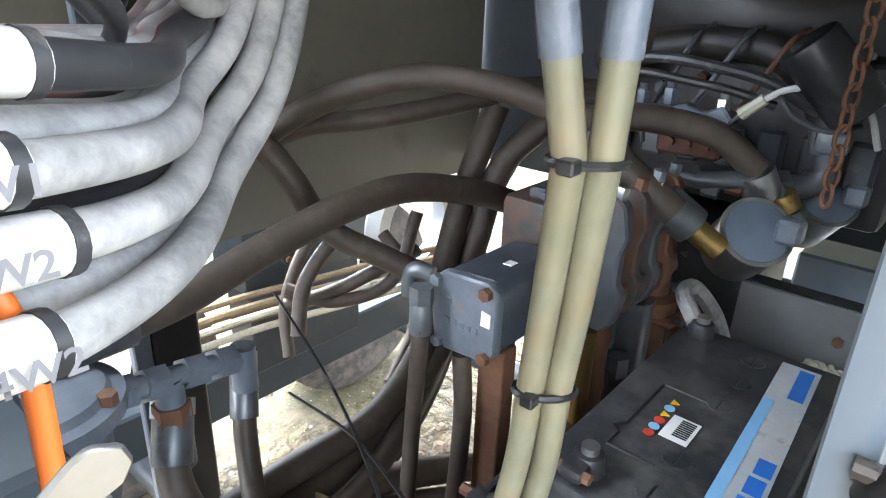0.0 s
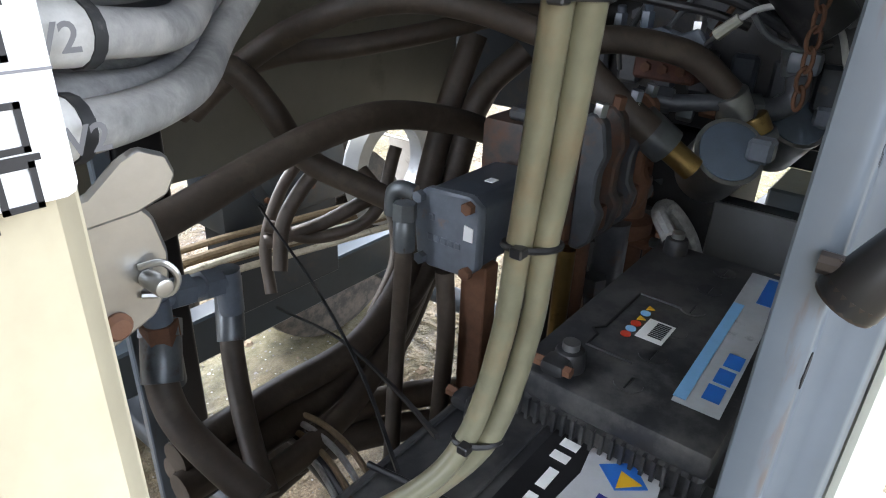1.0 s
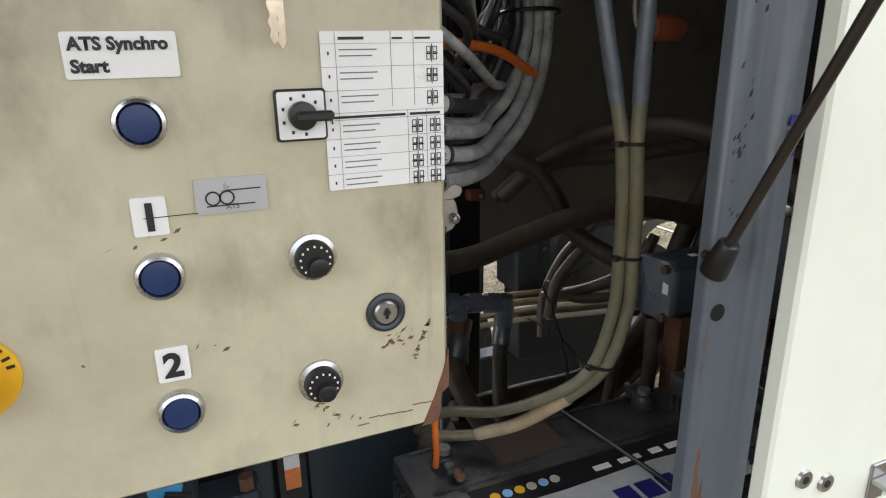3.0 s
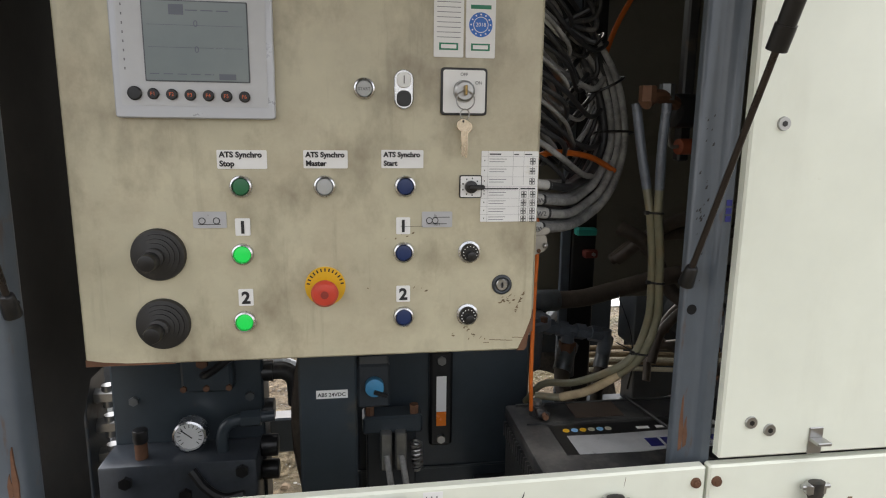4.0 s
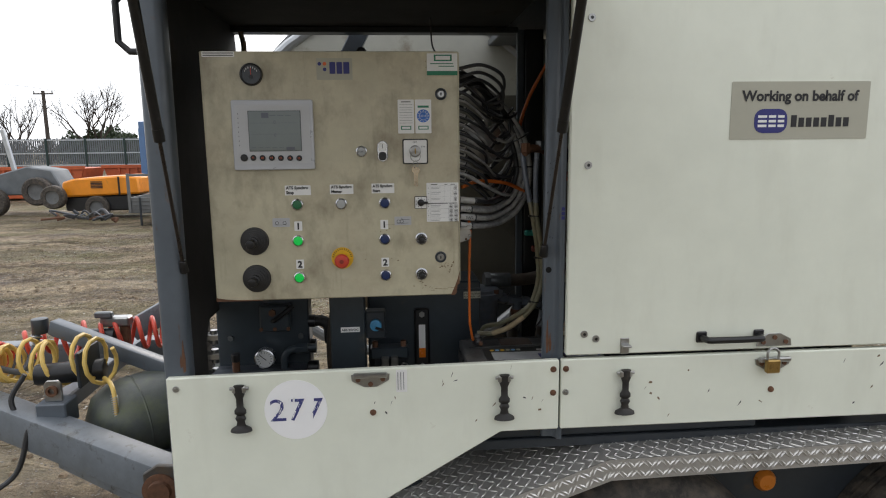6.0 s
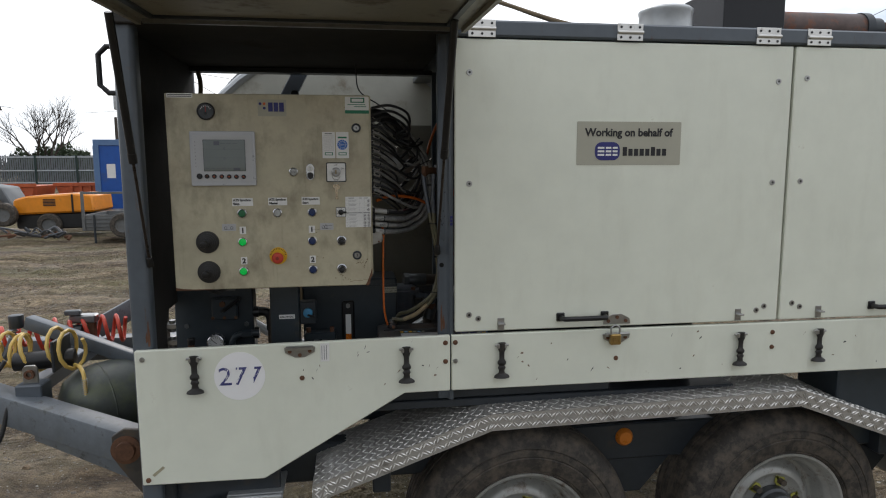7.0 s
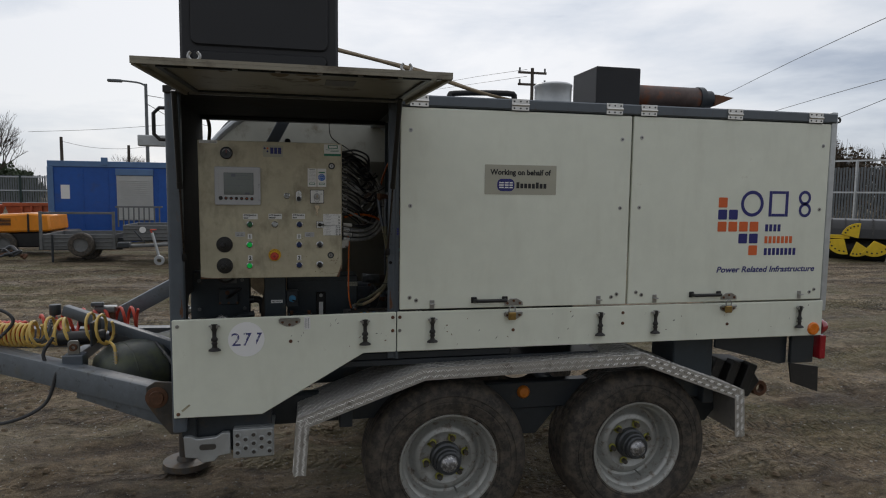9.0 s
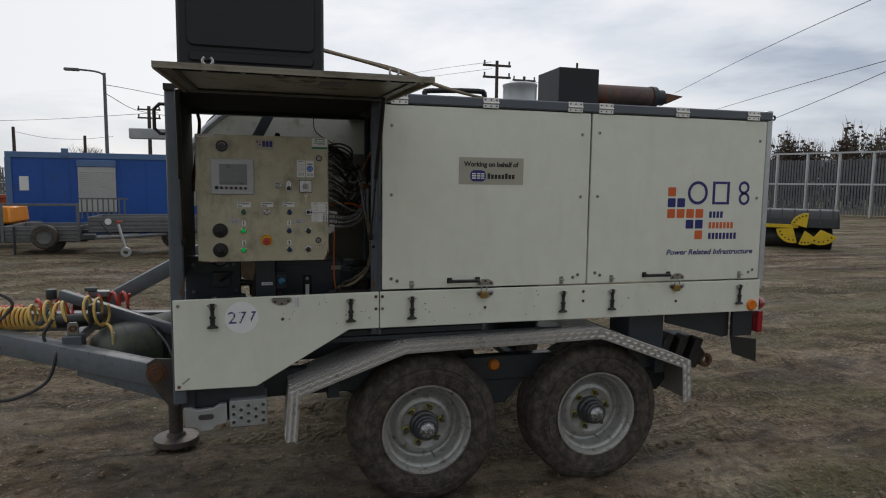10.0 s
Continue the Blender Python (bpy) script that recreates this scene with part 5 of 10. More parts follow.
for k in range(14):
    x_ = -0.05 - 1.2 * rub.random()
    y_, z_ = 0.245 - (x_ + 0.02) * 0.526, 0.685 - (x_ + 0.02) * 0.120
    w_ = rub.uniform(0.004, 0.013)
    part("paint_chip", box((x_, y_ - 0.050, z_ - 0.03 + 0.07 * rub.random()), (x_ + w_, y_ - 0.047, z_ - 0.022 + 0.07 * rub.random()), turn=Matrix.Rotation(radians(-27.8), 4, "Z")), M_RUST if k % 3 else M_DARKGREY, leg, smooth=0)
for k, pts in enumerate(([(-1.3, 0.8, 1.02), (-1.0, 0.74, 1.06), (-0.88, 0.72, 1.0), (-0.95, 0.7, 0.9), (-1.0, 0.62, 0.84)],
                         [(-1.02, 0.6, 0.86), (-1.0, 0.5, 0.62), (-0.85, 0.45, 0.56), (-0.68, 0.5, 0.62), (-0.62, 0.52, 0.78)],
                         [(-0.66, 0.6, 0.93), (-0.70, 0.58, 0.85), (-0.66, 0.57, 0.78), (-0.58, 0.57, 0.80)],
                         [(-0.1, 0.75, 0.95), (-0.05, 0.5, 0.80), (-0.03, 0.4, 0.72), (0.05, 0.3, 0.70)],
                         [(-0.28, 0.8, 0.90), (-0.12, 0.6, 0.78), (-0.04, 0.45, 0.66), (0.04, 0.35, 0.66)])):
    solo("brake_hose", tube(pts, 0.0085, seg=8), M_CABLEDARK, "black rubber brake line at the drawbar", "hose", group="drawbar hoses")
# terminal chain of connectors on the bay's front edge
strip = thing("connector_strip", (0.03, 0.5, 0.7), "column of steel hose couplings beside the bay wall", "hose couplings")
part("strip_backing", box((0.024, 0.50, 0.72), (0.032, 0.60, 1.16), 0.002), M_DARKGREY, strip)
for i in range(6):
    z = 0.78 + 0.062 * i
    part("coupling", cyl((0.032, 0.55, z), (0.075, 0.55, z), 0.016, seg=6), M_STEEL, strip)
    part("coupling_cap", cyl((0.055, 0.55, z - 0.022), (0.055, 0.55, z + 0.022), 0.012, seg=12), M_STEEL, strip)

# ---- things on the roof ----
case = thing("storage_case", (0.37, 0.24, 2.085), "black moulded plastic storage case standing on the roof edge", "case")
cx0, cx1, cz0, cz1 = 0.03, 0.705, 2.10, 2.88
part("case_shell", prism(round_rect(cx0, cz0, cx1, cz1, 0.03), "Y", 0.16, 0.34, bevel=0.012), M_CASE, case)
part("case_rib", prism(round_rect(cx0 + 0.05, 2.215, cx1 - 0.05, 2.262, 0.02), "Y", 0.150, 0.1605, bevel=0.006), M_CASE, case)
part("case_face", prism(round_rect(cx0 + 0.045, 2.285, cx1 - 0.045, cz1 - 0.04, 0.03), "Y", 0.150, 0.1605, bevel=0.006), M_CASE, case)
part("case_foot", box((cx0 + 0.03, 0.18, 2.085), (cx1 - 0.03, 0.32, 2.101), 0.004), M_CASE, case)
part("case_handle", tube([(0.27, 0.155, 2.14), (0.28, 0.125, 2.175), (0.29, 0.12, 2.18), (0.44, 0.12, 2.18), (0.45, 0.125, 2.175), (0.46, 0.155, 2.14)], 0.011, seg=10, steps=4), M_BLACK, case)
lt = part("case_latch", box((0.52, 0.145, 2.125), (0.63, 0.16, 2.165), 0.006), M_SILVER, case)
part("latch_slot", box((0.55, 0.142, 2.135), (0.60, 0.1455, 2.15), 0.002), M_BLACK, lt)
part("case_catch", tube([(0.115, 0.15, 2.13), (0.10, 0.14, 2.155), (0.105, 0.14, 2.175)], 0.006, seg=8), M_SILVER, case)
part("case_catch", tube([(0.115, 0.15, 2.13), (0.13, 0.14, 2.155), (0.125, 0.14, 2.175)], 0.006, seg=8), M_SILVER, case)
solo("filter_housing", lathe([(0.0, 0.155), (0.09, 0.153), (0.10, 0.145), (0.10, 0.135), (0.097, 0.13), (0.097, 0.03), (0.10, 0.025), (0.10, 0.0), (0.0, 0.0)], (1.84, 0.40, 2.085), "Z", seg=36), M_GALV,
     "round galvanised air filter housing on the roof", "air filter")
solo("intake_box", prism([(2.12, 2.085), (2.385, 2.085), (2.385, 2.362), (2.12, 2.362)], "Y", 0.47, 0.78, bevel=0.004), M_CASE, "square black intake box on the trailer roof", "intake box")
ex = thing("exhaust_silencer", (2.72, 0.62, 2.085), "rusty cylindrical exhaust silencer lying on the roof", "exhaust")
part("silencer_shell", cyl((2.40, 0.62, 2.235), (2.84, 0.62, 2.235), 0.064, seg=32, bevel=0.006), mat("rust_stained_exhaust", (0.12, 0.085, 0.075), 0.6, metal=0.3, vary=0.3, grain=18, dirt=(0.30, 0.09, 0.03), dirt_amount=0.5, dirt_scale=7), ex)
part("clamp_band", cyl((2.835, 0.62, 2.235), (2.87, 0.62, 2.235), 0.069, seg=32), M_DARKGREY, ex)
part("tail_pipe", cyl((2.87, 0.62, 2.235), (2.93, 0.62, 2.235), 0.05, seg=24), M_DARKGREY, ex)
part("rain_tip", prism([(2.93, 2.19), (3.06, 2.245), (2.93, 2.26)], "Y", 0.57, 0.67, bevel=0.004), M_RUST, ex)
part("silencer_saddle", box((2.45, 0.56, 2.085), (2.50, 0.68, 2.175), 0.003), M_RUST, ex)
part("silencer_saddle", box((2.75, 0.56, 2.085), (2.80, 0.68, 2.175), 0.003), M_RUST, ex)
solo("roof_pipe", tube([(1.35, 0.70, 2.085), (1.35, 0.70, 2.19), (1.38, 0.70, 2.215), (1.66, 0.62, 2.215), (1.70, 0.62, 2.19), (1.70, 0.62, 2.085)], 0.016, seg=12, steps=3), M_BLACK, "black bent pipe on the roof", "pipe")
solo("winch_drum_cover", prism([(0.55 + 0.62 * math.cos(radians(a)), 1.55 + 0.62 * math.sin(radians(a)) + 0.1) for a in range(20, 161, 10)], "Y", 1.28, 1.6, bevel=0.01), M_DARKGREY,
     "rounded dark cover over the winch drum", "cover")
for k in range(5):
    y = 0.40 + 0.03 * k
    pts = [(0.62, y + 0.35, 2.44 + 0.01 * k), (0.90, y + 0.15, 2.345 + 0.008 * k), (1.15, y, 2.255 + 0.01 * k), (1.42, y - 0.03, 2.175 + 0.008 * k), (1.70, y - 0.04, 2.125 + 0.004 * k), (1.95, y, 2.095)]
    solo("roof_rope", tube(pts, 0.0075, seg=8), M_ROPEDARK, "frayed winch rope lying over the roof", "rope", group="roof ropes")
# lashing eye on the rear post
part("lashing_eye", lathe([(0.008, -0.004), (0.016, -0.004), (0.016, 0.004), (0.008, 0.004), (0.008, -0.004)], (3.272, 0.02, 2.062), "Y", seg=16), M_BLACK, trailer)
# lamp bracket on the front of the trailer
solo("side_lamp_bracket", box((-0.33, 0.95, 1.895), (0.0, 1.0, 1.955), 0.004), M_GALV, "grey steel bracket with a lamp at the front", "bracket")

solo("hanging_cord", tube([(0.062, 0.75, 2.03), (0.068, 0.75, 1.95), (0.033, 0.75, 1.684), (0.029, 0.75, 1.60)], 0.009, seg=8), M_ROPEDARK, "frayed brown cord hanging behind the cabinet", "cord")
solo("thin_wire", tube([(0.678, 0.55, 2.04), (0.684, 0.55, 1.954), (0.714, 0.55, 1.918), (0.751, 0.55, 1.897), (0.801, 0.50, 1.857)], 0.0025, seg=6), M_CABLEDARK, "thin black wire curling down from the roof", "wire")
# big reel flange behind the bay
M_REELPAINT = mat("weathered_reel_paint", (0.46, 0.46, 0.40), 0.55, vary=0.12, grain=6, dirt=(0.25, 0.21, 0.15), dirt_amount=0.35, dirt_scale=5)
reel = thing("cable_reel", (0.60, 1.15, 0.72), "white steel winch reel with a tubular rim", "winch reel")
rim_pts = [(0.60 + 0.74 * math.cos(radians(a)), 1.24, 1.48 + 0.74 * math.sin(radians(a))) for a in range(0, 361, 8)]
part("reel_rim", tube(rim_pts, 0.022, seg=10, steps=1, smooth=False), M_GALV, reel)
part("reel_flange", prism([(0.60 + 0.735 * math.cos(radians(a)), 1.50 + 0.715 * math.sin(radians(a))) for a in range(0, 181, 6)], "Y", 1.24, 1.248), M_REELPAINT, reel)
part("reel_core", cyl((0.60, 1.26, 1.48), (0.60, 1.6, 1.48), 0.56, seg=48), M_ROPEDARK, reel)
part("reel_stand", box((0.55, 1.27, 0.66), (0.65, 1.33, 1.30), 0.004), M_BLUEGREY, reel)
part("inner_stay", box((0.40, 0.90, 1.85), (0.46, 0.94, 2.2), 0.003, turn=Matrix.Rotation(radians(28), 4, "Y")), M_BLUEGREY, trailer)

# ---- control panel in the bay ----
CPY = 0.0835
cpn = thing("control_panel", (0.41, 0.18, 1.05), "worn cream steel control cabinet with buttons, joysticks and a display", "control panel")
cab = part("cabinet", prism([(0.108, 1.276), (0.700, 1.276), (0.7035, 1.281), (0.706, 1.300), (0.712, 1.305), (0.712, 1.874), (0.106, 1.874)], "Y", CPY, 0.35, bevel=0.0025), M_CREAM, cpn, "scuffed cream cabinet with rust at its edges")
part("cabinet_edge", box((0.712, 0.095, 1.31), (0.716, 0.107, 1.874), 0.001), M_CREAM, cab)
part("chipped_corner", prism([(0.690, 1.2755), (0.7005, 1.2755), (0.7045, 1.281), (0.7065, 1.3), (0.7125, 1.305), (0.7125, 1.336), (0.7075, 1.318), (0.701, 1.300)], "Y", CPY - 0.0004, CPY + 0.003), M_RUST, cab)
part("rust_edge", prism([(0.108, 1.2755), (0.22, 1.2755), (0.21, 1.2775), (0.16, 1.2785), (0.13, 1.281), (0.108, 1.285)], "Y", CPY - 0.0004, CPY + 0.002), M_RUST, cab)
part("mast", box((0.362, 0.285, 0.66), (0.462, 0.345, 1.275), 0.004), M_TANK, cpn, "slate-blue mast under the cabinet")
part("mast_bracket", box((0.30, 0.351, 1.30), (0.52, 0.356, 1.80), 0.002), M_TANK, cpn)


def plate(name, x0, z0, x1, z1, material, label="", r=0.0015, t=0.001, parent=None):
    return part(name, prism(round_rect(x0, z0, x1, z1, r, 3), "Y", CPY - 0.0003 - t, CPY - 0.0003), material, parent or cpn, label, smooth=20)


def push_button(x, z, cap, r=0.0145, label=""):
    b = part("push_button", lathe([(r * 0.74, -0.0045), (r * 0.80, -0.0075), (r * 0.94, -0.0065), (r, -0.003), (r, 0.0), (r * 0.74, 0.0)], (x, CPY, z), "Y", seg=32), M_CHROME, cpn, label)
    part("button_cap", lathe([(0.0, -0.0065), (r * 0.5, -0.0064), (r * 0.70, -0.0058), (r * 0.735, -0.0045), (r * 0.735, 0.0)], (x, CPY, z), "Y", seg=32), cap, b)
    return b


push_button(0.316, 1.513, M_BUTTONGREEN, label="round green push button with a metal bezel")
push_button(0.422, 1.513, M_BUTTONGREY, label="round grey push button with a metal bezel")
push_button(0.528, 1.513, M_BUTTONBLUE, label="round dark blue push button")
push_button(0.314, 1.424, M_LED_GREEN, label="lit green push button")
push_button(0.313, 1.332, M_LED_GREEN, label="lit green push button")
push_button(0.526, 1.423, M_BUTTONBLUE, label="round dark blue push button")
push_button(0.526, 1.332, M_BUTTONBLUE, label="round dark blue push button")
sb = push_button(0.475, 1.639, M_BUTTONGREY, 0.0140, "grey start button")
lettering("START", 0.475, 1.6365, 0.0042, CPY - 0.0063, M_INK, sb, align="CENTER", width=0.0155)
for x, z in ((0.617, 1.422), (0.616, 1.332)):
    k = part("dial_knob", lathe([(0.0125, -0.004), (0.0155, -0.003), (0.0155, 0.0), (0.0, 0.0)], (x, CPY, z), "Y", seg=32), M_CHROME, cpn, "black dial knob in a metal ring")
    part("dial", lathe([(0.0, -0.011), (0.0115, -0.0105), (0.0125, -0.009), (0.0125, 0.0)], (x, CPY, z), "Y", seg=32), M_BLACK, k)
    for i in range(11):
        a = radians(-45 + 27 * i)
        part("dial_mark", box((x + 0.0095 * math.cos(a) - 0.0006, CPY - 0.0115, z + 0.0095 * math.sin(a) - 0.0006), (x + 0.0095 * math.cos(a) + 0.0006, CPY - 0.0105, z + 0.0095 * math.sin(a) + 0.0006)), M_PAPER, k)
    part("dial_grip", cyl((x + 0.0015, CPY - 0.010, z - 0.0035), (x + 0.0015, CPY - 0.016, z - 0.0035), 0.0062, seg=18, bevel=0.001), M_BLACK, k)
for x, z in ((0.670, 1.774), (0.665, 1.374)):
    k = part("cam_lock", lathe([(0.0095, -0.002), (0.0115, -0.003), (0.0140, -0.002), (0.0145, 0.0), (0.0, 0.0)], (x, CPY, z), "Y", seg=32), M_DARKGREY, cpn, "dark metal cam lock")
    part("lock_core", lathe([(0.0, -0.0005), (0.0025, -0.0005), (0.003, -0.003), (0.0075, -0.003), (0.0095, -0.001), (0.0095, 0.0)], (x, CPY, z), "Y", seg=24), M_STEEL, k)
    part("lock_slot", box((x - 0.0012, CPY - 0.0035, z - 0.004), (x + 0.0012, CPY - 0.003, z + 0.004)), M_BLACK, k)
for x, z in ((0.209, 1.425), (0.209, 1.332)):
    prof = [(0.0, -0.030), (0.009, -0.030), (0.0125, -0.028), (0.0125, -0.020), (0.018, -0.019), (0.018, -0.0165), (0.023, -0.0155), (0.023, -0.0125), (0.028, -0.0115), (0.028, -0.008), (0.033, -0.007), (0.0345, -0.002), (0.0345, 0.0)]
    j = part("joystick", lathe(prof, (x, CPY, z), "Y", seg=40), M_RUBBER, cpn, "black rubber-booted joystick")
    part("joystick_stub", cyl((x - 0.002, CPY - 0.028, z - 0.002), (x - 0.003, CPY - 0.046, z - 0.003), 0.0115, r2=0.0105, seg=24, bevel=0.0015), M_BLACK, j)
e = part("emergency_stop", lathe([(0.0, -0.0025), (0.027, -0.0025), (0.027, 0.0), (0.0, 0.0)], (0.420, CPY, 1.378), "Y", seg=40), M_YELLOW, cpn, "red mushroom emergency stop on a yellow disc")
part("stop_button", lathe([(0.0, -0.034), (0.006, -0.0345), (0.014, -0.033), (0.0175, -0.029), (0.0180, -0.025), (0.0165, -0.021), (0.011, -0.018), (0.010, -0.002)], (0.420, CPY, 1.374), "Y", seg=40), M_RED, e)
part("stop_mark", cyl((0.420, CPY - 0.0345, 1.374), (0.420, CPY - 0.0352, 1.374), 0.0052, seg=16), mat("faded_red_mark", (0.25, 0.03, 0.02), 0.5), e)
for i in range(13):
    a = radians(10 + 160 * i / 12)
    m = box((-0.0009, -0.0004, -0.0022), (0.0009, 0.0, 0.0022))
    bmesh.ops.transform(m, matrix=Matrix.Translation((0.420 + 0.0228 * math.cos(a), CPY - 0.0026, 1.378 + 0.0228 * math.sin(a))) @ Matrix.Rotation(-(a - math.pi / 2), 4, "Y"), verts=m.verts)
    part("print_bar", m, M_INK, e)
g = part("round_gauge", lathe([(0.0215, -0.004), (0.0225, -0.008), (0.0255, -0.007), (0.0265, 0.0), (0.0, 0.0)], (0.223, CPY, 1.821), "Y", seg=40), M_BLACK, cpn, "small round black gauge")
part("gauge_face", cyl((0.223, CPY - 0.001, 1.821), (0.223, CPY - 0.004, 1.821), 0.0215, seg=32), M_GREYHUB, g)
bm = bmesh.new()
for i in range(7):
    a = radians(30 + 20 * i)
    box((0.223 + 0.016 * math.cos(a) - 0.0007, CPY - 0.0048, 1.821 + 0.016 * math.sin(a) - 0.002), (0.223 + 0.016 * math.cos(a) + 0.0007, CPY - 0.0042, 1.821 + 0.016 * math.sin(a) + 0.002), bm=bm)
part("gauge_scale", bm, M_PAPER, g, smooth=0)
part("gauge_needle", box((0.2222, CPY - 0.0052, 1.818), (0.2236, CPY - 0.0046, 1.836)), M_RED, g)
part("gauge_hub", cyl((0.223, CPY - 0.004, 1.815), (0.223, CPY - 0.0058, 1.815), 0.005, seg=14), M_BLACK, g)

# display
d = part("display_unit", prism(round_rect(0.1735, 1.598, 0.3635, 1.762, 0.004, 3), "Y", CPY - 0.010, CPY, bevel=0.0015), M_SILVER, cpn, "silver operator display with a grey screen and round keys")
part("display_fascia", prism(round_rect(0.182, 1.613, 0.355, 1.750, 0.002, 3), "Y", CPY - 0.0108, CPY - 0.0101), mat("pale_grey_fascia", (0.5, 0.51, 0.52), 0.4, vary=0.05), d)
part("screen_frame", prism(round_rect(0.2115, 1.642, 0.3345, 1.737, 0.001, 2), "Y", CPY - 0.0114, CPY - 0.0108), M_GREYHUB, d)
part("screen", prism(round_rect(0.213, 1.6435, 0.333, 1.7355, 0.001, 2), "Y", CPY - 0.0119, CPY - 0.0114), M_LCD, d)
SY = CPY - 0.0120
bars([(0.243, 1.720, 0.260, 1.732), (0.298, 1.645, 0.318, 1.652)], SY, M_LCDDARK, d, "screen_block", 0.0003)
bars([(0.217 + 0.016 * i, 1.6505, 0.228 + 0.016 * i, 1.6515) for i in range(5)] + [(0.262 + 0.018 * i, 1.725, 0.276 + 0.018 * i, 1.7262) for i in range(3)] + [(0.217, 1.708, 0.328, 1.7085), (0.217, 1.682, 0.328, 1.6825)], SY, M_LCDDARK, d, "screen_line", 0.0002)
lettering("0", 0.2705, 1.7065, 0.008, SY, M_LCDDARK, d, name="screen_digit", depth=0.0003)
lettering("0", 0.2705, 1.6765, 0.008, SY, M_LCDDARK, d, name="screen_digit", depth=0.0003)
for i, txt in enumerate(("", "F1", "F2", "F3", "F4", "F5", "F6")):
    x = 0.198 + 0.0215 * i
    r = 0.0085 if i == 0 else 0.0068
    k = part("display_key", lathe([(0.0, -0.0145), (r * 0.8, -0.0143), (r, -0.0128), (r, -0.0105)], (x, CPY, 1.6275 - 0.0004 * i), "Y", seg=24), M_BLACK, d)
    if txt:
        lettering(txt, x, 1.6255 - 0.0004 * i, 0.0045, CPY - 0.0146, M_ORANGE, d, align="CENTER", name="key_print", depth=0.0002)
bars([(0.188, 1.655 + 0.0105 * i, 0.1895, 1.658 + 0.0105 * i) for i in range(8)], CPY - 0.0108, M_GREYINK, d, "fascia_mark", 0.0002)
# dual switch, key switch, selector
s = part("double_switch", prism(round_rect(0.5135, 1.614, 0.5385, 1.664, 0.0124, 6), "Y", CPY - 0.006, CPY, bevel=0.0012), M_CHROME, cpn, "oval double push switch, white over black")
part("switch_cap", prism(round_rect(0.5165, 1.6405, 0.5355, 1.661, 0.008, 5), "Y", CPY - 0.0085, CPY - 0.006, bevel=0.001), M_PAPER, s)
part("switch_cap", prism(round_rect(0.5165, 1.617, 0.5355, 1.6375, 0.008, 5), "Y", CPY - 0.0085, CPY - 0.006, bevel=0.001), M_BLACK, s)
bars([(0.5255, 1.646, 0.5265, 1.656)], CPY - 0.0086, M_INK, s, "switch_mark")
k = part("key_switch", prism(round_rect(0.5745, 1.607, 0.6365, 1.668, 0.004, 3), "Y", CPY - 0.004, CPY, bevel=0.001), M_BLACK, cpn, "square key switch with a bunch of keys")
part("switch_plate", prism(round_rect(0.5775, 1.610, 0.6335, 1.665, 0.003, 3), "Y", CPY - 0.0052, CPY - 0.0041), M_PAPER, k)
lettering("OFF", 0.605, 1.6575, 0.0042, CPY - 0.0053, M_INK, k, align="CENTER", name="switch_print", depth=0.0003)
lettering("ON", 0.6245, 1.647, 0.0042, CPY - 0.0053, M_INK, k, align="CENTER", name="switch_print", depth=0.0003)
part("lock_barrel", lathe([(0.0, -0.014), (0.011, -0.014), (0.0135, -0.012), (0.0145, -0.0052)], (0.605, CPY, 1.638), "Y", seg=28), M_STEEL, k)
part("inserted_key", box((0.6035, CPY - 0.026, 1.632), (0.6065, CPY - 0.014, 1.645), 0.001), M_BRASS, k)
M_KEY = mat("tarnished_key_metal", (0.52, 0.44, 0.33), 0.28, metal=0.85, vary=0.3, grain=150, dirt=(0.16, 0.08, 0.04), dirt_amount=0.3, dirt_scale=120)
keys = thing("key_bunch", (0.605, CPY - 0.012, 1.55), "keys hanging on a ring from the key switch", "keys")
part("key_ring", tube([(0.605 + 0.012 * math.cos(radians(a)), CPY - 0.018, 1.626 + 0.012 * math.sin(radians(a))) for a in range(0, 361, 20)], 0.0009, seg=6, steps=1, smooth=False), M_STEEL, keys)
part("small_ring", tube([(0.605 + 0.006 * math.cos(radians(a)), CPY - 0.015, 1.608 + 0.007 * math.sin(radians(a))) for a in range(0, 361, 30)], 0.0008, seg=6, steps=1, smooth=False), M_STEEL, keys)
for dx, top in ((-0.002, 1.603), (0.003, 1.601)):
    kx = 0.605 + dx
    bow = [(kx + 0.0085 * math.cos(a), top - 0.009 + 0.0085 * math.sin(a)) for a in (2 * math.pi * q / 14 for q in range(14))]
    k_ = part("key", prism(bow, "Y", CPY - 0.014 + dx, CPY - 0.012 + dx, bevel=0.0004), M_KEY, keys)
    part("key_blade", prism([(kx + 0.0024, top - 0.016), (kx + 0.0024, top - 0.047), (kx, top - 0.050), (kx - 0.0024, top - 0.046), (kx - 0.0012, top - 0.042), (kx - 0.0026, top - 0.038), (kx - 0.0012, top - 0.034), (kx - 0.0026, top - 0.029),
                                (kx - 0.0024, top - 0.016)], "Y", CPY - 0.0138 + dx, CPY - 0.0122 + dx), M_KEY, k_)
    part("key_hole", cyl((kx, CPY - 0.0142 + dx, top - 0.004), (kx, CPY - 0.0118 + dx, top - 0.004), 0.0016, seg=10), M_BLACK, k_)
r = part("selector_switch", prism(round_rect(0.6015, 1.497, 0.6325, 1.528, 0.002, 3), "Y", CPY - 0.003, CPY, bevel=0.0008), M_BLACK, cpn, "square rotary selector with a black lever")
part("selector_plate", prism(round_rect(0.603, 1.4985, 0.631, 1.5265, 0.0015, 3), "Y", CPY - 0.0038, CPY - 0.003), M_PAPER, r)
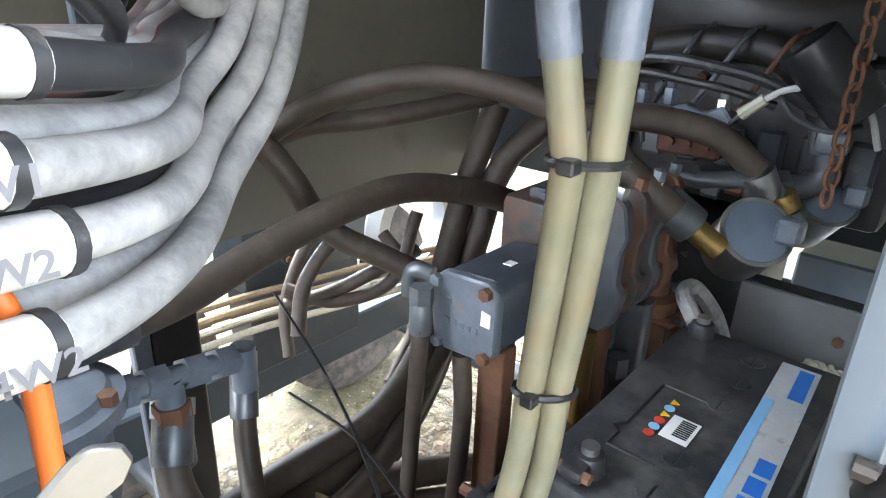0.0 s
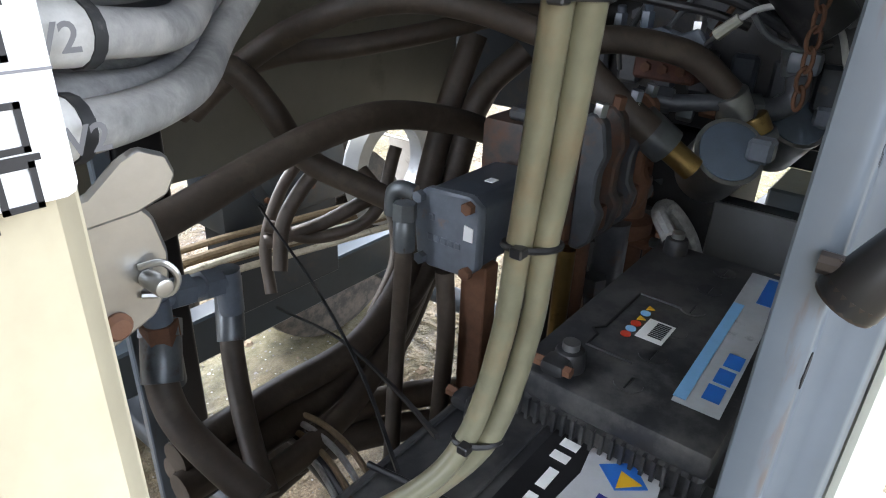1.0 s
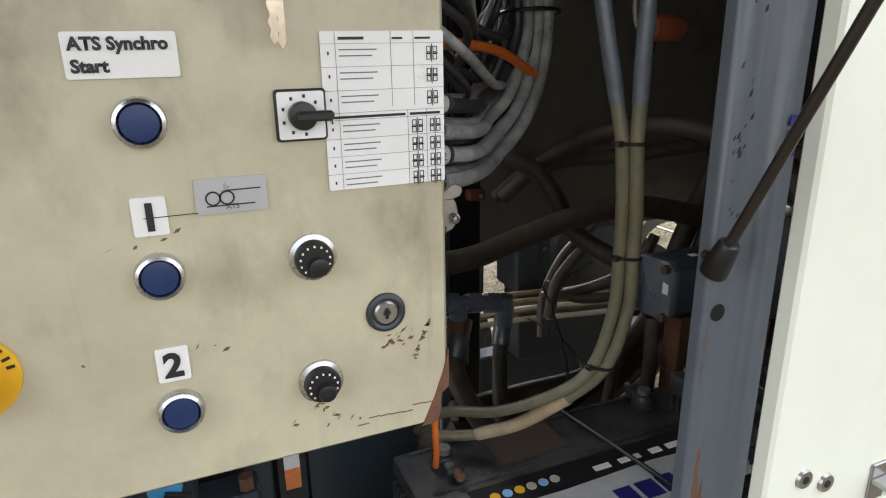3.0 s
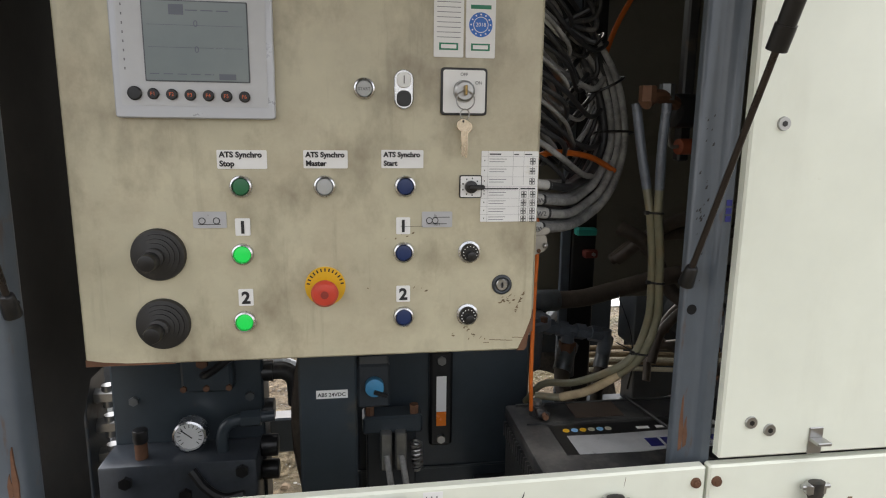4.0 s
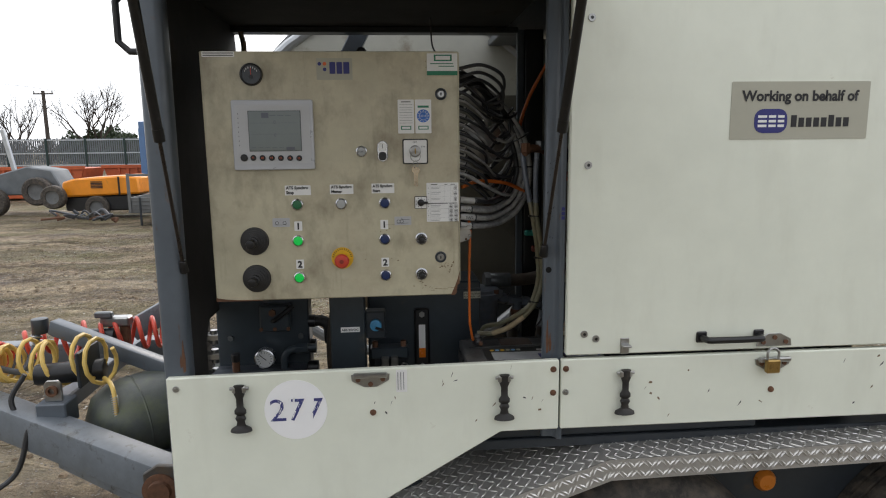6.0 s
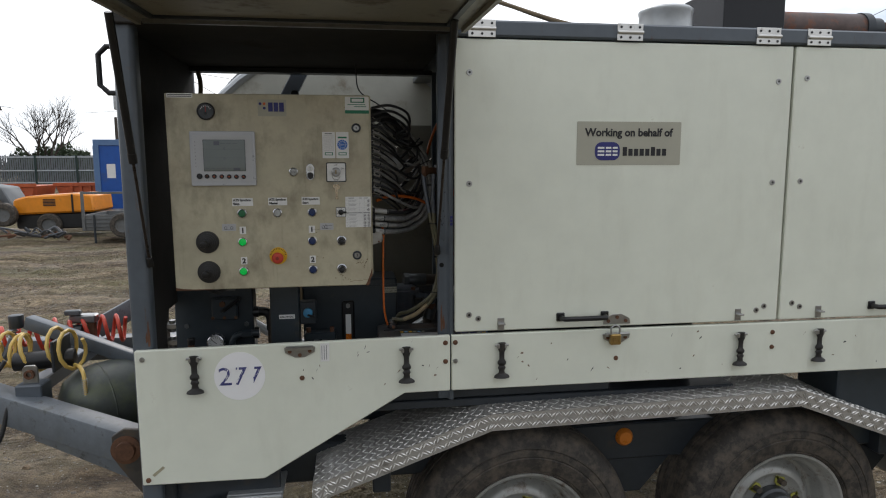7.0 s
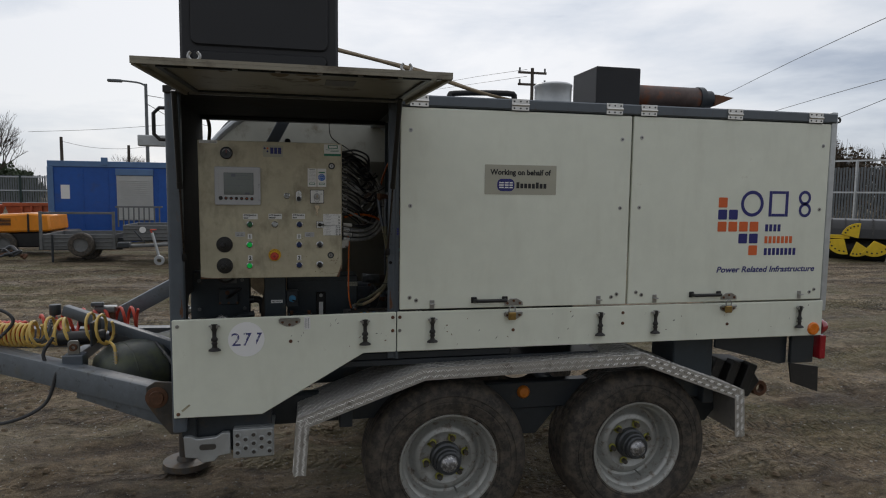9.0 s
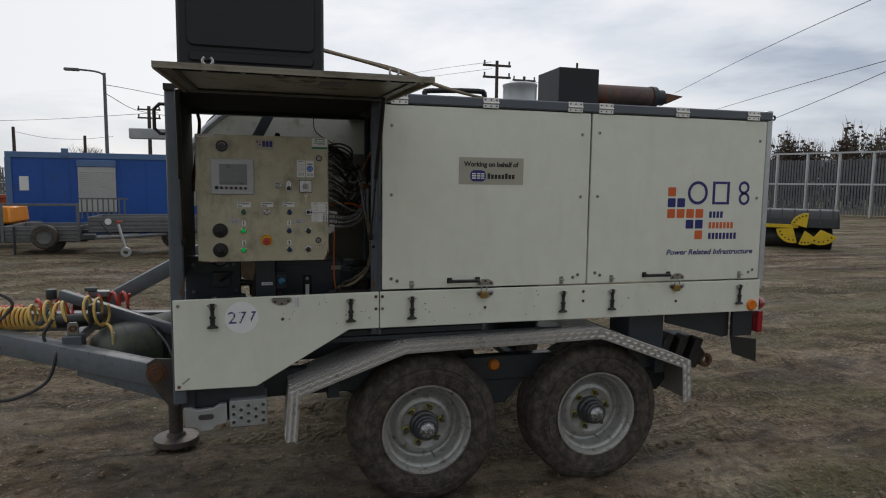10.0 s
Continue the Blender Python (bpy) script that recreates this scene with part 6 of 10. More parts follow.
part("selector_knob", cyl((0.617, CPY - 0.003, 1.5125), (0.617, CPY - 0.011, 1.5125), 0.0085, seg=24, bevel=0.001), M_BLACK, r)
part("selector_lever", box((0.612, CPY - 0.016, 1.5095), (0.6345, CPY - 0.008, 1.5155), 0.0015), M_BLACK, r)
for i in range(7):
    a = radians(40 + 40 * i)
    bars([(0.617 + 0.0115 * math.cos(a) - 0.0008, 1.5125 + 0.0115 * math.sin(a) - 0.001, 0.617 + 0.0115 * math.cos(a) + 0.0008, 1.5125 + 0.0115 * math.sin(a) + 0.001)], CPY - 0.0038, M_INK, r, "selector_mark", 0.0003)


# stickers
def label_sticker(text, x0, z0, x1, z1, h):
    s = plate("label_sticker", x0, z0, x1, z1, M_PAPER)
    lines_ = text.split("\n")
    for i, t in enumerate(lines_):
        z = z1 - (z1 - z0) * (i + 0.80) / len(lines_) * 0.95
        lettering(t, x0 + 0.003, z, h, CPY - 0.0014, M_INK, s, bold=0.0004)
    return s


label_sticker("ATS Synchro\nStop", 0.2875, 1.5355, 0.3495, 1.5595, 0.0072)
label_sticker("ATS Synchro\nMaster", 0.3955, 1.5365, 0.4525, 1.5600, 0.0068)
label_sticker("ATS Synchro\nStart", 0.4965, 1.5370, 0.5525, 1.5610, 0.0066)
for x, z, t in ((0.3155, 1.460, "1"), (0.3155, 1.365, "2"), (0.5255, 1.4595, "1"), (0.5255, 1.3645, "2")):
    s = plate("number_sticker", x - 0.0095, z - 0.0115, x + 0.0095, z + 0.0115, M_PAPER)
    lettering(t, x, z - 0.0078, 0.0160, CPY - 0.0014, M_INK, s, align="CENTER", bold=0.0009)
bars([(0.522, 1.4585, 0.552, 1.4589)], CPY - 0.0013, M_INK, cpn, "pen_scratch", 0.0004)
for x0, z0 in ((0.254, 1.459), (0.551, 1.457)):
    s = plate("symbol_plate", x0, z0, x0 + 0.0415, z0 + 0.0215, M_SILVER, "small engraved symbol plate")
    bm = bmesh.new()
    for cxx in ((0.011, 0.029) if x0 < 0.4 else (0.010, 0.018)):
        lathe([(0.0035, -0.0018), (0.0045, -0.0018), (0.0045, -0.0012), (0.0035, -0.0012)], (x0 + cxx, CPY, z0 + 0.0095), "Y", seg=14, bm=bm)
    box((x0 + 0.006, CPY - 0.0018, z0 + 0.0045), (x0 + 0.034, CPY - 0.0012, z0 + 0.0052), bm=bm)
    if x0 > 0.4:
        box((x0 + 0.018, CPY - 0.0018, z0 + 0.0135), (x0 + 0.038, CPY - 0.0012, z0 + 0.0142), bm=bm)
    part("symbol", bm, M_INK, s, smooth=0)
    if x0 > 0.4:
        lettering("ATS", x0 + 0.017, z0 + 0.0025, 0.0032, CPY - 0.0014, M_INK, s, depth=0.0004)
# table of synchro modes
ch = part("mode_chart", prism(round_rect(0.6315, 1.464, 0.7110, 1.5605, 0.001, 2), "Y", CPY - 0.0013, CPY - 0.0003), M_PAPER, cpn, "printed white mode chart with rows and grid symbols")
rows_ = [1.5605 - 0.0965 * v for v in (0.075, 0.215, 0.36, 0.50, 0.545, 0.665, 0.78, 0.895)]
bars([(0.6315, z - 0.0001, 0.7110, z + 0.0001) for z in rows_] + [(0.6405, 1.464, 0.6407, 1.5605), (0.6755, 1.515, 0.6757, 1.5605), (0.6905, 1.515, 0.6907, 1.5605), (0.6855, 1.464, 0.6857, 1.512), (0.6985, 1.464, 0.6987, 1.512)], CPY - 0.0014, M_GREYINK, ch, "chart_rule", 0.0002)
txt = []
for i, z in enumerate(rows_):
    for k in range(2):
        zz = z - 0.0035 - 0.0036 * k
        txt.append((0.6425, zz - 0.00035, 0.6425 + (0.024 if k == 0 else 0.021), zz + 0.00035))
bars([(0.6425, 1.5555, 0.6585, 1.5572), (0.6765, 1.5555, 0.6835, 1.5568), (0.6915, 1.5555, 0.7020, 1.5568)], CPY - 0.0014, M_INK, ch, "chart_print", 0.0002)
bars([t for i, t in enumerate(txt) if i not in (6, 7)], CPY - 0.0014, M_GREYINK, ch, "chart_print", 0.0002)
bars([(0.6330, 1.5088, 0.6840, 1.5104), (0.6870, 1.5088, 0.7080, 1.5104)], CPY - 0.0014, M_INK, ch, "chart_print", 0.0002)
bars([(0.6355, z - 0.0065, 0.6365, z - 0.0045) for z in rows_], CPY - 0.0014, M_INK, ch, "chart_print", 0.0002)
lx = []
for i, z in enumerate(rows_):
    for cx_ in ((0.703,) if i < 3 else (0.6920, 0.7045)):
        if i == 3:
            continue
        zc = z - 0.0062
        for u in (-0.0036, 0.0007):
            for v in (-0.0042, 0.0003):
                a, b_, c, d_ = cx_ + u, zc + v, cx_ + u + 0.0030, zc + v + 0.0038
                lx += [(a, b_, c, b_ + 0.0005), (a, d_ - 0.0005, c, d_), (a, b_, a + 0.0005, d_), (c - 0.0005, b_, c, d_)]
        lx += [(cx_ - 0.0042, zc - 0.0004, cx_ + 0.0042, zc + 0.0001), (cx_ - 0.0003, zc - 0.0055, cx_ + 0.0002, zc + 0.0055)]
bars(lx, CPY - 0.0014, M_INK, ch, "chart_symbol", 0.0002)
# inspection and maker stickers
s = plate("maker_sticker", 0.375, 1.808, 0.4595, 1.858, M_BEIGESTICKER, "beige maker sticker with a navy logo", t=0.0008)
for x, z, m in ((0.3825, 1.845, M_NAVY), (0.3945, 1.845, M_ORANGE), (0.3945, 1.832, M_NAVY)):
    part("logo_dot", lathe([(0.0, -0.0016), (0.0042, -0.0016), (0.0042, -0.001), (0.0, -0.001)], (x, CPY, z), "Y", seg=16), m, s)
bars([(0.406, 1.822, 0.4195, 1.849), (0.4225, 1.822, 0.4355, 1.849), (0.4385, 1.822, 0.4525, 1.849)], CPY - 0.0012, M_NAVY, s, "logo_bar")
s = plate("service_sticker", 0.637, 1.818, 0.7105, 1.869, M_PAPER, "white and green service sticker, smudged", t=0.0008)
bars([(0.637, 1.818, 0.7105, 1.828)], CPY - 0.0012, M_GREENPRINT, s, "sticker_band", 0.0003)
bars([(0.654, 1.851, 0.697, 1.866)], CPY - 0.0012, M_GREENPRINT, s, "logo_block", 0.0003)
bars([(0.658, 1.854, 0.693, 1.863)], CPY - 0.0016, M_PAPER, s, "logo_block", 0.0003)
bars([(0.645, 1.844, 0.700, 1.846), (0.665, 1.838, 0.702, 1.840)], CPY - 0.0012, M_GREENPRINT, s, "print_bar", 0.0003)
for x0, x1 in ((0.565, 0.604), (0.607, 0.646)):
    s = plate("inspection_sticker", x0, 1.681, x1, 1.7615, M_PAPER, "white inspection sticker", t=0.0008)
    if x0 < 0.6:
        bars([(x0 + 0.004, 1.749 - 0.0062 * i, x1 - 0.004, 1.7497 - 0.0062 * i) for i in range(8)], CPY - 0.0012, M_GREYINK, s, "print_bar", 0.0003)
        bars([(x0 + 0.008, 1.755, x1 - 0.008, 1.757)], CPY - 0.0012, M_INK, s, "print_bar", 0.0003)
    else:
        bars([(x0 + 0.006, 1.742, x1 - 0.006, 1.747)], CPY - 0.0012, M_GREENPRINT, s, "print_bar", 0.0003)
        part("year_disc", lathe([(0.0, -0.0015), (0.0155, -0.0015), (0.0155, -0.0011)], (x0 + 0.0195, CPY, 1.7225), "Y", seg=32), M_BLUEPRINT, s)
        part("year_ring", lathe([(0.0092, -0.0018), (0.0100, -0.0018), (0.0100, -0.0015), (0.0092, -0.0015)], (x0 + 0.0195, CPY, 1.7225), "Y", seg=28), M_PAPER, s)
        bm = bmesh.new()
        for i in range(12):
            a = radians(30 * i)
            box((x0 + 0.0195 + 0.0128 * math.cos(a) - 0.0009, CPY - 0.0019, 1.7225 + 0.0128 * math.sin(a) - 0.0009), (x0 + 0.0195 + 0.0128 * math.cos(a) + 0.0009, CPY - 0.0015, 1.7225 + 0.0128 * math.sin(a) + 0.0009), bm=bm)
        part("year_marks", bm, M_PAPER, s, smooth=0)
        lettering("2018", x0 + 0.0195, 1.7203, 0.005, CPY - 0.0016, M_PAPER, s, align="CENTER", name="year", depth=0.0004)
    bars([(x0 + 0.007, 1.690, x1 - 0.007, 1.699)], CPY - 0.0012, M_GREENPRINT, s, "logo_block", 0.0003)
    bars([(x0 + 0.0095, 1.692, x1 - 0.0095, 1.697)], CPY - 0.0016, M_PAPER, s, "logo_block", 0.0003)
s = plate("top_sticker", 0.1125, 1.861, 0.187, 1.8735, M_PAPER, "small white notice at the cabinet's top edge", t=0.0006)
bars([(0.1150, 1.8685, 0.1845, 1.8705), (0.1150, 1.8635, 0.1835, 1.8655)], CPY - 0.001, M_INK, s, "print_bar", 0.0003)
solo("beacon", lathe([(0.0, 0.024), (0.008, 0.022), (0.013, 0.015), (0.014, 0.0), (0.0, 0.0)], (0.478, 0.18, 1.874), "Z", seg=24), M_BLACK, "small black dome on the cabinet top", "dome")
# grime and scratches: scuffed patches near the lock
rng = random.Random(31)
for cx_, cz_, dx_, dz_, n_ in ((0.674, 1.352, 0.012, 0.004, 16), (0.693, 1.352, 0.007, 0.017, 20), (0.613, 1.312, 0.008, 0.003, 8), (0.52, 1.445, 0.03, 0.004, 6), (0.62, 1.30, 0.03, 0.006, 8), (0.52, 1.37, 0.05, 0.004, 5), (0.655, 1.845, 0.03, 0.012, 9)):
    for i in range(n_):
        u = rng.uniform(-1, 1)
        x, z = cx_ + dx_ * u, cz_ + dz_ * (u if dz_ > dx_ else rng.uniform(-1, 1)) + rng.uniform(-0.003, 0.003)
        w, h = rng.uniform(0.0006, 0.003), rng.uniform(0.0004, 0.0018)
        k = rng.uniform(-0.002, 0.002)
        part("scuff", prism([(x - w, z - h), (x + w * 0.3, z - h * 0.5 + k), (x + w, z + h + k), (x - w * 0.2, z + h * 0.6)], "Y", CPY - 0.0002, CPY + 0.001), M_SCUFF, cab, smooth=0)
for i in range(7):
    part("paint_crack", box((0.640 + 0.0085 * i, CPY - 0.0003, 1.2885 + 0.0012 * ((i * 3) % 4) + 0.0006 * i), (0.6488 + 0.0085 * i, CPY + 0.001, 1.2893 + 0.0012 * ((i * 3) % 4) + 0.0006 * i)), M_SCUFF, cab, smooth=0)
part("catch_plate", prism([(0.7165, 1.398), (0.737, 1.4035), (0.7465, 1.407), (0.7505, 1.413), (0.7515, 1.421), (0.7495, 1.430), (0.7455, 1.435), (0.7165, 1.437)], "Y", 0.150, 0.1525, bevel=0.0009), M_STEEL, cpn, "bent steel door catch")
part("catch_tongue", prism([(0.724, 1.4325), (0.744, 1.4335), (0.7505, 1.4355), (0.7530, 1.4395), (0.7515, 1.4440), (0.7460, 1.4465), (0.7420, 1.4450), (0.735, 1.4395), (0.724, 1.4390)], "Y", 0.1445, 0.1465, bevel=0.0008), M_STEEL, cpn)
part("catch_pin", cyl((0.7455, 0.1425, 1.417), (0.7455, 0.150, 1.417), 0.0021, seg=14, bevel=0.0006), M_STEEL, cpn)
part("catch_loop", tube([(0.7435, 0.1495, 1.4135), (0.7485, 0.147, 1.4130), (0.7500, 0.1455, 1.4170), (0.7480, 0.147, 1.4205), (0.7440, 0.1495, 1.4200)], 0.0008, seg=8, steps=5), M_STEEL, cpn)
part("catch_screw", lathe([(0.0, -0.0022), (0.0022, -0.002), (0.0032, -0.0008), (0.0032, 0.0)], (0.7375, 0.150, 1.4085), "Y", seg=16), M_RUST, cpn)

# ---- machinery below the cabinet ----
hb = thing("hydraulic_valve_block", (0.22, 0.42, 0.70), "dark slate hydraulic block with gauge, valve and elbow pipe", "hydraulic block")
part("block_plate", box((0.060, 0.42, 0.68), (0.335, 0.50, 1.245), 0.004), M_TANK, hb)
part("manifold", box((0.058, 0.33, 0.80), (0.330, 0.42, 0.975), 0.006, seg=2), M_CASTDARK, hb)
for x, z in ((0.105, 0.945), (0.205, 0.915), (0.305, 0.955)):
    part("manifold_plug", cyl((x, 0.33, z), (x, 0.322, z), 0.012, seg=6), M_BLACK, hb)
v = part("valve", box((0.195, 0.38, 1.085), (0.285, 0.42, 1.165), 0.005), M_TANK, hb)
part("valve_lever", tube([(0.235, 0.378, 1.12), (0.25, 0.36, 1.13), (0.30, 0.35, 1.17)], 0.007, seg=8), M_BLACK, v)
part("valve_cap", cyl((0.235, 0.38, 1.145), (0.235, 0.372, 1.145), 0.011, seg=6), M_RUST, v)
for x in (0.20, 0.24, 0.28):
    part("valve_bolt", cyl((x, 0.38, 1.095), (x, 0.374, 1.095), 0.006, seg=6), M_RUST, v)
pg = part("pressure_gauge", lathe([(0.0255, -0.012), (0.0265, -0.016), (0.030, -0.014), (0.0305, 0.012), (0.0, 0.014)], (0.206, 0.385, 1.005), "Y", seg=36), M_CHROME, hb, "round white pressure gauge with a steel rim")
part("gauge_dial", cyl((0.206, 0.385, 1.005), (0.206, 0.374, 1.005), 0.0255, seg=32), M_PAPER, pg)
bm = bmesh.new()
for i in range(13):
    a = radians(-45 + 22.5 * i)
    m = box((-0.0006, -0.0005, -0.003), (0.0006, 0, 0.003))
    bmesh.ops.transform(m, matrix=Matrix.Translation((0.206 + 0.0195 * math.cos(a), 0.3735, 1.005 + 0.0195 * math.sin(a))) @ Matrix.Rotation(-(a - math.pi / 2), 4, "Y"), verts=m.verts)
    me_ = bpy.data.meshes.new("t")
    m.to_mesh(me_)
    bm.from_mesh(me_)
    bpy.data.meshes.remove(me_)
    m.free()
part("gauge_scale", bm, M_INK, pg, smooth=0)
nd = box((-0.001, -0.0006, -0.006), (0.001, 0, 0.019))
bmesh.ops.transform(nd, matrix=Matrix.Translation((0.206, 0.3725, 1.005)) @ Matrix.Rotation(radians(-50), 4, "Y"), verts=nd.verts)
part("gauge_needle", nd, M_INK, pg)
part("gauge_stem", cyl((0.206, 0.385, 0.975), (0.206, 0.385, 0.965), 0.01, seg=12), M_STEEL, hb)
part("elbow_pipe", tube([(0.265, 0.37, 0.972), (0.265, 0.37, 1.005), (0.275, 0.37, 1.025), (0.30, 0.37, 1.035), (0.36, 0.375, 1.037)], 0.011, seg=12), M_TANK, hb)
part("elbow_nut", cyl((0.30, 0.37, 1.035), (0.335, 0.372, 1.036), 0.016, seg=6), M_TANK, hb)
part("drain_screw", cyl((0.125, 0.36, 0.975), (0.125, 0.36, 1.005), 0.011, seg=14), M_RUST, hb)
part("drain_knob", cyl((0.125, 0.36, 1.005), (0.125, 0.36, 1.03), 0.013, seg=14, bevel=0.002), M_BLACK, hb)
part("stopcock_lever", tube([(0.22, 0.32, 0.965), (0.245, 0.31, 0.935), (0.275, 0.305, 0.918), (0.31, 0.305, 0.922)], 0.0085, seg=8), M_BLACK, hb)
part("side_fitting", cyl((0.325, 0.44, 1.10), (0.352, 0.44, 1.10), 0.02, seg=14), M_BLACK, hb)
part("side_fitting", cyl((0.325, 0.44, 1.02), (0.352, 0.44, 1.02), 0.022, seg=14), M_BLACK, hb)
for k, (x, z) in enumerate(((0.10, 1.20), (0.30, 1.20), (0.10, 1.06), (0.31, 1.06))):
    part("plate_bolt", cyl((x, 0.42, z), (x, 0.412, z), 0.009, seg=6), M_STEELDARK, hb)
part("name_plate", box((0.205, 0.416, 1.185), (0.275, 0.4195, 1.215), 0.001), M_STEELDARK, hb)
part("hose_elbow", tube([(0.352, 0.44, 1.10), (0.375, 0.44, 1.098), (0.392, 0.44, 1.08), (0.395, 0.44, 1.03)], 0.017, seg=12), M_RUBBER, hb)
for z, r_ in ((0.965, 0.021), (0.915, 0.019)):
    part("side_fitting", cyl((0.330, 0.40, z), (0.362, 0.40, z), r_, seg=14, bevel=0.003), M_BLACK, hb)
hb.location += Vector((-0.050, 0.0, 0.022))
strip.location += Vector((-0.072, -0.07, -0.02))
for k, (dz, dy) in enumerate(((0.0, 0.0), (0.035, 0.01), (0.09, -0.01), (0.15, 0.005))):
    part("plated_elbow", tube([(0.045, 0.535 + dy, 0.78 + dz), (0.062, 0.525 + dy, 0.79 + dz), (0.075, 0.51 + dy, 0.78 + dz)], 0.009, seg=10), M_STEEL, strip)
s = part("cabinet_foot", cyl((0.16, 0.20, 1.276), (0.16, 0.20, 1.262), 0.012, seg=14), M_PAPER, cpn)
solo("loop_hose", tube([(0.17, 0.24, 1.276), (0.16, 0.26, 1.25), (0.19, 0.27, 1.232), (0.225, 0.27, 1.25), (0.23, 0.26, 1.276)], 0.007, seg=8), M_CABLEDARK, "short black cable loop under the cabinet", "cable")
solo("return_hose", tube([(0.40, 0.40, 1.24), (0.37, 0.40, 1.18), (0.352, 0.40, 1.08), (0.352, 0.40, 0.98), (0.37, 0.40, 0.86), (0.38, 0.40, 0.70)], 0.013, seg=10), M_HOSE, "black hydraulic hose beside the mast", "hose", group="hydraulic hoses")
sl = part("mast_label", box((0.392, 0.2838, 1.127), (0.446, 0.2846, 1.142)), M_PAPER, cpn, "white printed label strip")
lettering("ABS 24VDC", 0.3945, 1.1310, 0.0066, 0.2837, M_INK, sl, width=0.048, bold=0.0002)
sk = thing("socket_outlet", (0.492, 0.30, 1.11), "dark socket box with a blue cap", "socket")
part("socket_box", box((0.463, 0.285, 1.105), (0.520, 0.33, 1.185), 0.004), M_DARKGREY, sk)
part("blue_cap", cyl((0.492, 0.285, 1.148), (0.492, 0.268, 1.148), 0.0165, seg=24, bevel=0.002), mat("faded_blue_cap", (0.05, 0.25, 0.45), 0.45, vary=0.2), sk)
part("cap_key", box((0.49, 0.262, 1.135), (0.515, 0.268, 1.142), 0.001, turn=Matrix.Rotation(radians(20), 4, "Y")), M_BLACK, sk)
ht = thing("hydraulic_oil_tank", (0.66, 0.55, 0.68), "slate-blue hydraulic oil tank with a sight glass", "oil tank")
part("tank_body", box((0.463, 0.43, 0.68), (0.815, 0.60, 1.235), 0.006), M_TANK, ht)
part("tank_rim", box((0.463, 0.424, 1.205), (0.815, 0.4295, 1.213), 0.001), M_TANK, ht)
sg = part("sight_glass", box((0.607, 0.415, 0.955), (0.653, 0.43, 1.155), 0.005), M_BLACK, ht, "black-framed oil sight glass with amber oil")
part("sight_window", box((0.620, 0.4135, 1.015), (0.640, 0.4149, 1.105)), M_PAPER, sg)
part("oil_level", box((0.620, 0.4125, 1.000), (0.640, 0.4145, 1.030)), M_AMBER, sg)
for z in (0.972, 1.138):
    part("sight_bolt", cyl((0.630, 0.415, z), (0.630, 0.408, z), 0.009, seg=6), M_STEEL, sg)
ol = part("oil_label", box((0.762, 0.4288, 1.180), (0.815, 0.4296, 1.202)), M_BEIGESTICKER, ht)
lettering("Hydrauliköl", 0.7635, 1.1925, 0.0065, 0.4287, M_INK, ol, width=0.049)
lettering("hydraulic oil", 0.7635, 1.1835, 0.0065, 0.4287, M_INK, ol, width=0.048)
part("tank_seam", box((0.463, 0.425, 0.90), (0.815, 0.4295, 0.905), 0.001), M_TANK, ht)
dv = thing("directional_valve", (0.54, 0.36, 0.70), "dark two-lever hydraulic valve with cables", "valve")
part("valve_body", box((0.472, 0.35, 1.02), (0.585, 0.40, 1.055), 0.004), M_TANK, dv)
part("valve_stand", box((0.48, 0.37, 0.68), (0.575, 0.42, 1.02), 0.003), M_DARKGREY, dv)
for x in (0.486, 0.57):
    part("stud", cyl((x, 0.365, 1.055), (x, 0.365, 1.072), 0.009, seg=6), M_RUST, dv)
for x in (0.515, 0.543):
    part("solenoid", box((x - 0.011, 0.33, 0.955), (x + 0.011, 0.352, 1.03), 0.003), M_STEEL, dv)
    part("solenoid_cable", tube([(x, 0.325, 0.99), (x + 0.006, 0.31, 0.95), (x + 0.012, 0.31, 0.90), (x + 0.014, 0.32, 0.84)], 0.006, seg=8), M_CABLE, dv)
part("spring", coil((0.572, 0.335, 1.01), (0.574, 0.335, 0.955), 0.009, 7, 0.0025, M_STEEL, dv), M_STEEL, dv)

# ---- engine bay behind the hatch: batteries ----
def battery(name_label, x0, y0, x1, y1, z1, z0=0.885):
    b = thing("battery", ((x0 + x1) / 2, (y0 + y1) / 2, z0), name_label, "battery", group="batteries")
    body = part("battery_case", box((x0, y0, z0), (x1, y1, z1 - 0.028), 0.004), M_BATTERY, b)
    part("battery_lid", box((x0 - 0.003, y0 - 0.003, z1 - 0.026), (x1 + 0.003, y1 + 0.003, z1), 0.005, seg=2), M_BATTERY, b)
    for i in range(18):
        y = y0 + 0.01 + (y1 - y0 - 0.02) * i / 17
        part("grip_rib", box((x0 - 0.006, y - 0.0016, z1 - 0.055), (x0 - 0.0005, y + 0.0016, z1 - 0.027)), M_BATTERY, body)
    return b


M_BATTERY = mat("dusty_battery_plastic", (0.026, 0.027, 0.029), 0.5, vary=0.35, grain=40, dirt=(0.13, 0.125, 0.115), dirt_amount=0.55, dirt_scale=18, soft=0.12)
M_SMUDGED = mat("smudged_silver_label", (0.45, 0.46, 0.47), 0.4, vary=0.15, grain=30, dirt=(0.08, 0.08, 0.08), dirt_amount=0.3, dirt_scale=25)
bat = battery("dusty black truck battery with coloured warning labels", 1.150, 0.120, 1.505, 0.297, 1.102)
Z1 = 1.102


def flat(name, pts, z, material, parent, t=0.0008):
    return part(name, prism(pts, "Z", z, z + t), material, parent, smooth=0)


